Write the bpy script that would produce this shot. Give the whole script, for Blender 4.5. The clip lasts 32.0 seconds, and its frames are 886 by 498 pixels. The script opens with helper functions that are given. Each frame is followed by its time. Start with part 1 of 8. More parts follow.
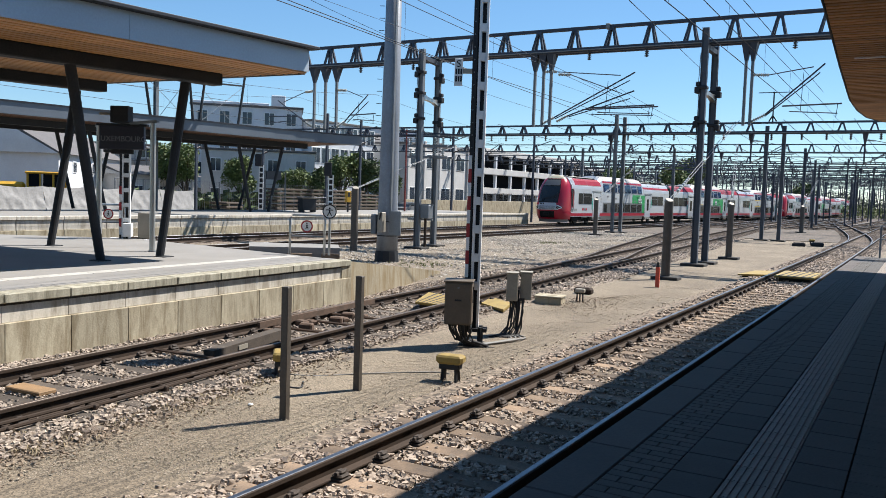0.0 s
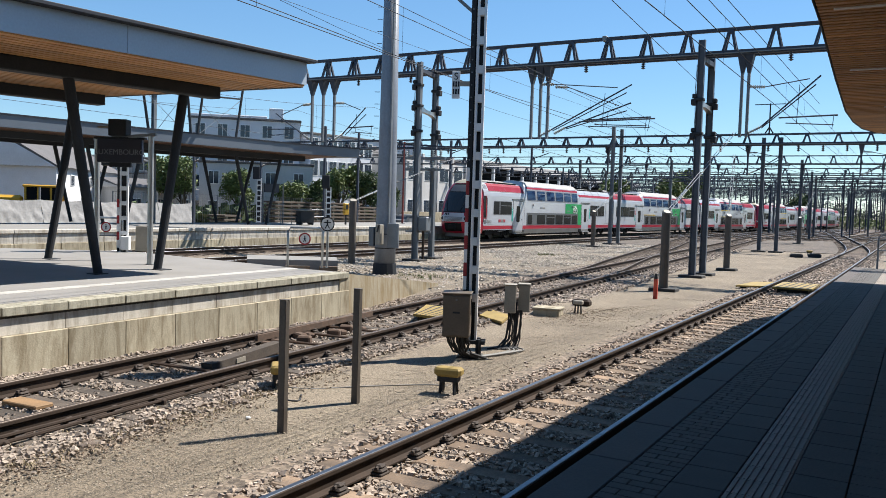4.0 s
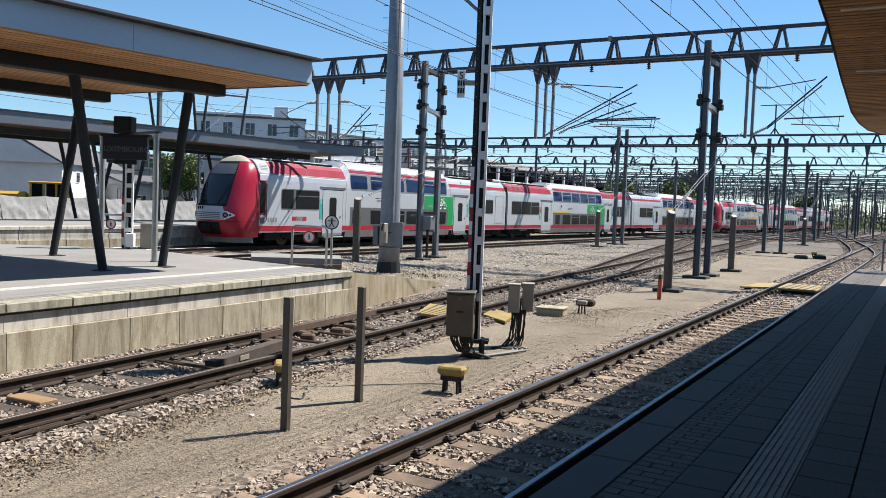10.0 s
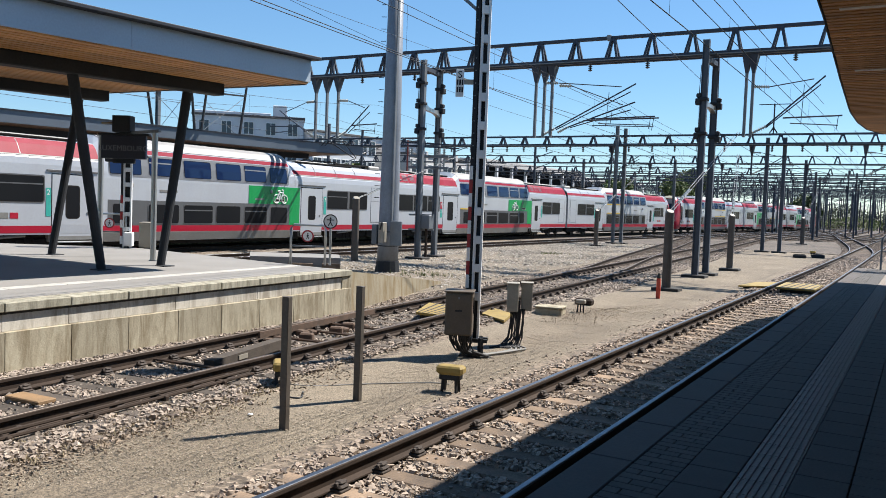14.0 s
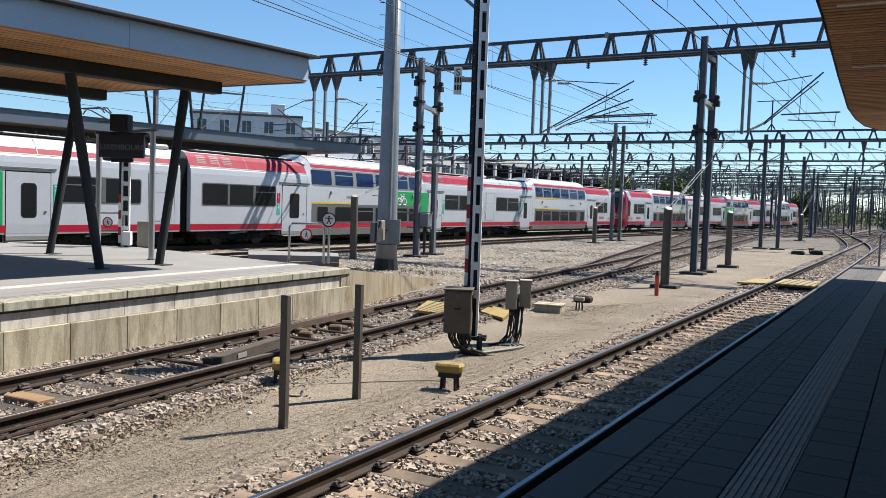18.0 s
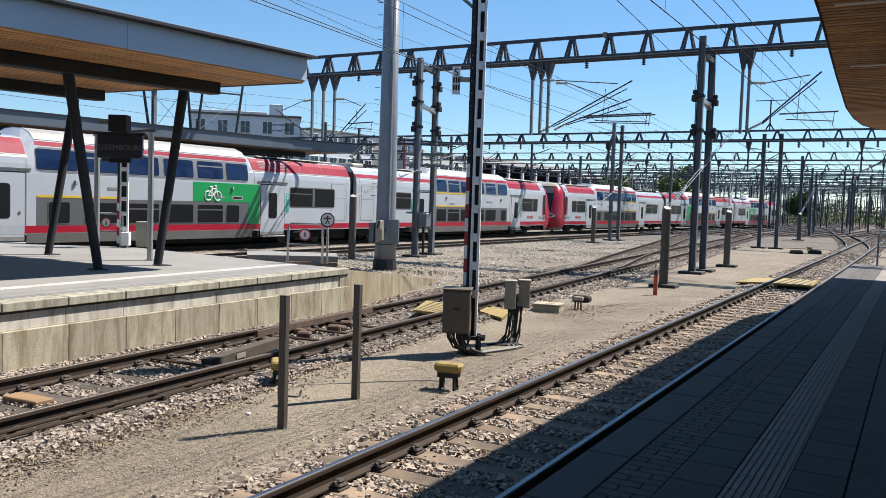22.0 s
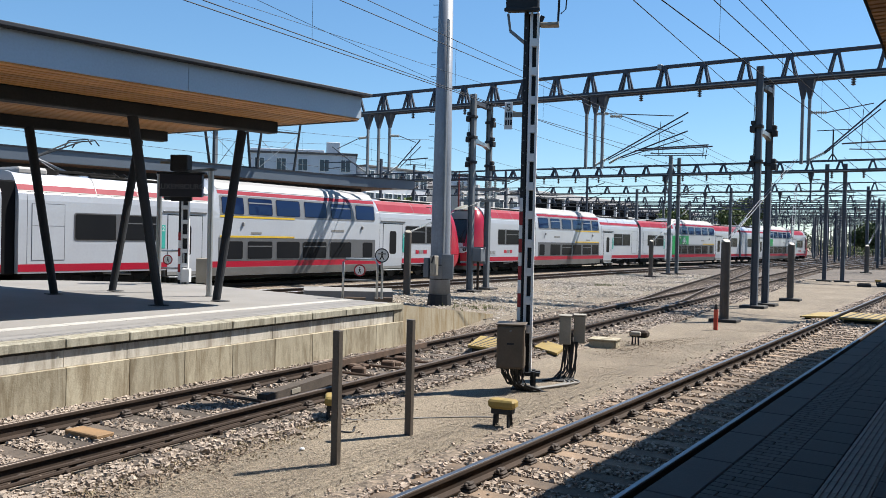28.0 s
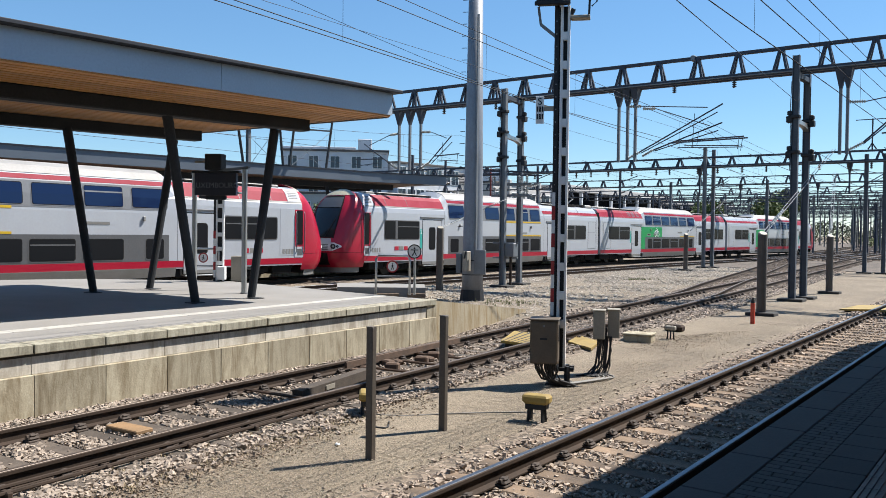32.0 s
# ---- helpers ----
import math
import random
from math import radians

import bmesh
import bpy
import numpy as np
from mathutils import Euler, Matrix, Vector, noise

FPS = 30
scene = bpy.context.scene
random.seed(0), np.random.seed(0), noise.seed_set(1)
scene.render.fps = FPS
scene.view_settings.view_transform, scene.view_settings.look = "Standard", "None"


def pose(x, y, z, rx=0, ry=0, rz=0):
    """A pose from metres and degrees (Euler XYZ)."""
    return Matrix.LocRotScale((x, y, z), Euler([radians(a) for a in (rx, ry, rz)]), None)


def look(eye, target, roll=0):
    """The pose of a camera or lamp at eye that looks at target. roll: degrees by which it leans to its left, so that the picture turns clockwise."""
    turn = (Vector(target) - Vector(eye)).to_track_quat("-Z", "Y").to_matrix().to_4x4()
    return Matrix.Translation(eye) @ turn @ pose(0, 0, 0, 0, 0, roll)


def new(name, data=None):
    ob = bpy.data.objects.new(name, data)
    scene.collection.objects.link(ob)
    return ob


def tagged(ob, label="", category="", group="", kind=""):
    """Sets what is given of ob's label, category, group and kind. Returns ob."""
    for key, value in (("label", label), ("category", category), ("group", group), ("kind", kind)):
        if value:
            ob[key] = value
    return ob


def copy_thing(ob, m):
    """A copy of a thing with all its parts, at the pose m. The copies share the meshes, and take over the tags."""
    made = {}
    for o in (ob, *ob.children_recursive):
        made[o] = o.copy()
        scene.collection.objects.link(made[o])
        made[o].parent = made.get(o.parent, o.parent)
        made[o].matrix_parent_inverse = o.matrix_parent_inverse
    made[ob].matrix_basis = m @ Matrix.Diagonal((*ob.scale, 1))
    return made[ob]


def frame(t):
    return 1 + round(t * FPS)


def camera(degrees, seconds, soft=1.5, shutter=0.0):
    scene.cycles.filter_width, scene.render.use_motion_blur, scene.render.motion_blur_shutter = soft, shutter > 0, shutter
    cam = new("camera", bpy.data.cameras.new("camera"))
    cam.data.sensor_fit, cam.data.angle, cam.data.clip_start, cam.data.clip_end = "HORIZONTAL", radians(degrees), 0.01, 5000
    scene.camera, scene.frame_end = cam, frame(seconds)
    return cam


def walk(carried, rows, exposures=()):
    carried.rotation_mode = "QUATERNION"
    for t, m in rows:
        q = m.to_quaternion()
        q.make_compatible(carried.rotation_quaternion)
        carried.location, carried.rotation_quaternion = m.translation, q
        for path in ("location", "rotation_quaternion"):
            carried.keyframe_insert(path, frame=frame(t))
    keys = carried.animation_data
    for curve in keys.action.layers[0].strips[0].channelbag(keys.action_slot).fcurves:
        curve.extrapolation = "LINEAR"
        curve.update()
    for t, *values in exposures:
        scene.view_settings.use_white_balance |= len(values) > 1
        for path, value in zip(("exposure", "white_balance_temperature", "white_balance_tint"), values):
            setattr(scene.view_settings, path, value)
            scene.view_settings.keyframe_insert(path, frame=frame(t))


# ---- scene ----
cam = camera(56.5, 32.0, 0.8)
PATH = [
    (0, (0.0, 0.0, 2.212), (-1.0, 1.727, 2.08), 1.9),
    (0.5, (0.0, 0.0, 2.212), (-1.001, 1.727, 2.083), 1.9),
    (1, (0.0, 0.0, 2.212), (-0.997, 1.729, 2.086), 1.9),
    (1.5, (0.0, 0.0, 2.212), (-0.997, 1.73, 2.094), 1.8),
    (2, (0.0, 0.0, 2.212), (-0.997, 1.73, 2.098), 1.8),
    (2.5, (0.0, 0.0, 2.212), (-0.997, 1.73, 2.102), 1.8),
    (3, (0.0, 0.0, 2.212), (-0.998, 1.73, 2.107), 1.7),
    (3.5, (0.0, 0.0, 2.212), (-0.997, 1.731, 2.109), 1.7),
    (5.5, (0.0, 0.0, 2.212), (-1.001, 1.728, 2.11), 1.9),
    (6, (0.0, 0.0, 2.212), (-1.001, 1.729, 2.11), 1.9),
    (6.5, (0.0, 0.0, 2.212), (-1.002, 1.728, 2.111), 2.0),
    (7, (0.0, 0.0, 2.212), (-1.001, 1.729, 2.11), 2.1),
    (7.5, (0.0, 0.0, 2.212), (-1.004, 1.726, 2.109), 2.1),
    (8, (0.0, 0.0, 2.212), (-1.004, 1.726, 2.106), 2.1),
    (8.5, (0.0, 0.0, 2.212), (-1.004, 1.727, 2.107), 2.1),
    (9, (0.0, 0.0, 2.212), (-1.005, 1.726, 2.108), 2.1),
    (9.5, (0.0, 0.0, 2.212), (-1.006, 1.726, 2.108), 2.2),
    (10, (0.0, 0.0, 2.212), (-1.006, 1.726, 2.107), 2.1),
    (10.5, (0.0, 0.0, 2.212), (-1.005, 1.726, 2.108), 2.1),
    (11, (0.0, 0.0, 2.212), (-1.005, 1.726, 2.107), 2.1),
    (11.5, (0.0, 0.0, 2.212), (-1.005, 1.726, 2.107), 2.0),
    (12, (0.0, 0.0, 2.212), (-1.007, 1.725, 2.105), 2.0),
    (12.5, (0.0, 0.0, 2.212), (-1.012, 1.722, 2.104), 1.9),
    (13, (0.0, 0.0, 2.212), (-1.009, 1.723, 2.105), 2.0),
    (13.5, (0.0, 0.0, 2.212), (-1.003, 1.727, 2.105), 2.1),
    (14, (0.0, 0.0, 2.212), (-1.003, 1.727, 2.105), 2.1),
    (14.5, (0.0, 0.0, 2.212), (-1.003, 1.727, 2.107), 2.1),
    (16.5, (0.0, 0.0, 2.212), (-1.003, 1.727, 2.105), 2.0),
    (17, (0.0, 0.0, 2.212), (-1.0, 1.728, 2.102), 2.0),
    (17.5, (0.0, 0.0, 2.212), (-1.0, 1.729, 2.101), 2.0),
    (18, (0.0, 0.0, 2.212), (-1.0, 1.729, 2.1), 1.9),
    (18.5, (0.0, 0.0, 2.212), (-0.997, 1.73, 2.1), 1.9),
    (19, (0.0, 0.0, 2.212), (-0.998, 1.73, 2.099), 2.0),
    (19.5, (0.0, 0.0, 2.212), (-0.998, 1.73, 2.099), 1.9),
    (20, (0.0, 0.0, 2.212), (-0.997, 1.73, 2.099), 1.9),
    (20.5, (0.0, 0.0, 2.212), (-0.996, 1.73, 2.099), 2.0),
    (21, (0.0, 0.0, 2.212), (-0.997, 1.73, 2.102), 1.9),
    (21.5, (0.0, 0.0, 2.212), (-0.997, 1.73, 2.1), 1.9),
    (22, (0.0, 0.0, 2.212), (-0.997, 1.73, 2.1), 1.8),
    (22.5, (0.0, 0.0, 2.212), (-0.996, 1.731, 2.101), 1.7),
    (23, (0.0, 0.0, 2.212), (-0.997, 1.73, 2.102), 1.8),
    (23.5, (0.0, 0.0, 2.212), (-0.998, 1.73, 2.102), 1.8),
    (24, (0.0, 0.0, 2.212), (-1.0, 1.729, 2.101), 1.7),
    (24.5, (0.0, 0.0, 2.212), (-1.0, 1.728, 2.1), 1.7),
    (25, (0.0, 0.0, 2.212), (-0.999, 1.729, 2.098), 1.8),
    (25.5, (0.0, 0.0, 2.212), (-0.987, 1.736, 2.099), 2.3),
    (27.5, (0.020, 0.035, 2.211), (-1.085, 1.703, 2.182), 1.2),
    (28, (0.020, 0.035, 2.211), (-1.095, 1.696, 2.180), 1.3),
    (28.5, (0.020, 0.035, 2.211), (-1.103, 1.691, 2.178), 1.2),
    (29, (0.020, 0.035, 2.211), (-1.111, 1.686, 2.175), 1.3),
    (29.5, (0.020, 0.035, 2.211), (-1.114, 1.683, 2.173), 1.3),
    (30, (0.020, 0.035, 2.211), (-1.121, 1.678, 2.174), 1.1),
    (30.5, (0.020, 0.035, 2.211), (-1.135, 1.669, 2.171), 1.1),
    (31, (0.020, 0.035, 2.211), (-1.142, 1.663, 2.169), 0.8),
    (31.5, (0.020, 0.035, 2.211), (-1.154, 1.655, 2.169), 0.7),
    (32, (0.020, 0.035, 2.211), (-1.159, 1.651, 2.168), 0.7),
]
walk(cam, [(t, look(eye, target, roll)) for t, eye, target, roll in PATH])

# ---- world and sun ----
SUN_EL, SUN_AZ = 54.0, 30.0          # height above the horizon; degrees from +y towards +x
world = bpy.data.worlds.new("world")
scene.world = world
world.use_nodes = True
wn = world.node_tree
sky = wn.nodes.new("ShaderNodeTexSky")
sky.sky_type, sky.sun_disc = "NISHITA", False
sky.sun_elevation, sky.sun_rotation = radians(SUN_EL), radians(SUN_AZ)
sky.air_density, sky.dust_density, sky.ozone_density = 1.0, 0.0, 3.0
deep = wn.nodes.new("ShaderNodeHueSaturation")
deep.inputs["Saturation"].default_value = 1.12
clear = wn.nodes.new("ShaderNodeMix")          # clear dry air: slightly bluer than the model
clear.data_type, clear.blend_type = "RGBA", "MULTIPLY"
clear.inputs["Factor"].default_value, clear.inputs["B"].default_value = 1.0, (0.90, 0.995, 1.05, 1)
wn.links.new(sky.outputs[0], clear.inputs["A"])
wn.links.new(clear.outputs["Result"], deep.inputs["Color"])
even = wn.nodes.new("ShaderNodeMix")           # evens the model's steep change towards the horizon
even.data_type = "RGBA"
even.inputs["Factor"].default_value, even.inputs["B"].default_value = 0.28, (1.65, 3.3, 5.6, 1)
wn.links.new(deep.outputs[0], even.inputs["A"])
wn.links.new(even.outputs["Result"], wn.nodes["Background"].inputs[0])
wn.nodes["Background"].inputs[1].default_value = 0.066
sun = new("sun", bpy.data.lights.new("sun", "SUN"))
sun.data.energy, sun.data.angle, sun.data.color = 5.0, radians(0.53), (1.0, 0.955, 0.89)
sun.matrix_world = look((0, 0, 0), (-math.sin(radians(SUN_AZ)) * math.cos(radians(SUN_EL)), -math.cos(radians(SUN_AZ)) * math.cos(radians(SUN_EL)), -math.sin(radians(SUN_EL))))
scene.view_settings.exposure = 1.12

# ---- materials ----
def mat(name, a, b=None, rough=0.7, metal=0.0, scale=3.0, fine=40.0, bump=0.2, stains=0.0, stain_col=(0.05, 0.045, 0.04), island=0.0, objvar=0.0, streak=False, spec=0.5, coat=0.0, speck=0.0, speck_scale=60.0):
    """Two-scale noise between colours a and b, fine relief, optional stains, streaks and piece-to-piece variation."""
    m = bpy.data.materials.new(name)
    m.use_nodes = True
    nt = m.node_tree
    p = nt.nodes["Principled BSDF"]
    b = b or tuple(c * 0.75 for c in a)
    tc = nt.nodes.new("ShaderNodeTexCoord")
    n1, n2 = nt.nodes.new("ShaderNodeTexNoise"), nt.nodes.new("ShaderNodeTexNoise")
    n1.inputs["Scale"].default_value, n1.inputs["Detail"].default_value = scale, 6
    n2.inputs["Scale"].default_value, n2.inputs["Detail"].default_value = fine, 4
    for n in (n1, n2):
        nt.links.new(tc.outputs["Object"], n.inputs["Vector"])
    mx = nt.nodes.new("ShaderNodeMix")
    mx.data_type = "RGBA"
    mx.inputs["A"].default_value, mx.inputs["B"].default_value = (*a, 1), (*b, 1)
    add = nt.nodes.new("ShaderNodeMath")
    add.operation = "ADD"
    half = nt.nodes.new("ShaderNodeMapRange")
    half.inputs["From Min"].default_value, half.inputs["From Max"].default_value = 0.72, 1.28
    nt.links.new(n1.outputs["Fac"], add.inputs[0])
    nt.links.new(n2.outputs["Fac"], add.inputs[1])
    nt.links.new(add.outputs[0], half.inputs["Value"])
    nt.links.new(half.outputs[0], mx.inputs["Factor"])
    col = mx.outputs["Result"]
    if stains:
        n3 = nt.nodes.new("ShaderNodeTexNoise")
        n3.inputs["Scale"].default_value, n3.inputs["Detail"].default_value = scale * 0.9, 8
        vec = nt.nodes.new("ShaderNodeNewGeometry").outputs["Position"] if streak == "place" else tc.outputs["Object"]
        if streak:
            mp = nt.nodes.new("ShaderNodeMapping")
            mp.inputs["Scale"].default_value = (4.2, 4.2, 0.8)
            nt.links.new(vec, mp.inputs["Vector"])
            vec = mp.outputs[0]
            n3.inputs["Roughness"].default_value, n3.inputs["Distortion"].default_value = 0.68, 0.5
        nt.links.new(vec, n3.inputs["Vector"])
        r3 = nt.nodes.new("ShaderNodeMapRange")
        r3.inputs["From Min"].default_value, r3.inputs["From Max"].default_value, r3.inputs["To Max"].default_value = 0.43, 0.64, stains
        nt.links.new(n3.outputs["Fac"], r3.inputs["Value"])
        m3 = nt.nodes.new("ShaderNodeMix")
        m3.data_type = "RGBA"
        nt.links.new(r3.outputs[0], m3.inputs["Factor"])
        nt.links.new(col, m3.inputs["A"])
        m3.inputs["B"].default_value = (*stain_col, 1)
        col = m3.outputs["Result"]
    if speck:
        vo = nt.nodes.new("ShaderNodeTexVoronoi")
        vo.inputs["Scale"].default_value = speck_scale
        nt.links.new(tc.outputs["Object"], vo.inputs["Vector"])
        sp = nt.nodes.new("ShaderNodeSeparateColor")
        nt.links.new(vo.outputs["Color"], sp.inputs[0])
        rs = nt.nodes.new("ShaderNodeMapRange")
        rs.inputs["To Min"].default_value, rs.inputs["To Max"].default_value = 1 - speck, 1 + speck
        nt.links.new(sp.outputs[0], rs.inputs["Value"])
        hv = nt.nodes.new("ShaderNodeHueSaturation")
        nt.links.new(rs.outputs[0], hv.inputs["Value"])
        nt.links.new(col, hv.inputs["Color"])
        col = hv.outputs[0]
    if island or objvar:
        src = nt.nodes.new("ShaderNodeNewGeometry").outputs["Random Per Island"] if island else nt.nodes.new("ShaderNodeObjectInfo").outputs["Random"]
        k = island or objvar
        r4 = nt.nodes.new("ShaderNodeMapRange")
        r4.inputs["To Min"].default_value, r4.inputs["To Max"].default_value = 1 - k, 1 + k
        nt.links.new(src, r4.inputs["Value"])
        hs = nt.nodes.new("ShaderNodeHueSaturation")
        nt.links.new(r4.outputs[0], hs.inputs["Value"])
        nt.links.new(col, hs.inputs["Color"])
        col = hs.outputs[0]
    nt.links.new(col, p.inputs["Base Color"])
    p.inputs["Roughness"].default_value, p.inputs["Metallic"].default_value = rough, metal
    p.inputs["Specular IOR Level"].default_value = spec
    p.inputs["Coat Weight"].default_value = coat
    if bump:
        bp = nt.nodes.new("ShaderNodeBump")
        bp.inputs["Strength"].default_value, bp.inputs["Distance"].default_value = bump, 0.4 / fine
        nt.links.new(n2.outputs["Fac"], bp.inputs["Height"])
        nt.links.new(bp.outputs[0], p.inputs["Normal"])
    return m


M_GROUND = mat("gravel", (0.202, 0.164, 0.116), (0.115, 0.090, 0.062), 0.95, scale=0.45, fine=45, bump=0.6, stains=0.5, stain_col=(0.115, 0.088, 0.06), speck=0.55, speck_scale=70)
M_STONE = mat("ballast_stone", (0.34, 0.277, 0.22), (0.21, 0.158, 0.12), 0.9, scale=6, fine=60, bump=0.3, island=0.36)
M_STONEG = mat("open_ground_stone_grey", (0.36, 0.325, 0.28), (0.235, 0.205, 0.17), 0.9, scale=6, fine=60, bump=0.3, island=0.34)
M_GRIT = mat("gravel_grit", (0.31, 0.262, 0.20), (0.22, 0.183, 0.138), 0.9, scale=6, fine=60, bump=0.2, island=0.22)
M_STONEB = mat("ballast_stone_brown", (0.33, 0.27, 0.217), (0.19, 0.15, 0.117), 0.9, scale=9, fine=60, bump=0.3, island=0.38)
M_YARD = mat("yard_ballast_dark", (0.115, 0.092, 0.072), (0.062, 0.050, 0.040), 0.95, scale=0.5, fine=9, bump=0.6, speck=0.4, speck_scale=6)
M_RUSTDL = mat("brown_dirt_crumbs", (0.20, 0.15, 0.105), (0.12, 0.09, 0.064), 0.95, scale=6, fine=50, bump=0.3, island=0.35)
M_RUSTD = mat("rusty_dirt", (0.12, 0.078, 0.045), (0.06, 0.042, 0.028), 0.95, scale=6, fine=50, bump=0.3, island=0.4)
M_BED = mat("ballast_bed", (0.202, 0.158, 0.115), (0.075, 0.0562, 0.0402), 0.95, scale=9, fine=22, bump=1.0, speck=0.6, speck_scale=20)
M_RAIL = mat("rail_steel_rusty", (0.050, 0.034, 0.025), (0.029, 0.021, 0.016), 0.85, 0.0, scale=4, fine=70, spec=0.2)
M_CLIP = mat("fastening_dark_rust", (0.055, 0.038, 0.028), (0.032, 0.024, 0.019), 0.85, scale=6, fine=60, bump=0.4, objvar=0.25)
M_HEAD = mat("rail_head_polished", (0.20, 0.212, 0.235), (0.15, 0.158, 0.175), 0.42, 1.0, scale=2, fine=30, bump=0.02)
M_HEADR = mat("rail_head_dull", (0.125, 0.096, 0.076), (0.078, 0.06, 0.049), 0.5, 0.5, scale=3, fine=40, bump=0.05)
M_LINE = mat("line_slab_off_white", (0.4, 0.387, 0.357), (0.331, 0.318, 0.287), 0.85, scale=2, fine=30, bump=0.1, stains=0.3, stain_col=(0.244, 0.226, 0.2), objvar=0.06)
M_WOOD = mat("sleeper_wood", (0.215, 0.148, 0.096), (0.105, 0.074, 0.05), 0.9, scale=4, fine=60, bump=0.5, objvar=0.4, stains=0.4, stain_col=(0.06, 0.045, 0.035))
M_CONC = mat("concrete_weathered", (0.39, 0.345, 0.25), (0.30, 0.262, 0.185), 0.9, scale=1.5, fine=40, bump=0.3, stains=0.8, stain_col=(0.13, 0.095, 0.05), streak="place", objvar=0.14)
M_RAMP = mat("ramp_concrete_ochre", (0.29, 0.25, 0.175), (0.21, 0.175, 0.115), 0.9, scale=1.0, fine=40, bump=0.3, stains=0.85, stain_col=(0.15, 0.095, 0.03), streak="place")
M_PANEL = mat("concrete_pale_panel", (0.54, 0.50, 0.43), (0.45, 0.41, 0.345), 0.85, scale=1.3, fine=35, bump=0.15, stains=0.65, stain_col=(0.15, 0.12, 0.08), streak="place", objvar=0.05)
M_COPE = mat("coping_concrete", (0.37, 0.345, 0.27), (0.25, 0.23, 0.17), 0.9, scale=2.4, fine=40, bump=0.3, stains=0.65, stain_col=(0.075, 0.063, 0.038), streak="place", objvar=0.08)
M_PAVE = mat("platform_paving", (0.225, 0.214, 0.199), (0.18, 0.171, 0.158), 0.9, scale=1.0, fine=30, bump=0.15, stains=0.2, stain_col=(0.15, 0.138, 0.118), objvar=0.04)
# Canopy shade is partly put into these low near-platform base colours.
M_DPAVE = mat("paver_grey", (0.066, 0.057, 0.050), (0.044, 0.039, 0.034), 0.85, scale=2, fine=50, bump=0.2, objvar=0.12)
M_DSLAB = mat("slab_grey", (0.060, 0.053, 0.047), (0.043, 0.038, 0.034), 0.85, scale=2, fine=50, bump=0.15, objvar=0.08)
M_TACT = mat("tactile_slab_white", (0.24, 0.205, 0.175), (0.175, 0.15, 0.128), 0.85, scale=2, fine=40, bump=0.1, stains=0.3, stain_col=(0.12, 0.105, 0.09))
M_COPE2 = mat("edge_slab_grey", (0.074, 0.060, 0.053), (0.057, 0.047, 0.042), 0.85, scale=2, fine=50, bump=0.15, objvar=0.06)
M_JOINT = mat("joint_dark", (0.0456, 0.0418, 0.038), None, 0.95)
M_GALV = mat("galvanised_steel", (0.191, 0.203, 0.214), (0.146, 0.157, 0.169), 0.55, 0.5, scale=2, fine=30, bump=0.05, stains=0.25, stain_col=(0.0957, 0.0905, 0.0843))
M_STAIN = mat("stainless_steel", (0.42, 0.42, 0.41), (0.36, 0.36, 0.35), 0.35, 0.7, scale=2, fine=30, bump=0.02)
M_BPOLE = mat("painted_steel_blue_grey", (0.15, 0.163, 0.177), (0.114, 0.127, 0.14), 0.55, 0.2, scale=1.5, fine=30, bump=0.05, stains=0.25, stain_col=(0.0881, 0.0816, 0.0751))
M_POLE = mat("mast_blue_grey_paint", (0.205, 0.225, 0.255), (0.155, 0.17, 0.195), 0.5, 0.15, scale=1.2, fine=14, bump=0.08, stains=0.35, stain_col=(0.12, 0.125, 0.135), streak=True)
M_DCOL = mat("column_dark_navy_paint", (0.070, 0.080, 0.098), (0.048, 0.056, 0.070), 0.55, 0.1, scale=2, fine=30, bump=0.06)
M_DSTEEL = mat("dark_steel", (0.0298, 0.0318, 0.0344), (0.0198, 0.0211, 0.0238), 0.65, 0.0, spec=0.2, scale=2, fine=30, bump=0.08)
M_TRUSS = mat("truss_grey_blue_steel", (0.044, 0.055, 0.077), (0.029, 0.037, 0.053), 0.6, 0.0, spec=0.3, scale=1.5, fine=30, bump=0.08, stains=0.15, stain_col=(0.05, 0.05, 0.05))
M_BRONZE = mat("post_dark_brown_paint", (0.0992, 0.082, 0.0661), (0.0661, 0.0555, 0.0463), 0.6, 0.2, scale=3, fine=40, bump=0.1)
M_FASCIA = mat("fascia_grey_metal", (0.38, 0.44, 0.50), (0.335, 0.385, 0.44), 0.45, 0.15, scale=0.7, fine=25, bump=0.03)
M_FASCIA2 = mat("fascia_dark_blue_metal", (0.118, 0.14, 0.166), (0.0979, 0.115, 0.138), 0.45, 0.15, scale=0.7, fine=25, bump=0.03)
M_COPING = mat("roof_edge_dark_metal", (0.0198, 0.0238, 0.0331), None, 0.6, 0.0, spec=0.3, bump=0.03)
M_SOFFIT = mat("soffit_wood", (0.50, 0.25, 0.08), (0.31, 0.145, 0.046), 0.55, scale=1.4, fine=45, bump=0.15, objvar=0.28)
M_SOFFIT2 = mat("soffit_wood_dark", (0.13, 0.06, 0.028), (0.09, 0.04, 0.02), 0.6, scale=1.4, fine=45, bump=0.1, objvar=0.2)
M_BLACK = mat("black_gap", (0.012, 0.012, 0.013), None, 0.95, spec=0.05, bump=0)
M_WHITE = mat("white_paint", (0.72, 0.72, 0.71), (0.64, 0.64, 0.63), 0.5, scale=2, fine=30, bump=0.03, stains=0.2, stain_col=(0.333, 0.318, 0.296))
M_RED = mat("red_paint", (0.318, 0.0165, 0.0198), (0.251, 0.0132, 0.0165), 0.45, scale=2, fine=30, bump=0.03)
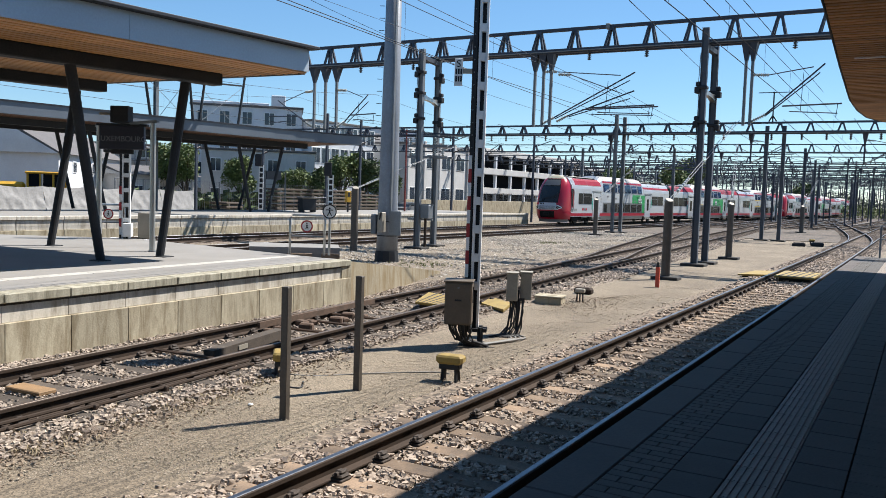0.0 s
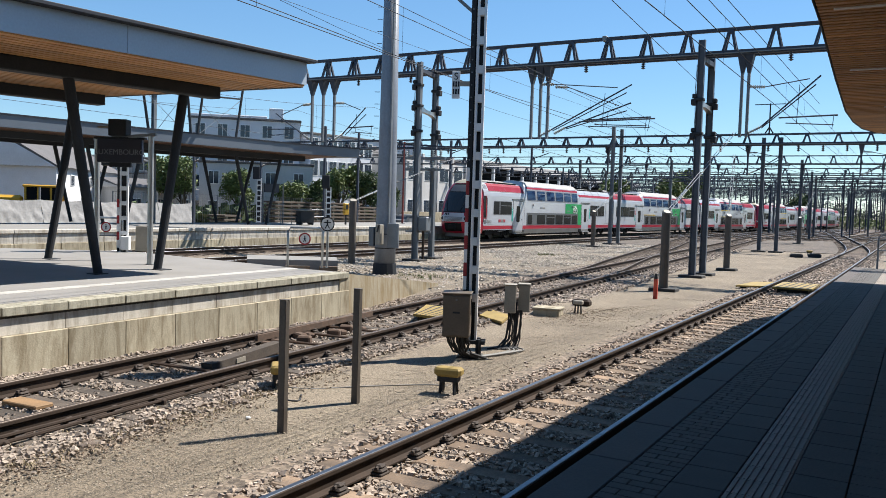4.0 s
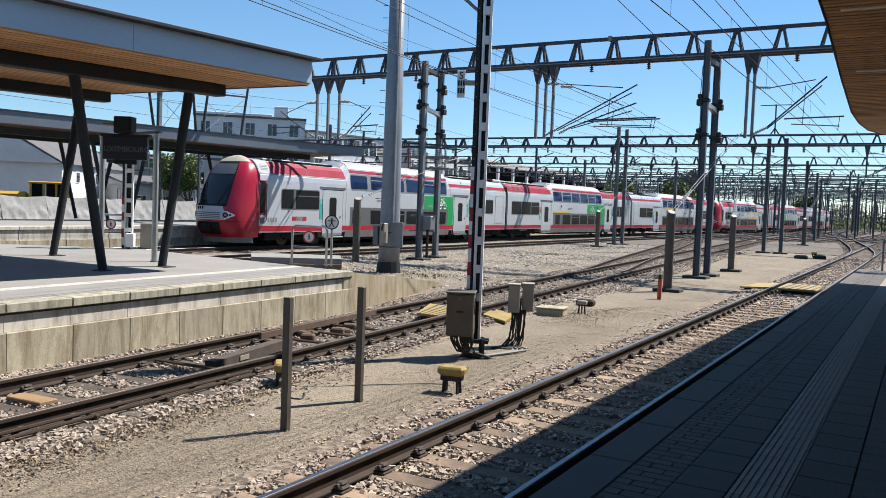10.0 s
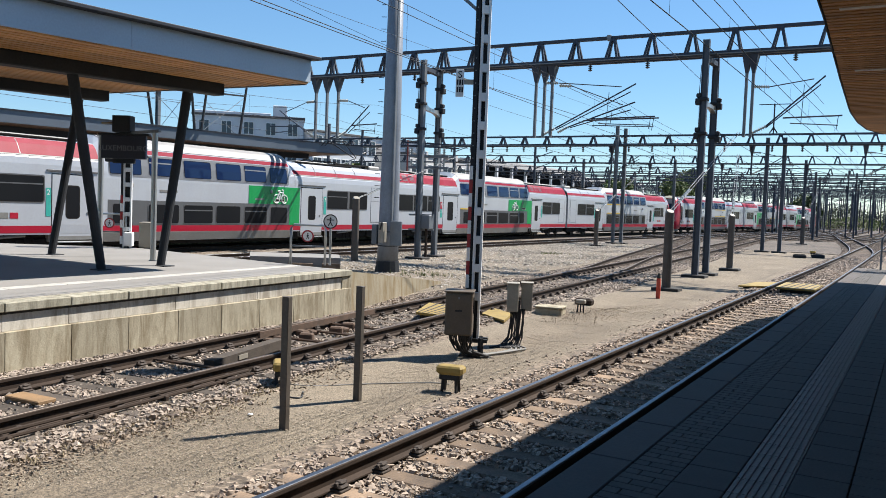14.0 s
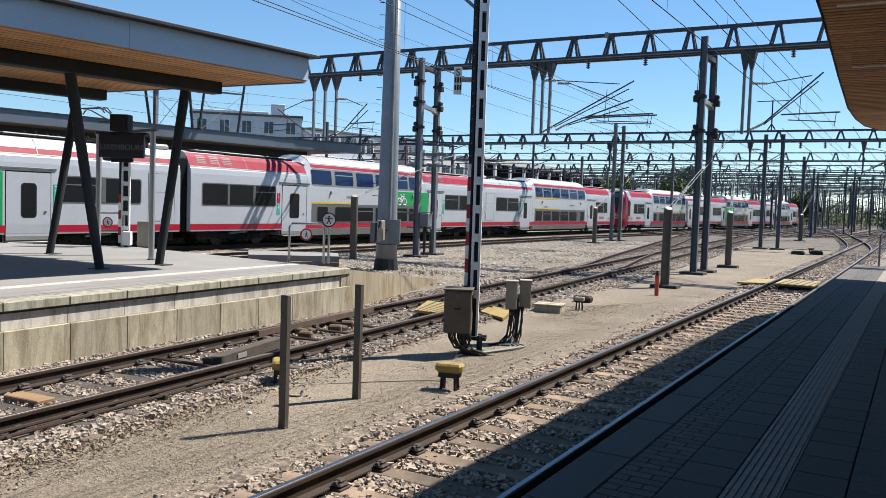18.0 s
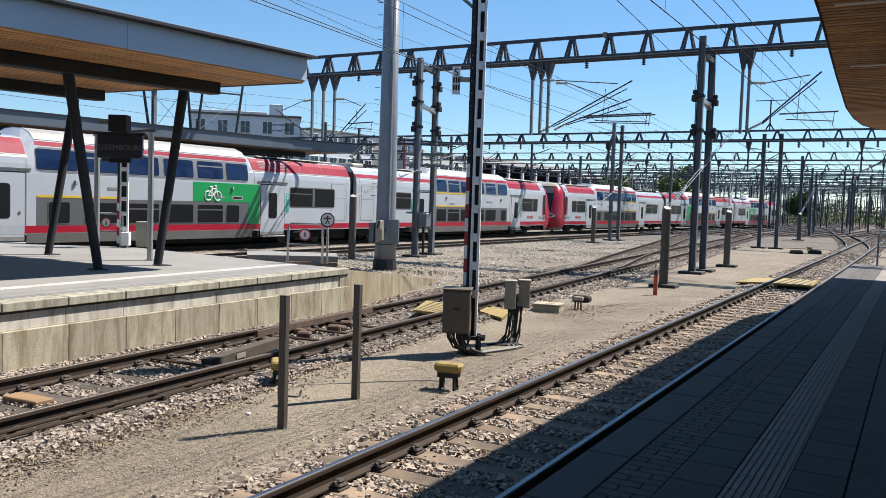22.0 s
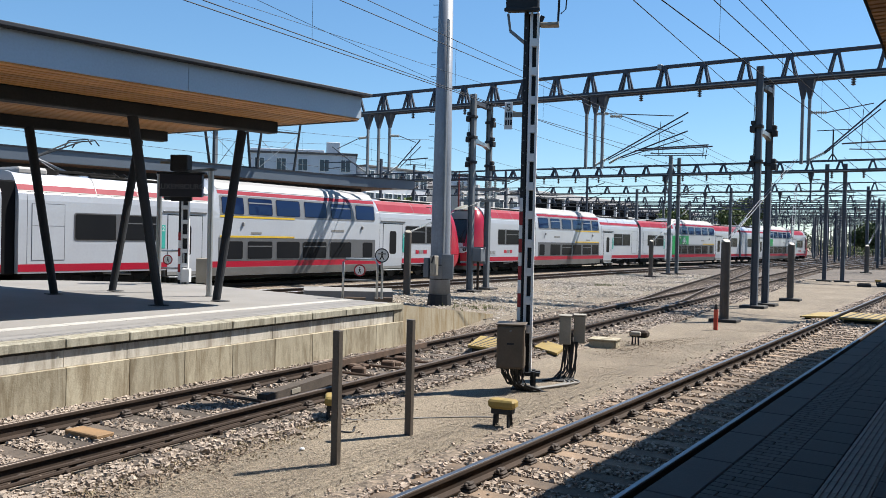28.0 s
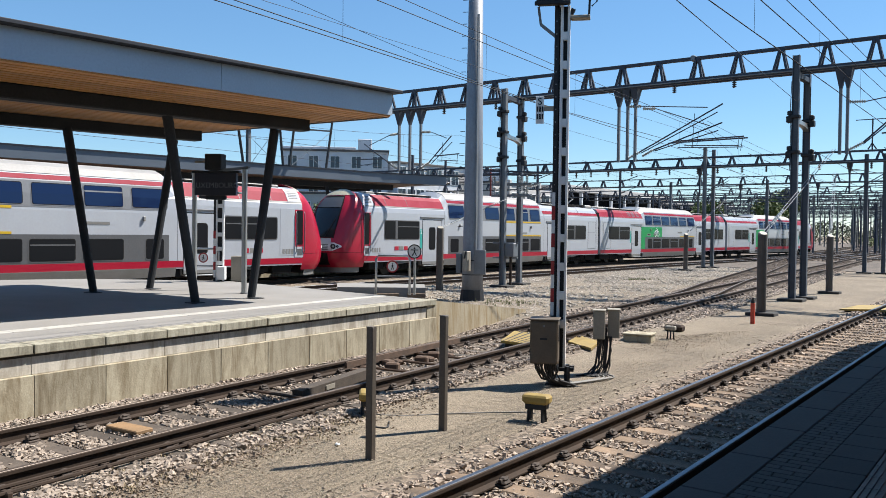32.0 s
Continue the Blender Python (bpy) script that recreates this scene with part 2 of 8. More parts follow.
M_YELLOW = mat("yellow_paint_worn", (0.294, 0.205, 0.0444), (0.231, 0.156, 0.04), 0.7, scale=3, fine=30, bump=0.15, stains=0.4, stain_col=(0.134, 0.0976, 0.0444))
M_BOXBR = mat("cabinet_brown", (0.105, 0.080, 0.057), (0.08, 0.061, 0.044), 0.6, 0.1, scale=3, fine=40, bump=0.06, stains=0.3, stain_col=(0.06, 0.045, 0.03))
M_BOXGR = mat("cabinet_grey_beige", (0.30, 0.272, 0.222), (0.24, 0.217, 0.178), 0.65, 0.1, scale=3, fine=40, bump=0.06, stains=0.25, stain_col=(0.106, 0.0957, 0.0793))
M_CABLE = mat("black_cable", (0.0132, 0.0132, 0.0139), None, 0.6, bump=0)
M_CABLEG = mat("grey_cable", (0.185, 0.178, 0.165), None, 0.7, bump=0)
M_WIRE = mat("wire_dark", (0.018, 0.020, 0.026), None, 0.6, 0.0, bump=0, spec=0.15)
M_INSUL = mat("insulator_white_glaze", (0.364, 0.384, 0.371), (0.278, 0.298, 0.284), 0.25, scale=8, bump=0)
M_INSULB = mat("insulator_brown_glaze", (0.0397, 0.0264, 0.0231), None, 0.3, scale=8, bump=0)
# train
M_TWHITE = mat("train_pale_silver_paint", (0.355, 0.372, 0.402), (0.326, 0.342, 0.372), 0.32, scale=0.7, fine=12, bump=0.01, stains=0.10, stain_col=(0.261, 0.255, 0.245), streak=True, coat=0.4)
M_TCREAM = mat("train_cap_cream", (0.40, 0.365, 0.27), (0.34, 0.31, 0.23), 0.4, scale=1, fine=15, bump=0.02)
M_TROOF = mat("train_roof_off_white", (0.295, 0.285, 0.274), (0.238, 0.229, 0.214), 0.6, scale=0.8, fine=15, bump=0.03, stains=0.35, stain_col=(0.157, 0.143, 0.129))
M_TRED = mat("train_red_paint", (0.34, 0.006, 0.026), (0.29, 0.006, 0.024), 0.3, scale=0.7, fine=12, bump=0.01, spec=0.35, coat=0.25)
M_TPINK = mat("train_roof_red_faded", (0.235, 0.007, 0.024), (0.195, 0.006, 0.02), 0.5, spec=0.14, scale=1.2, fine=18, bump=0.02, stains=0.4, stain_col=(0.25, 0.03, 0.055))
M_TMULL = mat("train_mullion_grey", (0.175, 0.178, 0.185), (0.145, 0.148, 0.155), 0.38, scale=1, fine=20, bump=0.01)
M_TGREY = mat("train_window_band_grey", (0.0896, 0.0896, 0.0922), (0.0738, 0.0738, 0.0766), 0.4, scale=1, fine=20, bump=0.01)
M_TSKIRT = mat("train_skirt_grey_dusty", (0.191, 0.188, 0.179), (0.148, 0.143, 0.132), 0.55, scale=1, fine=20, bump=0.02, stains=0.35, stain_col=(0.106, 0.0957, 0.0793))
M_TGREEN = mat("train_green_panel", (0, 0.238, 0.0562), (0, 0.211, 0.0496), 0.35, scale=1, fine=20, bump=0.01)
M_TTEAL = mat("train_teal_mark", (0.0331, 0.331, 0.278), None, 0.4, bump=0)
M_TYEL = mat("train_yellow_line", (0.562, 0.364, 0.0132), None, 0.4, bump=0)
M_UNDER = mat("underframe_black_dust", (0.0198, 0.0185, 0.0172), (0.0119, 0.0112, 0.0106), 0.9, spec=0.1, scale=3, fine=30, bump=0.3)
M_WHEEL = mat("wheel_steel_brown", (0.022, 0.018, 0.015), (0.014, 0.012, 0.010), 0.6, 0.3, scale=3, fine=30)


def glass_dark(name, col, rough=0.06, spec=0.6, ior=1.5):
    m = bpy.data.materials.new(name)
    m.use_nodes = True
    p = m.node_tree.nodes["Principled BSDF"]
    p.inputs["Base Color"].default_value = (*col, 1)
    p.inputs["Roughness"].default_value = rough
    p.inputs["Specular IOR Level"].default_value = spec
    p.inputs["IOR"].default_value = ior
    return m


M_GLASS = glass_dark("train_tinted_glass", (0.012, 0.013, 0.015), 0.12, 0.4, 1.16)
M_SCREEN = glass_dark("windscreen_glass", (0.014, 0.015, 0.017), 0.07, 0.5)
# Tinted glass; the sky's reflection is put into its blue base colour.
M_GLASSUP = glass_dark("train_upper_tinted_sky_glass", (0.008, 0.018, 0.055), 0.05, 0.5, 1.38)
M_BGLASS = glass_dark("building_window_glass", (0.03, 0.04, 0.055), 0.08)


# ---- mesh building ----
class Shape:
    """Collects boxes, tubes and lofts into one mesh."""

    def __init__(self):
        self.v, self.f = [], []

    def add(self, verts, faces, m=None):
        n = len(self.v)
        self.v += [tuple(m @ Vector(p)) for p in verts] if m else [tuple(p) for p in verts]
        self.f += [tuple(i + n for i in f) for f in faces]
        return self

    def box(self, x0, x1, y0, y1, z0, z1, c=0.0, m=None):
        """A box with chamfered edges c."""
        if c <= 0:
            v = [(x, y, z) for x in (x0, x1) for y in (y0, y1) for z in (z0, z1)]
            return self.add(v, [(0, 1, 3, 2), (4, 6, 7, 5), (0, 4, 5, 1), (2, 3, 7, 6), (0, 2, 6, 4), (1, 5, 7, 3)], m)
        v, idx = [], {}
        for i, x in enumerate((x0, x1)):
            for j, y in enumerate((y0, y1)):
                for k, z in enumerate((z0, z1)):
                    sx, sy, sz = 1 - 2 * i, 1 - 2 * j, 1 - 2 * k
                    for a, p in enumerate(((x, y + sy * c, z + sz * c), (x + sx * c, y, z + sz * c), (x + sx * c, y + sy * c, z))):
                        idx[i, j, k, a] = len(v)
                        v.append(p)
        f = []
        for s in (0, 1):
            f.append([idx[s, j, k, 0] for j, k in ((0, 0), (1, 0), (1, 1), (0, 1))][:: 1 if s else -1])
            f.append([idx[i, s, k, 1] for i, k in ((0, 0), (0, 1), (1, 1), (1, 0))][:: 1 if s else -1])
            f.append([idx[i, j, s, 2] for i, j in ((0, 0), (1, 0), (1, 1), (0, 1))][:: 1 if s else -1])
        for p in (0, 1):
            for q in (0, 1):
                r = 1 if p == q else -1
                f.append([idx[p, q, 0, 0], idx[p, q, 0, 1], idx[p, q, 1, 1], idx[p, q, 1, 0]][:: r])
                f.append([idx[0, p, q, 1], idx[0, p, q, 2], idx[1, p, q, 2], idx[1, p, q, 1]][:: r])
                f.append([idx[p, 0, q, 2], idx[p, 0, q, 0], idx[p, 1, q, 0], idx[p, 1, q, 2]][:: r])
        for i in (0, 1):
            for j in (0, 1):
                for k in (0, 1):
                    f.append([idx[i, j, k, a] for a in (0, 1, 2)][:: 1 if (i + j + k) % 2 else -1])
        return self.add(v, f, m)

    def tube(self, a, b, r, r2=None, n=8, m=None):
        """A capped round bar from a to b, with radius r at a and r2 at b."""
        a, b = Vector(a), Vector(b)
        r2 = r if r2 is None else r2
        d = (b - a).normalized()
        s = d.orthogonal().normalized()
        t = d.cross(s)
        v = [p + (s * math.cos(2 * math.pi * i / n) + t * math.sin(2 * math.pi * i / n)) * q for p, q in ((a, r), (b, r2)) for i in range(n)]
        f = [(i, (i + 1) % n, n + (i + 1) % n, n + i) for i in range(n)] + [tuple(range(n))[::-1], tuple(range(n, 2 * n))]
        return self.add(v, f, m)

    def bar(self, a, b, w, h, up=(0, 0, 1), m=None):
        """A rectangular bar from a to b, w wide and h high."""
        a, b = Vector(a), Vector(b)
        d = (b - a).normalized()
        up = Vector(up)
        s = d.cross(up)
        s = (s if s.length > 1e-4 else d.orthogonal()).normalized()
        t = s.cross(d)
        v = [p + s * (i * w / 2) + t * (j * h / 2) for p in (a, b) for i, j in ((-1, -1), (1, -1), (1, 1), (-1, 1))]
        return self.add(v, [(0, 1, 2, 3)[::-1], (4, 5, 6, 7), (0, 1, 5, 4), (1, 2, 6, 5), (2, 3, 7, 6), (3, 0, 4, 7)], m)

    def path(self, pts, r, n=6):
        """A round wire along points."""
        pts = [Vector(p) for p in pts]
        v = []
        for i, p in enumerate(pts):
            d = (pts[min(i + 1, len(pts) - 1)] - pts[max(i - 1, 0)]).normalized()
            ref = Vector((0, 0, 1)) if abs(d.z) < 0.9 else Vector((1, 0, 0))
            s = d.cross(ref).normalized()
            t = s.cross(d)
            v += [p + (s * math.cos(2 * math.pi * k / n) + t * math.sin(2 * math.pi * k / n)) * r for k in range(n)]
        f = [(i * n + k, i * n + (k + 1) % n, (i + 1) * n + (k + 1) % n, (i + 1) * n + k) for i in range(len(pts) - 1) for k in range(n)]
        f += [tuple(range(n))[::-1], tuple(range(len(v) - n, len(v)))]
        return self.add(v, f)

    def loft(self, rings, closed=True, caps=True):
        """Joins rings of equally many points."""
        n = len(rings[0])
        v = [p for ring in rings for p in ring]
        k = n if closed else n - 1
        f = [(i * n + j, i * n + (j + 1) % n, (i + 1) * n + (j + 1) % n, (i + 1) * n + j) for i in range(len(rings) - 1) for j in range(k)]
        if caps:
            f += [tuple(range(n))[::-1], tuple(range(len(v) - n, len(v)))]
        return self.add(v, f)

    def slab(self, poly, z0, z1):
        """A prism over a plan polygon given counter-clockwise."""
        n = len(poly)
        v = [(x, y, z0) for x, y in poly] + [(x, y, z1) for x, y in poly]
        return self.add(v, [tuple(range(n))[::-1], tuple(range(n, 2 * n))] + [(i, (i + 1) % n, n + (i + 1) % n, n + i) for i in range(n)])

    def mesh(self, name, material=None, smooth=False):
        me = bpy.data.meshes.new(name)
        me.from_pydata(self.v, [], self.f)
        if material:
            me.materials.append(material)
        if smooth:
            me.polygons.foreach_set("use_smooth", [True] * len(me.polygons))
        me.update()
        return me


def fix(me):
    """Turns all faces outwards."""
    bm = bmesh.new()
    bm.from_mesh(me)
    bmesh.ops.recalc_face_normals(bm, faces=bm.faces)
    bm.to_mesh(me)
    bm.free()
    return me


def part(name, sh, material, parent, label="", m=None, smooth=False, kind=""):
    """Links a Shape (or a ready mesh) as one mesh object under a thing or a part."""
    me = sh if isinstance(sh, bpy.types.Mesh) else sh.mesh(name, material, smooth)
    ob = new(name, me)
    ob.parent = parent
    if m is not None:
        ob.matrix_basis = m
    return tagged(ob, label=label, kind=kind)


def thing(name, label, category, m=None, group="", kind="", sh=None, material=None, smooth=False):
    """A top-level thing: an Empty at its base, or a single mesh."""
    ob = new(name, sh.mesh(name, material, smooth) if sh else None)
    if m is not None:
        ob.matrix_basis = m
    return tagged(ob, label, category, group, kind)


def lettering(text, size, material, depth=0.004):
    cu = bpy.data.curves.new("lettering", "FONT")
    cu.body, cu.size, cu.extrude, cu.align_x, cu.align_y = text, size, depth, "CENTER", "CENTER"
    ob = bpy.data.objects.new("lettering", cu)
    me = bpy.data.meshes.new_from_object(ob)
    bpy.data.objects.remove(ob)
    me.materials.clear()
    me.materials.append(material)
    return me


rnd = random.Random(7)
GZ = -0.22           # gravel level; rail tops of the near tracks lie at 0
OZ = 0.74            # top of the island platform
NZ = 0.65            # top of the platform on which the camera stands
FZ = 0.84            # top of the far platform

# ---- ground ----
def ground_sheet():
    """One sheet to the horizon, finer near the camera, gently uneven."""
    cut = [-4000, -900, -300, -120, -60] + [-40 + 1.0 * i for i in range(45)] + [8, 20, 60, 200, 900, 4000]
    cuy = [-4000, -600, -100, -20] + [0.8 * i for i in range(60)] + [50 + 4 * i for i in range(20)] + [140, 180, 260, 500, 1200, 4000]
    v, f = [], []
    for y in cuy:
        for x in cut:
            near = max(0.0, 1 - max(0, y - 30) / 40) if -45 < x < 6 and y > -1 else 0
            v.append((x, y, GZ + near * 0.05 * (noise.noise(Vector((x * 0.45, y * 0.3, 0))))))
    n = len(cut)
    for j in range(len(cuy) - 1):
        for i in range(n - 1):
            f.append((j * n + i, j * n + i + 1, (j + 1) * n + i + 1, (j + 1) * n + i))
    sh = Shape().add(v, f)
    thing("ground", "grey-beige compacted gravel of a railway yard", "ground", kind="structure", sh=sh, material=M_GROUND, smooth=True)


ground_sheet()


# ---- railway tracks ----
HEADING = ([-90, 20, 60, 110, 200, 320], [0.0066, 0.0066, 0.095, 0.075, 0.03, 0.0])


def run_line():
    """Plan points of the curved platform track, a metre apart, from s = -90."""
    x, y, out = -27.83, 32.92, {}
    for way in (1, -1):
        px, py = x, y
        out[0] = (px, py)
        for k in range(1, 300 if way > 0 else 91):
            h = float(np.interp(way * (k - 0.5), *HEADING))
            px, py = px + way * math.sin(h), py + way * math.cos(h)
            out[way * k] = (px, py)
    return out


RUN = run_line()


def arc(s, off=0.0):
    """A point on the curved platform track, s metres along it, off metres towards the near tracks; also the heading."""
    i = math.floor(s)
    (xa, ya), (xb, yb) = RUN[i], RUN[i + 1]
    f = s - i
    th = float(np.interp(s, *HEADING))
    return (xa + (xb - xa) * f + off * math.cos(th), ya + (yb - ya) * f - off * math.sin(th), th)


def spline(pts, step):
    """A smooth line through plan points, resampled at even steps."""
    pts = [Vector((*p, 0)) for p in pts]
    fine = []
    for i in range(len(pts) - 1):
        p0, p1, p2, p3 = pts[max(i - 1, 0)], pts[i], pts[i + 1], pts[min(i + 2, len(pts) - 1)]
        for k in range(20):
            t = k / 20
            fine.append(0.5 * ((2 * p1) + (p2 - p0) * t + (2 * p0 - 5 * p1 + 4 * p2 - p3) * t * t + (3 * p1 - p0 - 3 * p2 + p3) * t ** 3))
    fine.append(pts[-1])
    out, acc = [fine[0]], 0.0
    for a, b in zip(fine, fine[1:]):
        d = (b - a).length
        while acc + d >= step:
            a = a + (b - a) * ((step - acc) / d)
            d, acc = (b - a).length, 0.0
            out.append(a)
        acc += d
    return out


def offset_line(line, off):
    out = []
    for i, p in enumerate(line):
        d = (line[min(i + 1, len(line) - 1)] - line[max(i - 1, 0)]).normalized()
        out.append(p + Vector((d.y, -d.x, 0)) * off)
    return out


RAIL_SECTION = [(-0.07, -0.172), (0.07, -0.172), (0.07, -0.158), (0.012, -0.140), (0.010, -0.050), (0.036, -0.038), (0.036, -0.008), (0.028, -0.002), (-0.028, -0.002), (-0.036, -0.008), (-0.036, -0.038), (-0.010, -0.050), (-0.012, -0.140), (-0.07, -0.158)]


def swept(line, section, z=0.0):
    rings = []
    for i, p in enumerate(line):
        d = (line[min(i + 1, len(line) - 1)] - line[max(i - 1, 0)]).normalized()
        s = Vector((d.y, -d.x, 0))
        rings.append([p + s * a + Vector((0, 0, z + b)) for a, b in section])
    return Shape().loft(rings)


M_WOODD = mat("sleeper_wood_tarred", (0.098, 0.076, 0.058), (0.052, 0.040, 0.031), 0.9, scale=4, fine=60, bump=0.5, objvar=0.3)
M_WOODI = mat("sleeper_wood_far", (0.145, 0.106, 0.076), (0.0661, 0.0496, 0.0397), 0.9, scale=5, fine=50, bump=0.4, island=0.35)
SLEEPER = Shape().box(-1.3, 1.3, -0.125, 0.125, -0.33, -0.176, 0.015).mesh("sleeper", M_WOOD)
SLEEPER_DARK = Shape().box(-1.3, 1.3, -0.125, 0.125, -0.33, -0.176, 0.02).mesh("sleeper", M_WOODD)
RAIL_CLIP = Shape().box(-0.17, 0.17, -0.075, 0.075, -0.178, -0.152, 0.008)
for _u in (-0.11, 0.11):
    RAIL_CLIP.box(_u - 0.055, _u + 0.055, -0.065, 0.065, -0.152, -0.118, 0.016).box(_u - 0.036, _u + 0.036, -0.042, 0.042, -0.12, -0.088, 0.014).tube((_u, -0.07, -0.115), (_u, 0.07, -0.115), 0.02, n=6)
RAIL_CLIP = RAIL_CLIP.mesh("rail_clip", M_CLIP)


def track(label, pts, z=0.0, near=(0, 0), sleepers=True, bed=True, worn=True):
    """Two rails on sleepers along a plan line. Sleepers whose y lies in near become parts of their own."""
    th = thing("railway_track", label, "railway track", group="railway tracks")
    line = spline(pts, 2.0)
    for off in (-0.7525, 0.7525):
        side = offset_line(line, off)
        r = part("rail", swept(side, RAIL_SECTION, z), M_RAIL, th, "rust-brown steel rail")
        part("rail_head", swept(side, [(-0.026, -0.001), (0.026, -0.001), (0.023, 0.003), (-0.023, 0.003)], z), M_HEAD if worn else M_HEADR, r, "polished running surface" if worn else "dull brown running surface")
    if bed:
        part("ballast_bed", swept(line, [(-2.1, -0.36), (2.1, -0.36), (1.65, -0.205), (-1.65, -0.205)], z), M_BED, th, "grey-brown crushed-stone bed", kind="stuff")
    if not sleepers:
        return th
    fine = spline(pts, 0.6)
    rest = Shape()
    for i, p in enumerate(fine[:-1]):
        d = (fine[i + 1] - p).normalized()
        m = Matrix.Translation(p + Vector((0, 0, z))) @ Matrix.Rotation(math.atan2(-d.x, d.y) + rnd.uniform(-0.008, 0.008), 4, "Z")
        if near[0] <= p.y <= near[1]:
            ob = new("sleeper", SLEEPER if worn else SLEEPER_DARK)
            ob.parent, ob.matrix_basis = th, m
            for off in (-0.7525, 0.7525):
                clip = new("rail_clip", RAIL_CLIP)
                clip.parent, clip.matrix_basis = th, m @ Matrix.Translation((off, 0, 0))
        elif p.y > -2:
            rest.box(-1.3, 1.3, -0.125, 0.125, -0.33, -0.178, 0, m)
    if rest.v:
        part("sleepers", rest, M_WOODI, th, "weathered wooden sleepers", kind="stuff")
    return th


def t2x(y):
    return -8.0 - 0.0745 * y


track("near railway track on brown wooden sleepers in pale ballast", [(-3.39, -12), (-3.39, 40), (-3.39, 120), (-2.0, 220)], near=(2.5, 46))
track("rusty railway track beside the island platform wall", [(t2x(-12), -12), (t2x(20), 20), (t2x(60), 60), (t2x(110), 110), (t2x(150), 150)], near=(2, 34), worn=False)
track("turnout track branching off across the gravel", [(t2x(17) - 0.02, 17), (-9.80, 24), (-10.45, 30), (-12.0, 38.5), (-15.15, 57.5), (-17.3, 70), (-20.4, 90), (-22.2, 110)], bed=False, worn=False)
track("far through track in pale ballast", [arc(s, 4.75)[:2] for s in range(-30, 171, 20)], z=-0.05)
track("platform track on which the train runs", [arc(s)[:2] for s in range(-60, 201, 20)], z=0.0)
track("crossover track curving away from the near track", [(-3.39, 55), (-3.75, 66), (-4.9, 80), (-7.3, 102), (-10.4, 130), (-13.5, 155)], bed=False)
for k, x in enumerate((-13.0, -8.5, -5.5, 1.5, 4.5)):
    track("yard track among the distant masts", [(x - 6, 100 + 6 * k), (x - 5, 150), (x - 6, 210), (x - 10, 300)], z=-0.02)
track("yard track far beyond the platforms", [(4.5, 60), (3.0, 90), (0.5, 130), (-3, 180)], sleepers=True)


far_bed = [(-26, 62), (-3, 62), (4, 72), (14, 120), (16, 330), (-70, 330), (-52, 120)]
thing("yard_ballast", "dark brown-grey ballast of the far yard tracks", "ballast", kind="structure", sh=Shape().slab(far_bed, GZ - 0.1, GZ + 0.03), material=M_YARD)
for k in range(9):
    x = -30 + k * 4.4
    track("far yard track under the gantries", [(x * 0.55 - 6, 78 + 3 * k), (x * 0.75 - 4, 130), (x - 3, 200), (x - 8, 320)], z=0.0, bed=False)

# ---- loose stones ----
def stones(name, label, spots, lo, hi, material, flat=0.75):
    """Many small angular stones, as one joined mesh. spots: rows of x, y, z."""
    n = len(spots)
    r = np.random.RandomState(len(spots))
    cube = np.array([(x, y, z) for x in (-1, 1) for y in (-1, 1) for z in (-1, 1)], float)
    v = cube[None] * r.uniform(0.48, 1.0, (n, 8, 3)) * r.uniform(0.7, 1.25, (n, 1, 3))
    a, b = r.uniform(0, 6.283, (2, n))
    ca, sa, cb, sb = np.cos(a), np.sin(a), np.cos(b), np.sin(b)
    rot = np.zeros((n, 3, 3))
    rot[:, 0, 0], rot[:, 0, 1] = ca, -sa
    rot[:, 1, 0], rot[:, 1, 1], rot[:, 1, 2] = sa * cb, ca * cb, -sb
    rot[:, 2, 0], rot[:, 2, 1], rot[:, 2, 2] = sa * sb, ca * sb, cb
    v = np.einsum("nij,nkj->nki", rot, v) * (lo + (hi - lo) * r.rand(n, 1, 1) ** 1.6) * np.array([1, 1, flat])
    v += np.asarray(spots)[:, None, :]
    quad = np.array([(0, 1, 3, 2), (4, 6, 7, 5), (0, 4, 5, 1), (2, 3, 7, 6), (0, 2, 6, 4), (1, 5, 7, 3)])
    f = (quad[None] + (np.arange(n) * 8)[:, None, None]).reshape(-1, 4)
    me = bpy.data.meshes.new(name)
    me.vertices.add(n * 8)
    me.vertices.foreach_set("co", v.ravel())
    me.loops.add(f.size)
    me.loops.foreach_set("vertex_index", f.ravel())
    me.polygons.add(len(f))
    me.polygons.foreach_set("loop_start", np.arange(0, f.size, 4))
    me.polygons.foreach_set("use_smooth", np.zeros(len(f), bool))
    me.update(calc_edges=True)
    me.materials.append(material)
    return tagged(new(name, me), label, "ballast", kind="stuff")


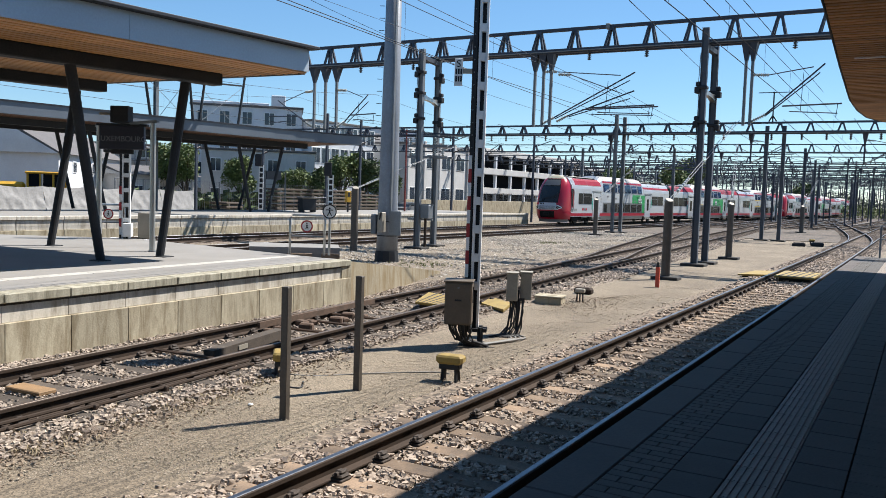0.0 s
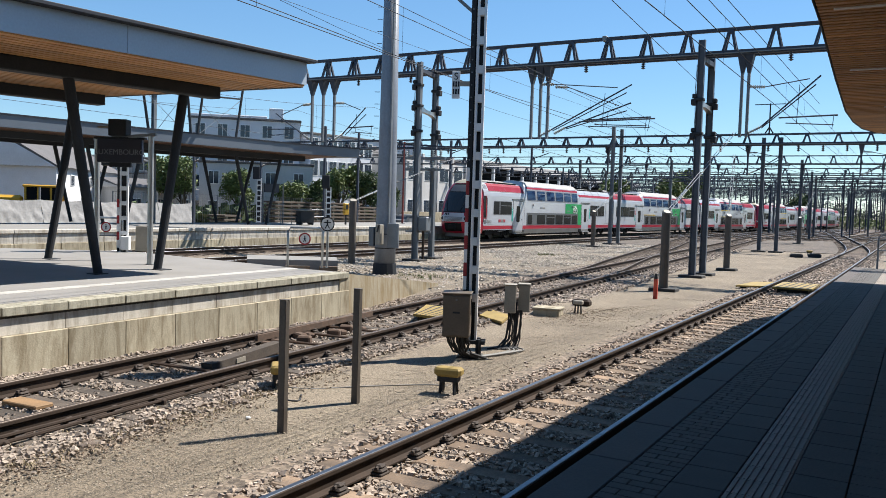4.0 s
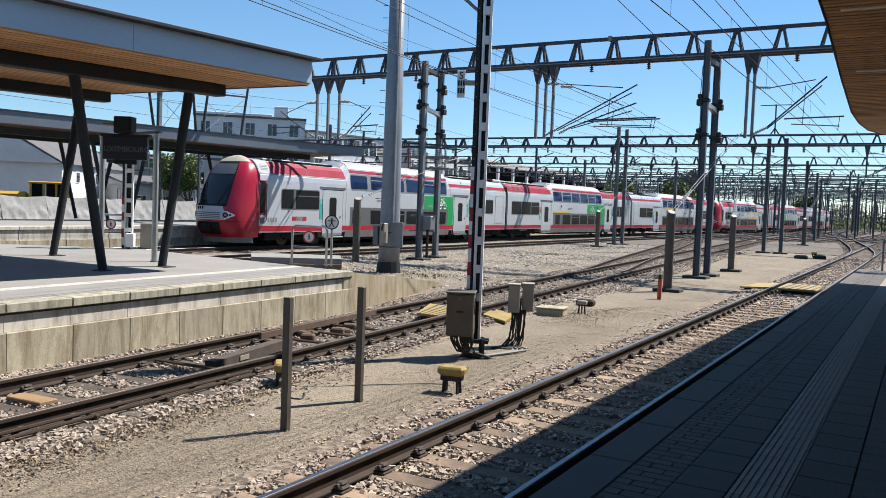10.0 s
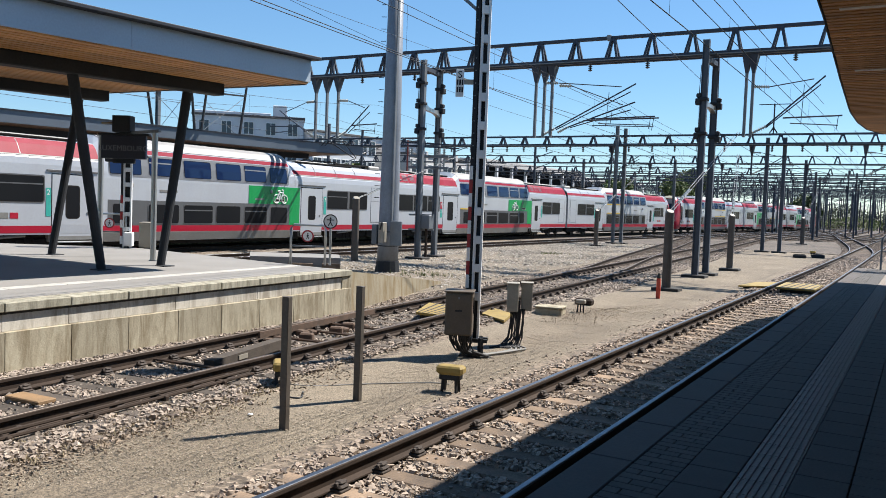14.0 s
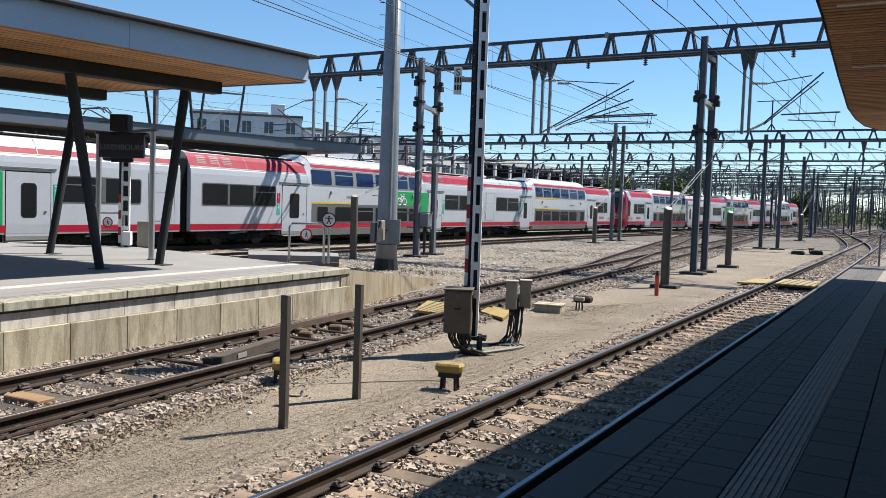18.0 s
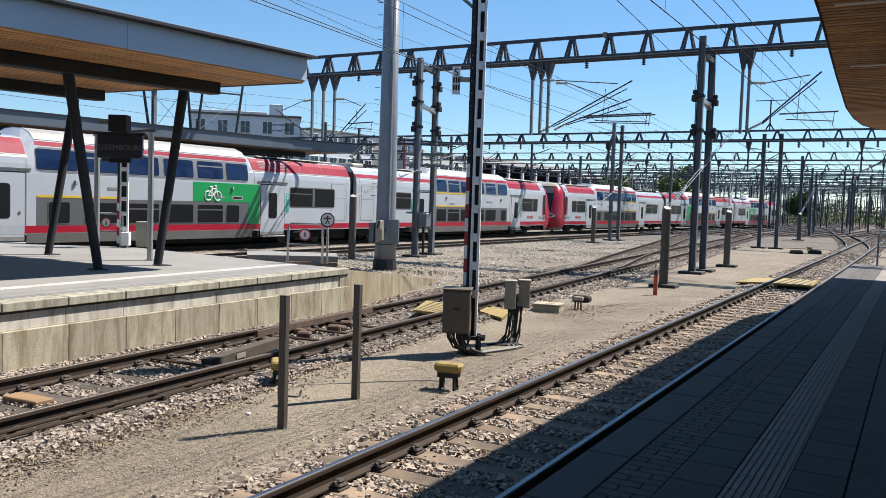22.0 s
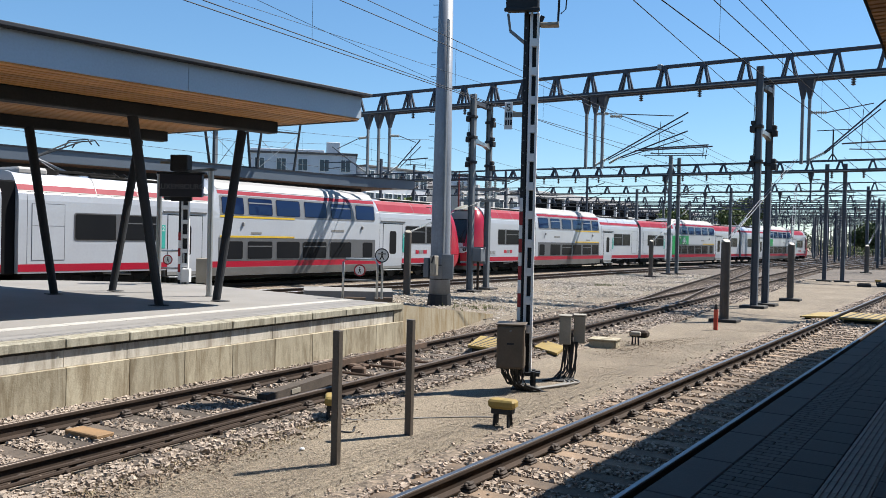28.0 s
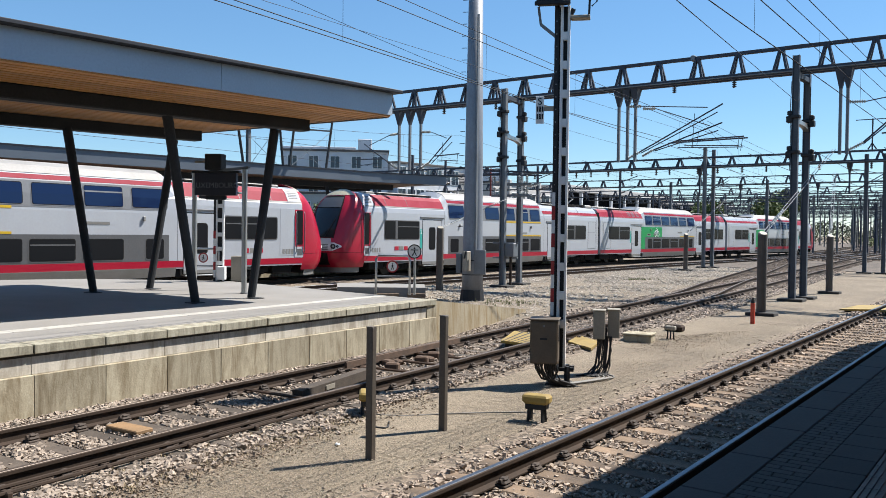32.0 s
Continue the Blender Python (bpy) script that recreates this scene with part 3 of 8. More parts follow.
def scatter():
    r = np.random.RandomState(3)

    def along(fx, lo, hi, y0, y1, n, pitch, pile=0.0):
        y = y0 * (y1 / y0) ** r.rand(n)
        u = r.uniform(lo, hi, n)
        on = (np.abs((y + 12 + pitch / 2) % pitch - pitch / 2) < 0.135) & (np.abs(u) < 1.28)
        rail = np.abs(np.abs(u) - 0.7525) < 0.10
        keep = ~rail & (~on | (r.rand(n) < 0.06))
        z = np.where(np.abs(u) < 1.35, -0.198, -0.205 - 0.02 * (np.abs(u) - 1.35)) + r.uniform(-0.015, 0.03, n) + pile * np.exp(-((np.abs(u) - 1.55) / 0.3) ** 2)
        return np.stack([fx(y) + u, y, z], 1)[keep]

    a = along(lambda y: -3.39 + 0 * y, -1.42, 1.45, 3.6, 24, 38000, 0.6)
    stones("ballast_stones", "pale angular ballast stones between the sleepers", a, 0.011, 0.034, M_STONE)
    a = along(lambda y: -3.39 + 0 * y, -1.45, 1.4, 24, 60, 11000, 0.6)
    stones("ballast_stones", "pale ballast along the near track", a, 0.03, 0.055, M_STONE)
    b = along(t2x, -2.25, 1.45, 3.6, 20, 46000, 0.59834, 0.03)
    stones("ballast_stones", "brown-grey ballast stones beside the platform wall", b, 0.011, 0.034, M_STONEB)
    d = along(t2x, -1.9, 1.6, 3.6, 20, 7000, 0.59834)
    stones("track_litter", "dark brown dirt and splinters among the ballast", d, 0.008, 0.022, M_WOODI)
    n = 1500
    y = 3.2 * (8.5 / 3.2) ** r.rand(n)
    x = -6.95 + 0.17 * r.randn(n) - 0.06 * (y - 3)
    stones("ballast_stones", "spilled brown ballast stones on the gravel", np.stack([x, y, np.full(n, -0.2) + r.uniform(-.01, .02, n)], 1), 0.012, 0.036, M_STONEB)
    b = along(t2x, -2.2, 1.9, 20, 60, 15000, 0.59834)
    stones("ballast_stones", "ballast around the turnout", b, 0.028, 0.05, M_STONEB)
    n = 18000
    y = r.uniform(20, 62, n)
    f = r.rand(n)
    x = (t2x(y) - 2.6) * (1 - f) + -22.5 * f
    stones("ballast_stones", "pale stones on the open ground between the tracks", np.stack([x, y, np.full(n, GZ + 0.0)], 1), 0.016, 0.055, M_STONEG, 0.6)
    n = 36000
    y = 3.6 * (24 / 3.6) ** r.rand(n)
    x = r.uniform(-6.95, -4.9, n) - 0.05 * (y - 4) * r.rand(n)
    stones("gravel_grit", "small loose grit on the gravel path", np.stack([x, y, np.full(n, GZ + 0.0005) + r.uniform(-0.004, 0.003, n)], 1), 0.0025, 0.009, M_GRIT, 0.5)
    n = 1800
    y = 3.4 * (24 / 3.4) ** r.rand(n)
    x = -4.95 + 0.16 * r.randn(n)
    stones("ballast_stones", "scattered ballast stones at the edge of the path", np.stack([x, y, np.full(n, -0.216) + r.uniform(-.012, .010, n)], 1), 0.006, 0.024, M_STONE)
    n = 4500
    y = 3.5 * (9.5 / 3.5) ** r.rand(n)
    x = t2x(y) + 1.45 + 0.28 * r.randn(n)
    stones("shoulder_dirt", "brown dirt and crumbs on the ballast shoulder", np.stack([x, y, np.full(n, -0.2) + r.uniform(-.01, .02, n)], 1), 0.004, 0.016, M_RUSTDL, 0.6)
    n = 2600
    y = 19.5 + 1.8 * r.randn(n)
    x = -6.75 - 0.05 * (y - 19) + 0.42 * r.randn(n)
    stones("rust_crumbs", "rust-brown dirt and crumbs on the gravel by the turnout", np.stack([x, y, np.full(n, GZ + 0.002)], 1), 0.003, 0.013, M_RUSTD, 0.6)


scatter()


# ---- dry weeds along the track ----
def weeds(name, label, spots, hi, material, k=9):
    sh = Shape()
    for x, y, z in spots:
        for _ in range(k):
            a, h, l = rnd.uniform(0, 6.28), rnd.uniform(0.4, 1) * hi, rnd.uniform(0.2, 0.9) * hi
            dx, dy = math.cos(a), math.sin(a)
            w = 0.005
            bx, by = x + rnd.gauss(0, 0.04), y + rnd.gauss(0, 0.04)
            m1 = (bx + dx * l * 0.4, by + dy * l * 0.4, z + h * 0.7)
            sh.add([(bx - dy * w, by + dx * w, z), (bx + dy * w, by - dx * w, z), (m1[0] + dy * w, m1[1] - dx * w, m1[2]), (m1[0] - dy * w, m1[1] + dx * w, m1[2]), (bx + dx * l, by + dy * l, z + h)], [(0, 1, 2, 3), (3, 2, 4)])
    thing(name, label, "weeds", kind="stuff", sh=sh, material=material)


M_DRY = mat("dry_grass", (0.278, 0.224, 0.139), (0.185, 0.145, 0.086), 0.9, bump=0, island=0.4)
M_GRASS = mat("green_weeds", (0.086, 0.0992, 0.0198), (0.0529, 0.0661, 0.0132), 0.8, bump=0, island=0.4)
weeds("dry_weeds", "dry straw-coloured weeds growing out of the ballast", [(-6.95 + rnd.gauss(0, 0.22) - 0.03 * y, y, -0.2) for y in [rnd.uniform(4.0, 8.0) for _ in range(260)]], 0.038, M_DRY, 9)
weeds("dry_litter", "flattened straw and twigs on the ballast shoulder", [(-7.2 + rnd.gauss(0, 0.2), rnd.uniform(4.2, 6.8), -0.2) for _ in range(160)], 0.04, M_DRY, 8)
weeds("green_weeds", "yellow-green weeds in the pale stones", [(-14.6 + rnd.gauss(0, 0.45), 24.0 + rnd.gauss(0, 0.5), GZ) for _ in range(45)] + [(-17.0 + rnd.gauss(0, 0.4), 41 + rnd.gauss(0, 0.5), GZ) for _ in range(30)], 0.13, M_GRASS)


# ---- island platform ----
def ex(y):
    """The x of the island platform's front edge."""
    return -9.83 - 0.05 * y


IY = 14.3


def island_platform():
    th = thing("platform_island", "pale concrete island platform with a stained retaining wall", "platform", kind="structure")
    poly = [(ex(-20) - 0.3, -20), (ex(IY) - 0.3, IY - 0.05), (-18.6, 15.25), (-22.0, 13.0), (-24.6, 8.0), (-26.0, 0), (-26.2, -20)]
    part("paving", Shape().slab(poly, GZ - 0.2, OZ - 0.006), M_PAVE, th, "pale grey smooth platform surface")
    y = IY
    i = 0
    while y > -6:
        y1 = y - 1.0
        m = Matrix.Translation((ex(y1), y1, 0)) @ Matrix.Rotation(math.atan(0.05), 4, "Z")
        L = 1.00125
        part("coping_block", Shape().box(-0.36, 0.0, 0.008, L - 0.008, OZ - 0.12, OZ, 0.008), M_COPE, th, m=m)
        # Dark strip coloured as the shade below the coping.
        part("shade_strip", Shape().box(-0.2, -0.05, 0, L, OZ - 0.155, OZ - 0.118), M_JOINT, th, m=m)
        part("wall_panel", Shape().box(-0.28, -0.055, 0.002, L - 0.002, 0.36, OZ - 0.15, 0.004), M_PANEL, th, m=m)
        part("plinth_block", Shape().box(-0.3, 0.01, 0.002, L - 0.002, -0.45, 0.36, 0.006), M_CONC, th, m=m)
        part("tactile_slab", Shape().box(-0.72, -0.40, 0.004, L - 0.004, OZ - 0.03, OZ + 0.002, 0.003), M_PAVE, th, m=m)
        for k in (0, 1):
            part("line_slab", Shape().box(-1.62, -1.36, 0.004 + k * L / 2, (k + 1) * L / 2 - 0.004, OZ - 0.03, OZ + 0.003, 0.003), M_LINE, th, m=m)
        y, i = y1, i + 1
    # end wall and ramp
    e = ex(IY)
    part("end_wall", Shape().slab([(e - 0.3, IY - 0.3), (e - 0.02, IY - 0.3), (e - 0.02, IY + 0.02), (e - 0.3, IY + 0.02)], -0.4, OZ - 0.01), M_CONC, th)
    n = 8
    v, f = [], []
    for i in range(n + 1):
        t = i / n
        x, y = e - 0.02 - (12.75 + e) * t, IY + 0.02 + 7.6 * t
        z = OZ - 0.03 - 0.86 * t
        v += [(x, y, -0.45), (x, y, z), (x - 0.22, y, z), (x - 0.22, y, -0.45)]
    f = [(i * 4 + a, i * 4 + (a + 1) % 4, i * 4 + 4 + (a + 1) % 4, i * 4 + 4 + a) for i in range(n) for a in range(4)] + [(0, 1, 2, 3)[::-1], tuple(n * 4 + a for a in range(4))]
    me = fix(Shape().add(v, f).mesh("ramp_wall", M_RAMP))
    part("ramp_wall", me, None, th, "stained concrete side wall sloping down")
    ramp = [(e - 0.24, IY + 0.02, OZ - 0.03), (-18.4, 15.3, OZ - 0.03), (-18.0, 21.5, -0.2), (-12.9, 21.8, -0.2)]
    sh = Shape().add(ramp + [(x, y, -0.4) for x, y, z in ramp], [(0, 1, 2, 3)[::-1], (4, 5, 6, 7), (0, 1, 5, 4), (1, 2, 6, 5), (2, 3, 7, 6), (3, 0, 4, 7)])
    part("ramp", fix(sh.mesh("ramp", M_PAVE)), None, th, "pale concrete ramp down to the tracks")
    return th


island_platform()
b = thing("crossing_deck", "low pale concrete deck across the track bed", "crossing", group="crossings")
part("deck", fix(Shape().slab([(-20.1, 21.3), (-17.7, 23.3), (-18.9, 24.8), (-21.7, 23.0)], -0.35, 0.20).mesh("deck", M_PAVE)), None, b)
for f0, f1 in ((0.05, 0.28), (0.42, 0.70), (0.80, 1.0)):
    q = [Vector((-20.02, 21.22, -0.1)).lerp(Vector((-17.65, 23.2, -0.1)), f) for f in (f0, f1)]
    part("edge_block", Shape().bar(q[0], q[1], 0.16, 0.2), M_WOOD, b, "brown timber edge block")


# ---- far platform ----
def far_platform():
    th = thing("platform_far", "long curved platform behind the train", "platform", kind="structure")
    ss = list(range(-60, 33, 3))
    edge = [arc(s, -1.78)[:2] for s in ss]
    back = [arc(s, -9.5)[:2] for s in ss]
    v, f = [], []
    for (x, y), (bx, by) in zip(edge, back):
        v += [(x - 0.08, y, -0.4), (x - 0.08, y, FZ - 0.02), (bx, by, FZ - 0.02), (bx, by, -0.4)]
    n = len(edge)
    f = [(i * 4 + a, i * 4 + (a + 1) % 4, i * 4 + 4 + (a + 1) % 4, i * 4 + 4 + a) for i in range(n - 1) for a in range(4)] + [(0, 1, 2, 3), tuple((n - 1) * 4 + a for a in range(4))]
    part("paving", fix(Shape().add(v, f).mesh("paving", M_PAVE)), None, th, "pale grey platform surface")
    for s in range(-20, 32, 2):
        x, y, h = arc(s, -1.78)
        m = Matrix.Translation((x, y, 0)) @ Matrix.Rotation(-h, 4, "Z")
        part("coping_block", Shape().box(-0.45, 0.02, 0.01, 1.99, FZ - 0.14, FZ, 0.012), M_PANEL, th, m=m)
        part("wall_panel", Shape().box(-0.3, -0.04, 0.01, 1.99, 0.30, FZ - 0.15, 0.01), M_PANEL, th, m=m)
        part("plinth_block", Shape().box(-0.3, 0.0, 0.01, 1.99, -0.4, 0.30, 0.012), M_CONC, th, m=m)


far_platform()


# ---- the platform underfoot ----
def near_platform():
    th = thing("platform_near", "shaded platform with grey pavers and a pale tactile strip", "platform", kind="structure")
    y0, y1 = -8.0, 30.2
    part("platform_body", Shape().box(-1.72, 7, y0, y1, -0.5, NZ - 0.05), M_JOINT, th, "dark concrete platform core")
    part("edge_wall", Shape().box(-1.755, -1.72, y0, y1, -0.5, NZ - 0.12), M_CONC, th, "concrete edge wall")
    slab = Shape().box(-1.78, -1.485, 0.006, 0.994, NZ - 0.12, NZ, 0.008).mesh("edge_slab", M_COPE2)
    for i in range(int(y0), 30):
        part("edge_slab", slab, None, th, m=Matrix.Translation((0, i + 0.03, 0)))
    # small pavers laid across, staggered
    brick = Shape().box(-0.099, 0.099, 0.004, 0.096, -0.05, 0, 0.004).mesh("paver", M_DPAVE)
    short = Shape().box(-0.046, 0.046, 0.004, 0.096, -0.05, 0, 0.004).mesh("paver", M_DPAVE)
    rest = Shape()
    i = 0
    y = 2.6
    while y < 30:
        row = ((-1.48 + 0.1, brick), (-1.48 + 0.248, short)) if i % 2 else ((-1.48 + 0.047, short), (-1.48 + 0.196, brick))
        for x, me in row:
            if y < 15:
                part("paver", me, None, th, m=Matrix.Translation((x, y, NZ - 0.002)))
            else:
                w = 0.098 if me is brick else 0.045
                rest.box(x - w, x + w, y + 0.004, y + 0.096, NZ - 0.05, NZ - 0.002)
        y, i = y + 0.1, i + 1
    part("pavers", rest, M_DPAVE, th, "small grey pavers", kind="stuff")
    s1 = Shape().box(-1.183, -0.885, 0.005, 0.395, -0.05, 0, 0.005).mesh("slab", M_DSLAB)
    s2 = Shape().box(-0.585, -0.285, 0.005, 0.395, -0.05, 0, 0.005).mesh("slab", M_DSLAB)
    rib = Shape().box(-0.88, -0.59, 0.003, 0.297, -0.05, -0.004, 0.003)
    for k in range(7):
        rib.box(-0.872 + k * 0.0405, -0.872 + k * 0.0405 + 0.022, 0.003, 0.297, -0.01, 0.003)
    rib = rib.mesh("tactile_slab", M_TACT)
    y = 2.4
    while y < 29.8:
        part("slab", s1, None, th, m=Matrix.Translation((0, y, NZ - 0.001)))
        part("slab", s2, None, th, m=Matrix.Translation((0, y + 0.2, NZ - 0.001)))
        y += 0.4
    y = 2.4
    while y < 29.8:
        part("tactile_slab", rib, None, th, m=Matrix.Translation((0, y, NZ)))
        y += 0.3
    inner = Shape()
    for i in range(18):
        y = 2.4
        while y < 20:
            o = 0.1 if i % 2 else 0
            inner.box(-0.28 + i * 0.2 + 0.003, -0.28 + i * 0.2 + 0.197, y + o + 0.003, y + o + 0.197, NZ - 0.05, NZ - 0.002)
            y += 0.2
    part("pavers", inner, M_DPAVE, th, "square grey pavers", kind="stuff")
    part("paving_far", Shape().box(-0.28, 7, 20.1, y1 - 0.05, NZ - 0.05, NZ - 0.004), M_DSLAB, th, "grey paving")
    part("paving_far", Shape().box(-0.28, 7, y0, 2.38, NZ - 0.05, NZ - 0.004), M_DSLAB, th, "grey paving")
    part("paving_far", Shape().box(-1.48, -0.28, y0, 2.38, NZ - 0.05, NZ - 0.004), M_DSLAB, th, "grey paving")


near_platform()

# ---- canopies ----
def island_canopy():
    th = thing("platform_canopy", "grey-edged canopy with a wooden soffit on leaning dark columns", "canopy", group="platform canopies")
    yb, ye = -22.0, 13.64
    # the roof rises gently towards its end and is set slightly askew to the columns
    lean = Matrix.Translation((-11.30, ye, 4.69)) @ Matrix.Rotation(-math.atan(0.035), 4, "Z") @ Matrix.Rotation(math.atan(0.021), 4, "X") @ Matrix.Translation((11.30, -ye, -4.69))
    sec = [(-11.32, 4.70), (-11.32, 5.12), (-13.0, 5.30), (-17.5, 5.30), (-19.2, 5.12), (-19.2, 4.70)]

    def cut(y, t):
        return [(x, y - 0.09 * (-11.3 - x) * t, z) for x, z in sec]
    part("roof", fix(Shape().loft([cut(yb, 0), cut(ye, 1)]).mesh("roof", M_FASCIA)), None, th, "blue-grey sheet-metal roof body", lean)
    y1 = ye
    while y1 > yb:
        part("fascia_panel", Shape().box(-11.318, -11.28, max(y1 - 4.396, yb), y1 - 0.003, 4.672, 5.13, 0.002), M_FASCIA, th, m=lean)
        y1 -= 4.4
    part("roof_edge", Shape().box(-11.35, -11.09, yb, ye + 0.14, 5.13, 5.195, 0.01), M_COPING, th, "dark metal roof edge", lean)
    part("roof_edge", Shape().bar((-11.3, ye + 0.02, 5.16), (-19.2, ye - 0.69, 5.16), 0.1, 0.06), M_COPING, th, "dark metal roof edge", lean)
    part("end_trim", Shape().bar((-11.4, ye, 4.67), (-19.2, ye - 0.71, 4.67), 0.05, 0.09), M_FASCIA2, th, m=lean)
    part("soffit_backing", Shape().box(-19.15, -11.33, yb, ye - 0.72, 4.69, 4.70), M_BLACK, th, m=lean)
    plank = Shape().box(-0.072, 0.072, 0, ye - 0.02 - yb, -0.045, 0, 0.004).mesh("plank", M_SOFFIT)
    x = -11.39
    while x > -19.1:
        part("plank", plank, None, th, m=lean @ Matrix.Translation((x, yb - 0.09 * (-11.3 - x), 4.688)))
        x -= 0.205
    lamp = Shape().box(-0.035, 0.035, 0, 1.2, -0.008, 0, 0.003).mesh("light_slot", M_BLACK)
    for y in (-6, -1.2, 3.6, 8.4):
        for x in (-12.35, -15.4):
            part("light_slot", lamp, None, th, "dark unlit lamp slot", lean @ Matrix.Translation((x, y, 4.664)))
    for x, y2 in ((-13.3, 13.0), (-17.1, 12.9)):
        part("beam", Shape().box(x - 0.16, x + 0.16, yb, y2, 4.40, 4.655, 0.02), M_DSTEEL, th, "black steel beam", lean)
    for x in (-13.5, -17.25):
        for base in (11.05, 4.0, -3.0):
            for s in (-1, 1):
                top = (-1.5 if s < 0 else 1.28) if x > -15 else (-1.36 if s < 0 else 1.43)
                foot = base + s * 0.77 + (0 if x > -15 else 0.085)
                part("column", Shape().tube((x + 0.02 - (0.15 if s > 0 else 0), foot, OZ), (x + 0.1 - (0.1 if s > 0 else 0), base + top, 4.36), 0.085, 0.10, 14), M_DSTEEL, th, "leaning black steel column")
                part("foot_plate", Shape().box(x - 0.14, x + 0.14, foot - 0.14, foot + 0.14, OZ - 0.004, OZ + 0.012, 0.004), M_DSTEEL, th)


island_canopy()


def far_canopy():
    th = thing("platform_canopy", "long curved grey canopy over the far platform", "canopy", group="platform canopies")
    pts = spline([(-41, -6), (-37.5, 8), (-35.0, 21.6), (-33.6, 31), (-32.4, 38.2), (-30.2, 43.0)], 1.5)
    out = offset_line(pts, -6.5)
    rings = []
    for a, b in zip(pts, out):
        rings.append([(a.x, a.y, 5.12), (a.x, a.y, 5.66), (b.x, b.y, 5.95), (b.x, b.y, 5.3)])
    part("roof", fix(Shape().loft(rings).mesh("roof", M_FASCIA2)), None, th, "blue-grey curved roof")
    part("roof_edge", swept(pts, [(-0.3, 5.66), (0.05, 5.66), (0.05, 5.73), (-0.3, 5.73)]), M_COPING, th, "dark metal roof edge")
    for k in range(0, 40):
        line = offset_line(pts, -0.1 - k * 0.16)
        part("plank", swept(line[:-1], [(-0.07, 5.085), (0.07, 5.085), (0.07, 5.11), (-0.07, 5.11)]), M_SOFFIT2, th)
    part("beam", swept(offset_line(pts, -1.4)[:-2], [(-0.15, 4.75), (0.15, 4.75), (0.15, 5.06), (-0.15, 5.06)]), M_DSTEEL, th, "black steel beam")
    part("beam", swept(offset_line(pts, -4.6)[:-2], [(-0.15, 4.75), (0.15, 4.75), (0.15, 5.06), (-0.15, 5.06)]), M_DSTEEL, th, "black steel beam")
    for off in (-1.4, -4.6):
        line = offset_line(pts, off)
        for i in range(5, len(line) - 2, 6):
            p = line[i]
            for s in (-1, 1):
                q = line[min(i + s, len(line) - 1)]
                part("column", Shape().tube((p.x + (q.x - p.x) * 0.4, p.y + (q.y - p.y) * 0.4, FZ), (q.x, q.y, 4.8), 0.085, 0.1, 10), M_DSTEEL, th, "leaning black steel column")
    # leaning masts and cross ties above the roof
    tops = (((30.55, 5.6), (30.10, 8.0)), ((33.5, 5.6), (33.2, 8.1)), ((33.9, 5.6), (34.28, 8.0)), ((36.95, 5.6), (37.55, 9.0)))
    for (ya, za), (yb, zb) in tops:
        part("mast", Shape().tube((-36.0, ya, za), (-36.0, yb, zb), 0.08, 0.07, 8), M_DSTEEL, th, "leaning steel mast above the roof")
    part("cross_bar", Shape().bar((-36.0, 33.1, 8.1), (-36.0, 37.5, 8.35), 0.08, 0.09), M_DSTEEL, th, "dark cross bar")
    for (ya, za), (yb, zb) in (((30.9, 5.7), (32.9, 8.0)), ((30.2, 7.9), (33.4, 5.7)), ((34.2, 7.7), (36.9, 5.8)), ((34.0, 5.9), (37.3, 8.2))):
        part("tie_rod", Shape().tube((-36.0, ya, za), (-36.0, yb, zb), 0.015, n=5), M_GALV, th)


far_canopy()


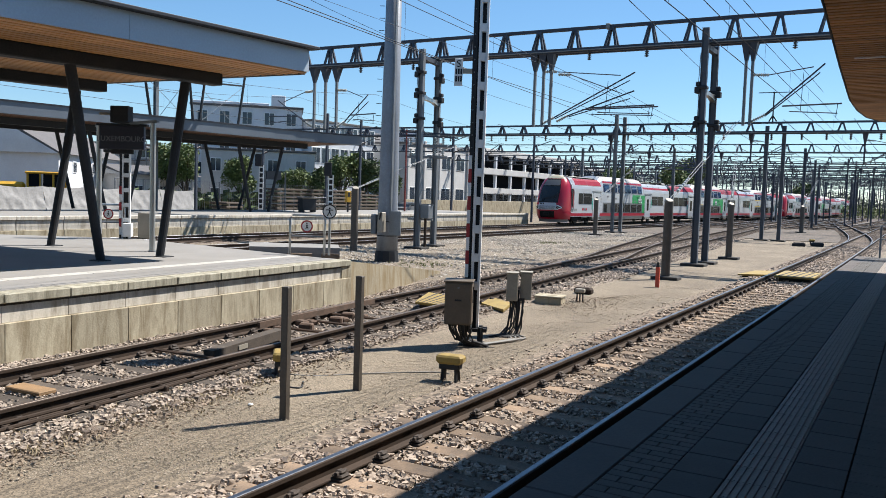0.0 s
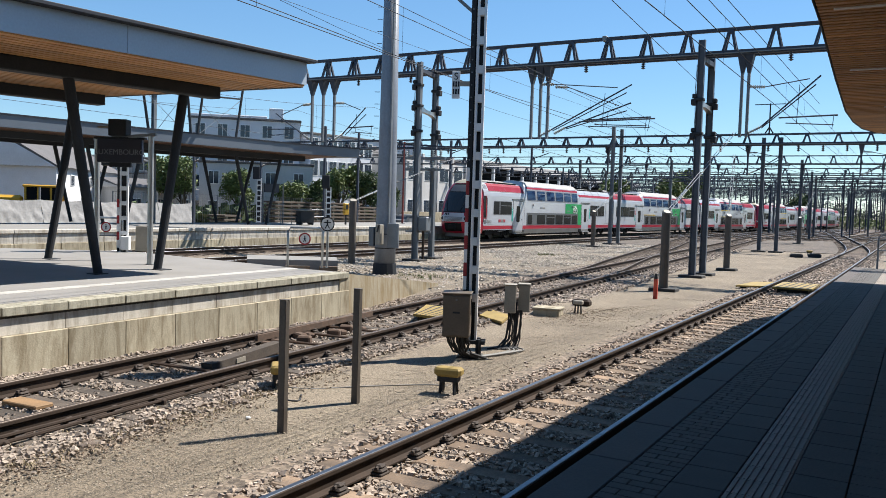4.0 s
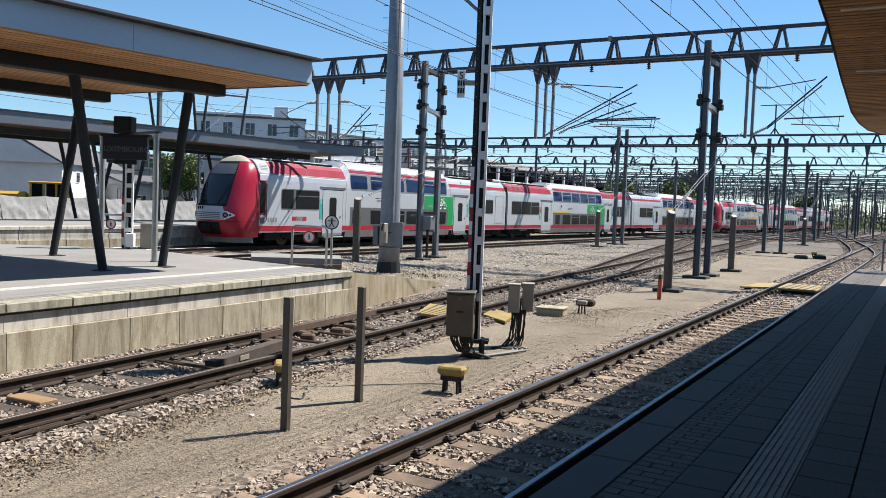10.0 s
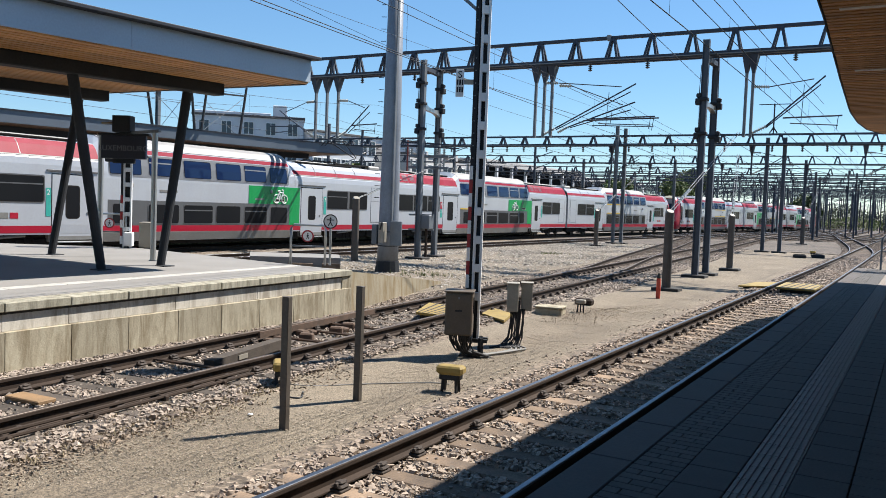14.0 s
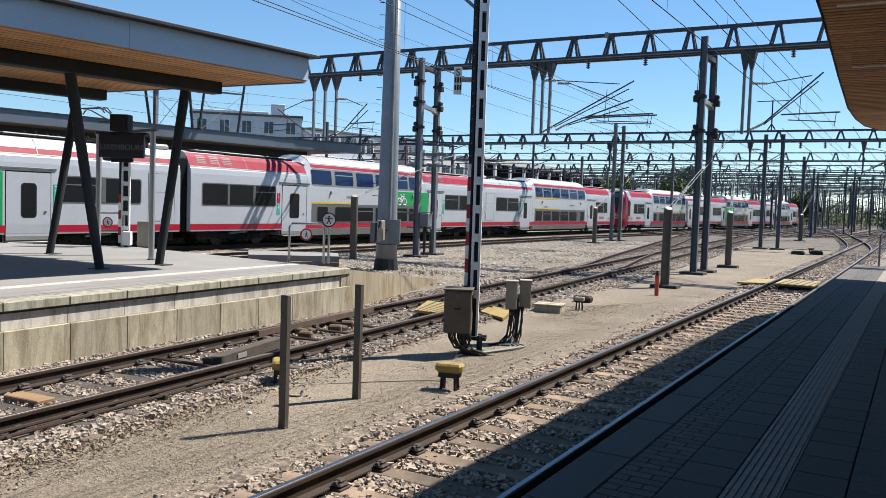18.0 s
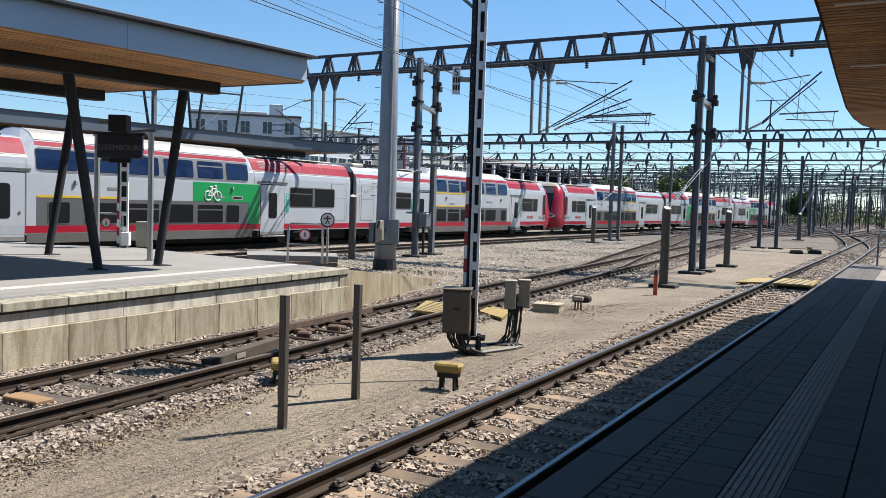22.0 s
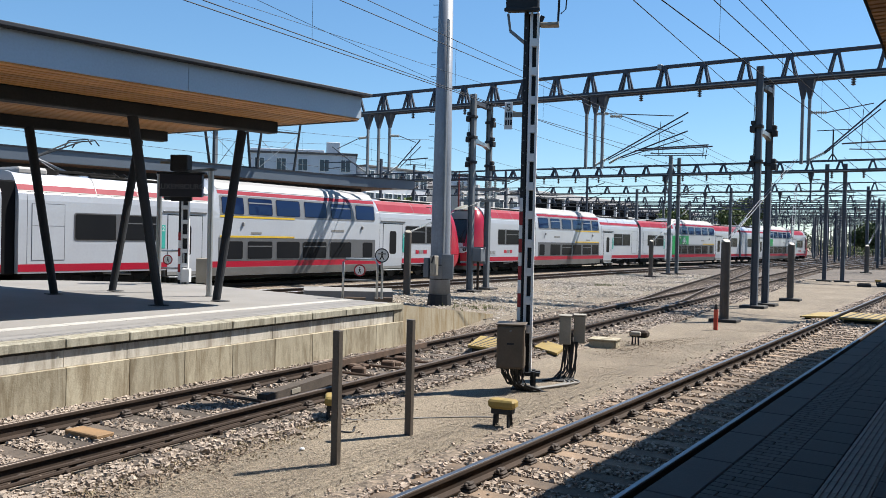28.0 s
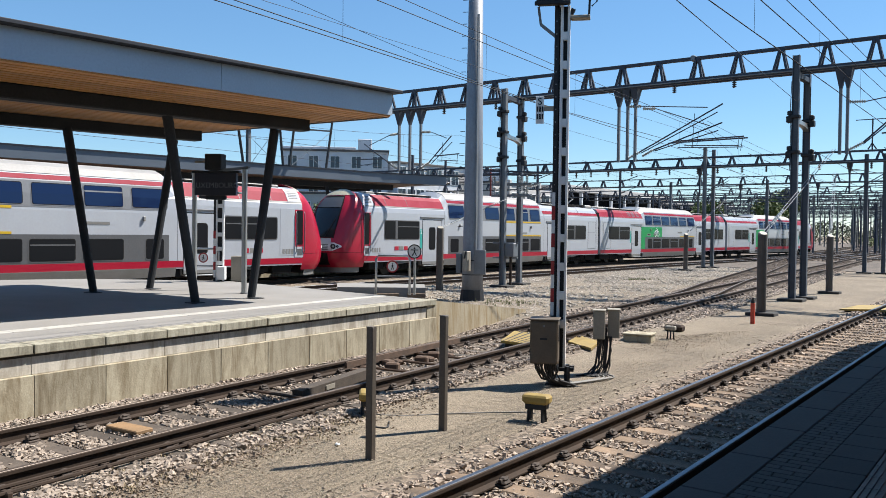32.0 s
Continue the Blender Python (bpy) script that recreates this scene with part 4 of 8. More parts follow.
def near_canopy():
    """The canopy above the camera: its rounded far end and wooden soffit."""
    th = thing("platform_canopy", "wooden soffit of the rounded canopy end overhead", "canopy", group="platform canopies")
    outline = [(-1.20, -10), (-1.22, 6), (-1.30, 12.0), (-1.42, 16.0), (-1.50, 19.5), (-1.48, 21.5), (-1.38, 23.2), (-1.1, 24.4), (-0.7, 24.9), (0.0, 25.1), (8.0, 25.1)]

    def zc(y):
        return 4.50 + max(0.0, 20 - y) * 0.045

    def edge_x(y):
        for (xa, ya), (xb, yb) in zip(outline, outline[1:]):
            if ya <= y <= yb:
                return xa + (xb - xa) * (y - ya) / (yb - ya)
        return 8.0
    v, f = [], []
    for x, y in outline:
        # Hidden upper lip, added to push the roof's shadow further onto the track.
        shadow_lip = 0.14 * min(1.0, max(0.0, (19 - y) / 6)) + 0.005
        v += [(x, y, zc(y) - 0.03), (x, y, zc(y) + 0.45), (x - shadow_lip, y, zc(y) + 0.5), (8.2, min(y, 25.0), zc(y) + 0.9), (8.2, min(y, 25.0), zc(y) + 0.03), (x + 0.05, y, zc(y) + 0.03)]
    n = len(outline)
    f = [(i * 6 + a, i * 6 + (a + 1) % 6, i * 6 + 6 + (a + 1) % 6, i * 6 + 6 + a) for i in range(n - 1) for a in range(6)] + [tuple(range(6)), tuple((n - 1) * 6 + a for a in range(6))]
    part("roof", fix(Shape().add(v, f).mesh("roof", M_COPING)), None, th, "dark metal roof with a rounded edge")
    y = 2.0
    while y < 24.95:
        x0 = edge_x(y + 0.06) + 0.03
        z = zc(y + 0.06)
        part("plank", Shape().box(x0, 7.9, y, y + 0.118, z - 0.02, z + 0.008, 0.004), M_SOFFIT, th)
        y += 0.15
    for y, x in ((11.55, -1.08), (15.33, -1.14), (19.1, -0.75)):
        part("light_strip", Shape().box(x, x + 1.9, y, y + 0.09, zc(y) - 0.03, zc(y) - 0.01, 0.004), M_WHITE, th, "unlit white light strip")
    for y in (-6, 6, 18):
        part("column", Shape().tube((4.2, y, NZ), (4.2, y, zc(y)), 0.12, n=14), M_DSTEEL, th, "black steel column")
    # Added out of view: dark wall that blocks sky light and bounce.
    w = thing("station_building_wall", "unseen dark wall added to keep light off the platform", "wall", kind="structure", sh=Shape().box(7.0, 7.3, -12, 26, NZ - 0.05, 6), material=M_DSLAB)


near_canopy()


def insulator(th, a, b, r=0.07, n=7, material=None):
    """A ribbed insulator turned about the line from a to b."""
    a, b = Vector(a), Vector(b)
    d = (b - a).normalized()
    u = d.orthogonal().normalized()
    v = d.cross(u)
    stations = [(0.0, 0.45)]
    for i in range(n):
        c = (i + 0.5) / n
        stations += [(c - 0.32 / n, 0.45), (c - 0.12 / n, 1.0), (c + 0.12 / n, 1.0), (c + 0.32 / n, 0.45)]
    stations.append((1.0, 0.45))
    rings = [[a + (b - a) * f + (u * math.cos(k * math.pi / 4) + v * math.sin(k * math.pi / 4)) * (r * q) for k in range(8)] for f, q in stations]
    return part("insulator", fix(Shape().loft(rings).mesh("insulator", material or M_INSUL)), None, th, "ribbed glazed insulator")


# ---- gantries over the tracks ----
def gantry(Y, x0, x1, zt, zb, cols, phase=0.0, pitch=1.62, split=False, label=""):
    """A lattice beam across the tracks, with A-shaped braces, on pairs of columns."""
    th = thing("overhead_line_gantry", label or "blue-grey steel lattice gantry across the tracks", "gantry", group="overhead line gantries")
    w, hc = (0.09, 0.13) if Y < 70 else (0.06, 0.09)
    part("top_chord", Shape().box(x0, x1, Y - w, Y + w, zt - hc, zt, 0.01), M_TRUSS, th)
    for dy in (-0.2, 0.2):
        part("bottom_chord", Shape().box(x0, x1, Y + dy - w, Y + dy + w, zb, zb + hc * 1.45, 0.01), M_TRUSS, th)
    part("walkway", Shape().box(x0, x1, Y - 0.36, Y - 0.292, zb + 0.05, zb + 0.09), M_GALV, th, "pale metal cable tray")
    allb = Shape()
    one = Shape()
    for s in (-1, 1):
        for dy in (-0.17, 0.17):
            one.bar((s * 0.05, Y + dy * 0.3, zt - 0.1), (s * 0.24, Y + dy, zb + 0.15), 0.09, 0.10, (0, 1, 0))
    one.box(-0.12, 0.12, Y - 0.1, Y + 0.1, zt - 0.22, zt - 0.10)
    brace = one.mesh("brace", M_TRUSS) if split else None
    x = x0 + phase
    while x < x1:
        if split:
            part("brace", brace, None, th, m=Matrix.Translation((x, 0, 0)))
        else:
            allb.add(one.v, one.f, Matrix.Translation((x, 0, 0)))
        x += pitch
    if not split:
        part("braces", allb, M_TRUSS, th, kind="stuff")
    for cx, cy, h in cols:
        c = part("column", Shape().box(cx - 0.11, cx + 0.11, cy - 0.015, cy + 0.015, GZ, h).box(cx - 0.12, cx - 0.10, cy - 0.10, cy + 0.10, GZ, h, 0.004).box(cx + 0.10, cx + 0.12, cy - 0.10, cy + 0.10, GZ, h, 0.004), M_DCOL if cx > -12 else M_BPOLE, th, "dark navy H-section column" if cx > -12 else "grey steel H-section column")
        part("base_plate", Shape().box(cx - 0.45, cx + 0.45, cy - 0.35, cy + 0.35, GZ - 0.1, GZ + 0.10, 0.02), M_JOINT, th, "dark footing")
    return th


G1 = gantry(33.0, -48.0, 9.0, 9.37, 8.29, [(-7.52, 32.36, 8.86), (-7.47, 33.91, 8.4), (-19.25, 30.9, 8.5), (-19.6, 32.9, 8.3), (-38.5, 33.0, 8.4), (6.5, 33, 8.4)], phase=1.14, pitch=1.61, split=True, label="large blue-grey steel lattice gantry with A-shaped braces")
# column hardware on the first gantry
for cx, cy in ((-7.52, 32.36), (-7.47, 33.91), (-19.25, 30.9), (-19.6, 32.9)):
    e = -1 if cy in (32.36, 30.9) else 1
    for z in ((5.3, 6.6) if cx > -10 else (5.5, 6.6, 7.5)):
        part("bracket_box", Shape().box(cx - 0.17, cx + 0.17, cy - 0.15, cy + 0.15, z - 0.06, z + 0.06, 0.02), M_DSTEEL, G1)
        part("bracket_box", Shape().box(min(cx + e * 0.1, cx + e * 0.30), max(cx + e * 0.1, cx + e * 0.30), cy - 0.16, cy + 0.12, z - 0.22, z + 0.03, 0.03).box(min(cx + e * 0.1, cx + e * 0.27), max(cx + e * 0.1, cx + e * 0.27), cy - 0.13, cy + 0.1, z + 0.05, z + 0.22, 0.03), M_DSTEEL, G1, "black cable clamp box")
    part("cable_run", Shape().path([(cx + e * 0.13, cy - 0.1, 7.9), (cx + e * 0.16, cy - 0.1, 6.9), (cx + e * 0.13, cy - 0.1, 6.0), (cx + e * 0.15, cy - 0.1, 4.6)], 0.014, 5), M_CABLE, G1)
for z in (3.85, 4.35):
    part("cross_arm", Shape().bar((-20.3, 31.6, z), (-18.3, 31.7, z), 0.10, 0.10).bar((-20.3, 32.1, z), (-18.3, 32.2, z), 0.08, 0.08), M_GALV, G1, "grey cross arm between columns")
    for x in (-20.2, -19.9, -18.9, -18.5):
        insulator(G1, (x, 31.65, z + 0.05), (x, 31.65, z + 0.38), 0.08, 4)
# small insulators and clamps along the bottom chord
for x in (-23.9, -20.9, -17.6, -12.3, -9.9, -4.4):
    insulator(G1, (x, 32.78, 8.28), (x, 32.78, 7.95), 0.09, 4, M_INSULB)
for x in (-28.2, -11.6, -2.0):
    part("chord_clamp", Shape().box(x - 0.09, x + 0.09, 32.86, 33.14, 9.20, 9.42, 0.02), M_GALV, G1)
for xa, ya, xb, yb in ((-7.52, 32.36, -7.47, 33.91), (-19.25, 30.9, -19.6, 32.9)):
    rows = []
    for f, h, z in ((0.0, 0.30, 6.5), (0.12, 0.26, 6.47), (0.3, 0.15, 6.43), (0.7, 0.15, 6.40), (0.88, 0.26, 6.38), (1.0, 0.30, 6.35)):
        x, y = xa + (xb - xa) * f, ya + (yb - ya) * f
        rows.append([(x - 0.1, y, z - h / 2), (x + 0.1, y, z - h / 2), (x + 0.1, y, z + h / 2), (x - 0.1, y, z + h / 2)])
    part("tie_plate", fix(Shape().loft(rows).mesh("tie_plate", M_STAIN)), None, G1, "pale waisted tie plate")
    part("tie_beam", Shape().bar((xa, ya, 8.15), (xb, yb, 8.15), 0.2, 0.18), M_TRUSS, G1)
G2 = gantry(60.0, -60.0, 14.0, 7.88, 7.05, [(-20.0, 59.6, 8.5), (-19.6, 60.3, 8.4), (-9.5, 60, 7.6), (-8.4, 60, 7.6), (-40, 60, 7.3), (8, 60, 7.3)], pitch=1.9, split=True, label="second steel lattice gantry across the yard")
for i, (Y, zt, cols) in enumerate(((82, 7.9, (-31, -21.5, -9.6, 6)), (116, 8.0, (-36, -24.5, -11.8, -2.2, -1.2)), (134, 8.2, (-38, -25, -14.5, 1)), (152, 8.4, (-42, -26, -16, -4, 6)), (180, 8.6, (-46, -30, -18, -6, 6)), (215, 9.0, (-50, -34, -20, -8, 8)), (255, 9.4, (-60, -40, -24, -9, 8)), (99, 7.7, (-34, -23, -10.5, 5)), (166, 8.4, (-44, -28, -17, -5, 7)), (197, 8.8, (-48, -32, -19, -7, 7)), (235, 9.1, (-52, -36, -22, -8, 9)), (125, 7.9, (-33, -18, -6)), (143, 8.1, (-40, -21, -9, 3)), (160, 7.9, (-36, -22, -11)), (173, 8.3, (-40, -24, -2)), (188, 8.2, (-44, -25, -12, 4)), (206, 8.5, (-40, -27, -14, 1)), (225, 8.6, (-46, -28, -15)), (245, 8.8, (-50, -30, -16, 0)), (275, 9.0, (-60, -40, -20, -4)), (300, 9.2, (-60, -36, -14, 6)))):
    gantry(Y, -70 - i * 6, 16, zt, zt - 0.85, [(c, Y, zt - 0.4) for c in cols], pitch=2.1, split=Y < 120, label="distant steel lattice gantry in the yard")


for k in range(26):
    x = -34 + k * 1.65 + rnd.uniform(-0.4, 0.4)
    insulator(G2, (x, 59.75, 7.02), (x, 59.75, 6.62), 0.10, 3, M_INSULB)


def drop_posts(xs, z0, top=8.2, Y=33.0, label="pale steel drop posts hanging from the gantry"):
    """Hanging posts under a gantry, with a flared bracket at the top."""
    th = thing("drop_posts", label, "catenary support", group="catenary supports")
    for x in xs:
        part("post", Shape().box(x - 0.05, x + 0.05, Y - 0.07, Y + 0.07, z0, top - 0.25, 0.01), M_BPOLE if top > 8 else M_TRUSS, th)
        part("bracket", fix(Shape().loft([[(x - 0.05, Y - 0.07, top - 0.6), (x + 0.05, Y - 0.07, top - 0.6), (x + 0.05, Y + 0.07, top - 0.6), (x - 0.05, Y + 0.07, top - 0.6)], [(x - 0.17, Y - 0.25, top + 0.1), (x + 0.17, Y - 0.25, top + 0.1), (x + 0.17, Y + 0.25, top + 0.1), (x - 0.17, Y + 0.25, top + 0.1)]]).mesh("bracket", M_TRUSS)), None, th)
    return th


def cantilever(th, x, Y, reach, zl, zu, tip):
    """A hinged tube arm from a drop post: a sloping main tube, a top tie and a steady arm."""
    s = 1 if reach > 0 else -1
    insulator(th, (x + s * 0.05, Y, zl), (x + s * 0.55, Y, zl + 0.25))
    insulator(th, (x + s * 0.05, Y, zu), (x + s * 0.6, Y, zu - 0.03))
    part("strut_tube", Shape().tube((x + s * 0.5, Y, zl + 0.22), (x + reach, Y, tip), 0.03, n=8), M_TRUSS, th)
    part("strut_tube", Shape().tube((x + s * 0.5, Y + 0.25, zl + 0.22), (x + reach * 0.93, Y + 0.25, tip - 0.28), 0.022, n=8), M_TRUSS, th)
    part("top_tie", Shape().tube((x + s * 0.6, Y, zu - 0.03), (x + reach * 0.85, Y, tip - 0.1), 0.02, n=6), M_TRUSS, th)
    part("registration_tube", Shape().tube((x + reach * 0.45, Y, zl + 0.55), (x + reach * 1.25, Y, zl + 0.6), 0.03, n=6), M_TRUSS, th)
    part("steady_arm", Shape().tube((x + reach * 0.55, Y, zl + 0.35), (x + reach * 1.2, Y, zl + 0.25), 0.02, n=6), M_TRUSS, th)
    part("dropper", Shape().tube((x + reach * 0.7, Y, zl + 0.3), (x + reach * 0.72, Y, tip - 0.3), 0.012, n=5), M_WIRE, th)
    part("dropper", Shape().tube((x + reach * 1.18, Y, zl + 0.1), (x + reach * 1.2, Y, zl + 0.62), 0.012, n=5), M_WIRE, th)


D1 = drop_posts((-14.8, -14.4, -14.05), 5.25)
cantilever(D1, -14.4, 33.0, 4.0, 5.4, 7.6, 7.4)
cantilever(D1, -13.9, 33.3, 3.4, 5.5, 7.5, 6.7)
D2 = drop_posts((-26.9, -26.2, -25.5), 5.3)
cantilever(D2, -25.5, 33.0, 1.9, 5.4, 7.2, 6.9)
cantilever(D2, -26.9, 33.0, -2.4, 5.4, 7.2, 6.8)
D3 = drop_posts((-6.12, -5.88), 5.2)
cantilever(D3, -5.88, 33.0, 2.5, 5.35, 7.1, 7.4)
for x in (-32.0, -20.5, -10.5, -3.5, 1.5):
    d = drop_posts((x,), 5.0, 6.95, 60.0, "grey drop post under the second gantry")
    cantilever(d, x, 60.0, 2.2, 5.1, 6.6, 6.4)
for Y, xs in ((82, (-24, -17, -9.5, -3, 2)), (116, (-27, -19, -15, -7, -1)), (134, (-20, -10, -5, 2))):
    for x in xs:
        d = drop_posts((x,), 5.0, 7.0, Y, "distant drop post under a gantry")
        cantilever(d, x, Y, 2.2, 5.1, 6.6, 6.4)
# short masts standing up on the second gantry
for x in (-9.2, -2.8, 1.5):
    th = thing("gantry_aerial", "thin pole with a cross bar standing on the gantry", "aerial", group="gantry aerials")
    part("pole", Shape().tube((x, 60, 7.85), (x, 60, 9.9), 0.05, n=6), M_DSTEEL, th)
    part("cross_bar", Shape().tube((x - 1.0, 60, 9.85), (x + 1.0, 60, 9.85), 0.03, n=5), M_DSTEEL, th)
    part("base_bracket", Shape().bar((x - 0.25, 60, 7.9), (x, 60, 8.3), 0.05, 0.08).bar((x + 0.25, 60, 7.9), (x, 60, 8.3), 0.05, 0.08), M_DSTEEL, th)


# ---- overhead wires ----
def sag(a, b, drop, n=12):
    a, b = Vector(a), Vector(b)
    return [a + (b - a) * (i / n) - Vector((0, 0, drop * 4 * (i / n) * (1 - i / n))) for i in range(n + 1)]


def overhead_line(label, line, zc=5.35, zm=6.7, drop=0.75):
    """Contact wire, messenger wire and droppers above a track, as one thing."""
    th = thing("overhead_line", label, "overhead line", group="overhead lines")
    pts = [Vector((x, y, 0)) for x, y in line]
    contact, messenger = [], []
    for a, b in zip(pts, pts[1:]):
        up = Vector((0, 0, 1))
        contact += sag(a + up * zc, b + up * zc, 0.0, 2)
        mm = sag(a + up * zm, b + up * zm, drop)
        messenger += mm
        for k in (2, 4, 6, 8, 10):
            p = mm[k]
            part("dropper", Shape().tube((p.x, p.y, zc), tuple(p), 0.003, n=4), M_WIRE, th)
    part("contact_wire", Shape().path(contact, 0.008, 5), M_WIRE, th)
    part("messenger_wire", Shape().path(messenger, 0.007, 5), M_WIRE, th)


overhead_line("contact line above the near track", [(-3.39, -20), (-3.39, 8), (-3.39, 33), (-3.39, 60), (-3.39, 82), (-3.39, 103), (-3.39, 126)], 5.10, 6.0, 0.05)
overhead_line("contact line above the track by the island platform", [(t2x(y) - 0.3, y) for y in (-20, 5, 33, 60, 82, 103)], 5.20, 6.30, 0.05)
overhead_line("contact line above the turnout track", [(-11.3, 33), (-15.6, 60), (-19.3, 82), (-21.6, 103)], 5.45, 6.9)
overhead_line("contact line above the platform track", [arc(s)[:2] for s in (-50, -26, 0.1, 27, 49, 71, 95)], 5.5, 6.9)
overhead_line("contact line above the far through track", [arc(s, 4.75)[:2] for s in (-50, -26, 0.1, 27, 49, 71, 95)], 5.5, 6.9)


def feeder(a, b, drop, r=0.008):
    thing("feeder_wire", "thin dark feeder wire strung high between masts", "wire", group="feeder wires", sh=Shape().path(sag(a, b, drop, 20), r, 5), material=M_WIRE)


feeder((t2x(-18) - 0.3, -18, 5.46), (t2x(18) - 0.3, 18, 5.21), 0.0)
feeder((t2x(18) - 0.3, 18, 5.21), (t2x(33) - 0.3, 33, 5.5), 0.0)
feeder((t2x(-18) - 0.3, -18, 6.0), (t2x(33) - 0.3, 33, 6.2), 0.05)
feeder((t2x(-18) - 0.3, -18, 4.8), (t2x(33) - 0.3, 33, 6.0), 0.0, 0.004)
feeder((-3.39, -18, 5.95), (-3.39, 60, 5.12), 0.0)
feeder((-3.39, -18, 6.2), (-3.39, 33, 6.38), 0.0)
feeder((-1.55, -10, 4.42), (-7.45, 32.3, 7.12), 0.0)
feeder((-11.0, 33, 6.75), (-12.6, 60, 6.8), 0.2)
feeder((-19.3, 31.0, 8.4), (-12.4, -10, 9.6), 0.4, 0.008)
feeder((-19.6, 33, 7.6), (-20, 60, 7.6), 0.3)
for k in range(8):
    x = -30 + k * 4.3
    feeder((x, 60, 8.0), (x + 1.5, 126, 8.3), 1.0, 0.02)
    feeder((x + 1, 82, 7.9), (x + 1.5, 180, 8.6), 1.0, 0.025)

# ---- posts, masts and boxes in the yard ----
M_SIGN = mat("sign_navy", (0.008, 0.011, 0.03), None, 0.35, bump=0)
M_EXYEL = mat("machine_yellow", (0.50, 0.28, 0.014), (0.41, 0.225, 0.013), 0.5, bump=0.05)
M_RUSTR = mat("rust_red_paint", (0.20, 0.035, 0.025), (0.13, 0.025, 0.02), 0.7, scale=2, fine=30, bump=0.1)
M_RUST = mat("rust_brown_iron", (0.115, 0.07, 0.046), (0.06, 0.04, 0.028), 0.9, 0.1, scale=5, fine=50, bump=0.4)
def steel_post(x, y, h, label):
    th = thing("marker_post", label, "post", pose(x, y, GZ), group="dark marker posts")
    part("post", Shape().box(-0.045, 0.045, -0.035, 0.035, -0.05, h, 0.006), M_BRONZE, th, "dark brown steel post")
    part("cap", Shape().box(-0.047, 0.047, -0.037, 0.037, h, h + 0.008, 0.003), M_BRONZE, th, "brown cap plate")


steel_post(-5.74, 6.66, 1.40, "dark steel marker post standing in the gravel")
steel_post(-5.87, 8.15, 1.40, "dark steel marker post beside another in the gravel")


def yellow_marker(x, y, rz, s=1.0):
    th = thing("track_magnet", "yellow-topped signalling box on short black legs", "signalling box", pose(x, y, GZ, rz=rz), group="yellow signalling boxes")
    top = Shape()
    rings = []
    for z, w, l in ((0.22, 0.085, 0.15), (0.25, 0.105, 0.185), (0.31, 0.105, 0.185), (0.335, 0.085, 0.165), (0.34, 0.06, 0.13)):
        rings.append([(l * sx, w * sy, z) for sx, sy in ((-1, -0.6), (-0.85, -1), (0.85, -1), (1, -0.6), (1, 0.6), (0.85, 1), (-0.85, 1), (-1, 0.6))])
    part("hood", fix(top.loft(rings).mesh("hood", M_YELLOW)), None, th, "rounded yellow hood")
    part("body", Shape().box(-0.14, 0.14, -0.08, 0.08, 0.15, 0.23, 0.01), M_DSTEEL, th)
    for sx in (-0.1, 0.1):
        for sy in (-0.06, 0.06):
            part("leg", Shape().bar((sx, sy, -0.02), (sx * 0.9, sy * 0.9, 0.17), 0.035, 0.03), M_DSTEEL, th)


yellow_marker(-5.24, 9.35, 12)
yellow_marker(-7.1, 8.15, 131)
yellow_marker(-6.05, 57.8, 0)


def cable(label, pts, r=0.012, material=None):
    line = [Vector(p) for p in pts]
    out = []
    for i in range(len(line) - 1):
        p0, p1, p2, p3 = line[max(i - 1, 0)], line[i], line[i + 1], line[min(i + 2, len(line) - 1)]
        for k in range(6):
            t = k / 6
            out.append(0.5 * ((2 * p1) + (p2 - p0) * t + (2 * p0 - 5 * p1 + 4 * p2 - p3) * t * t + (3 * p1 - p0 - 3 * p2 + p3) * t ** 3))
    out.append(line[-1])
    return thing("cable", label, "cable", group="ground cables", sh=Shape().path(out, r, 6), material=material or M_CABLE, smooth=True)


cable("thin grey cable lying across the gravel", [(-5.4, 9.6, GZ + 0.02), (-5.7, 9.5, GZ + 0.015), (-6.3, 8.9, GZ + 0.015), (-6.7, 8.4, GZ + 0.015), (-7.0, 8.2, GZ + 0.03)], 0.009, M_CABLEG)
cable("black cable curling on the gravel", [(-7.0, 8.2, GZ + 0.03), (-6.75, 7.75, GZ + 0.015), (-6.45, 7.75, GZ + 0.015), (-6.6, 8.0, GZ + 0.02)], 0.014)


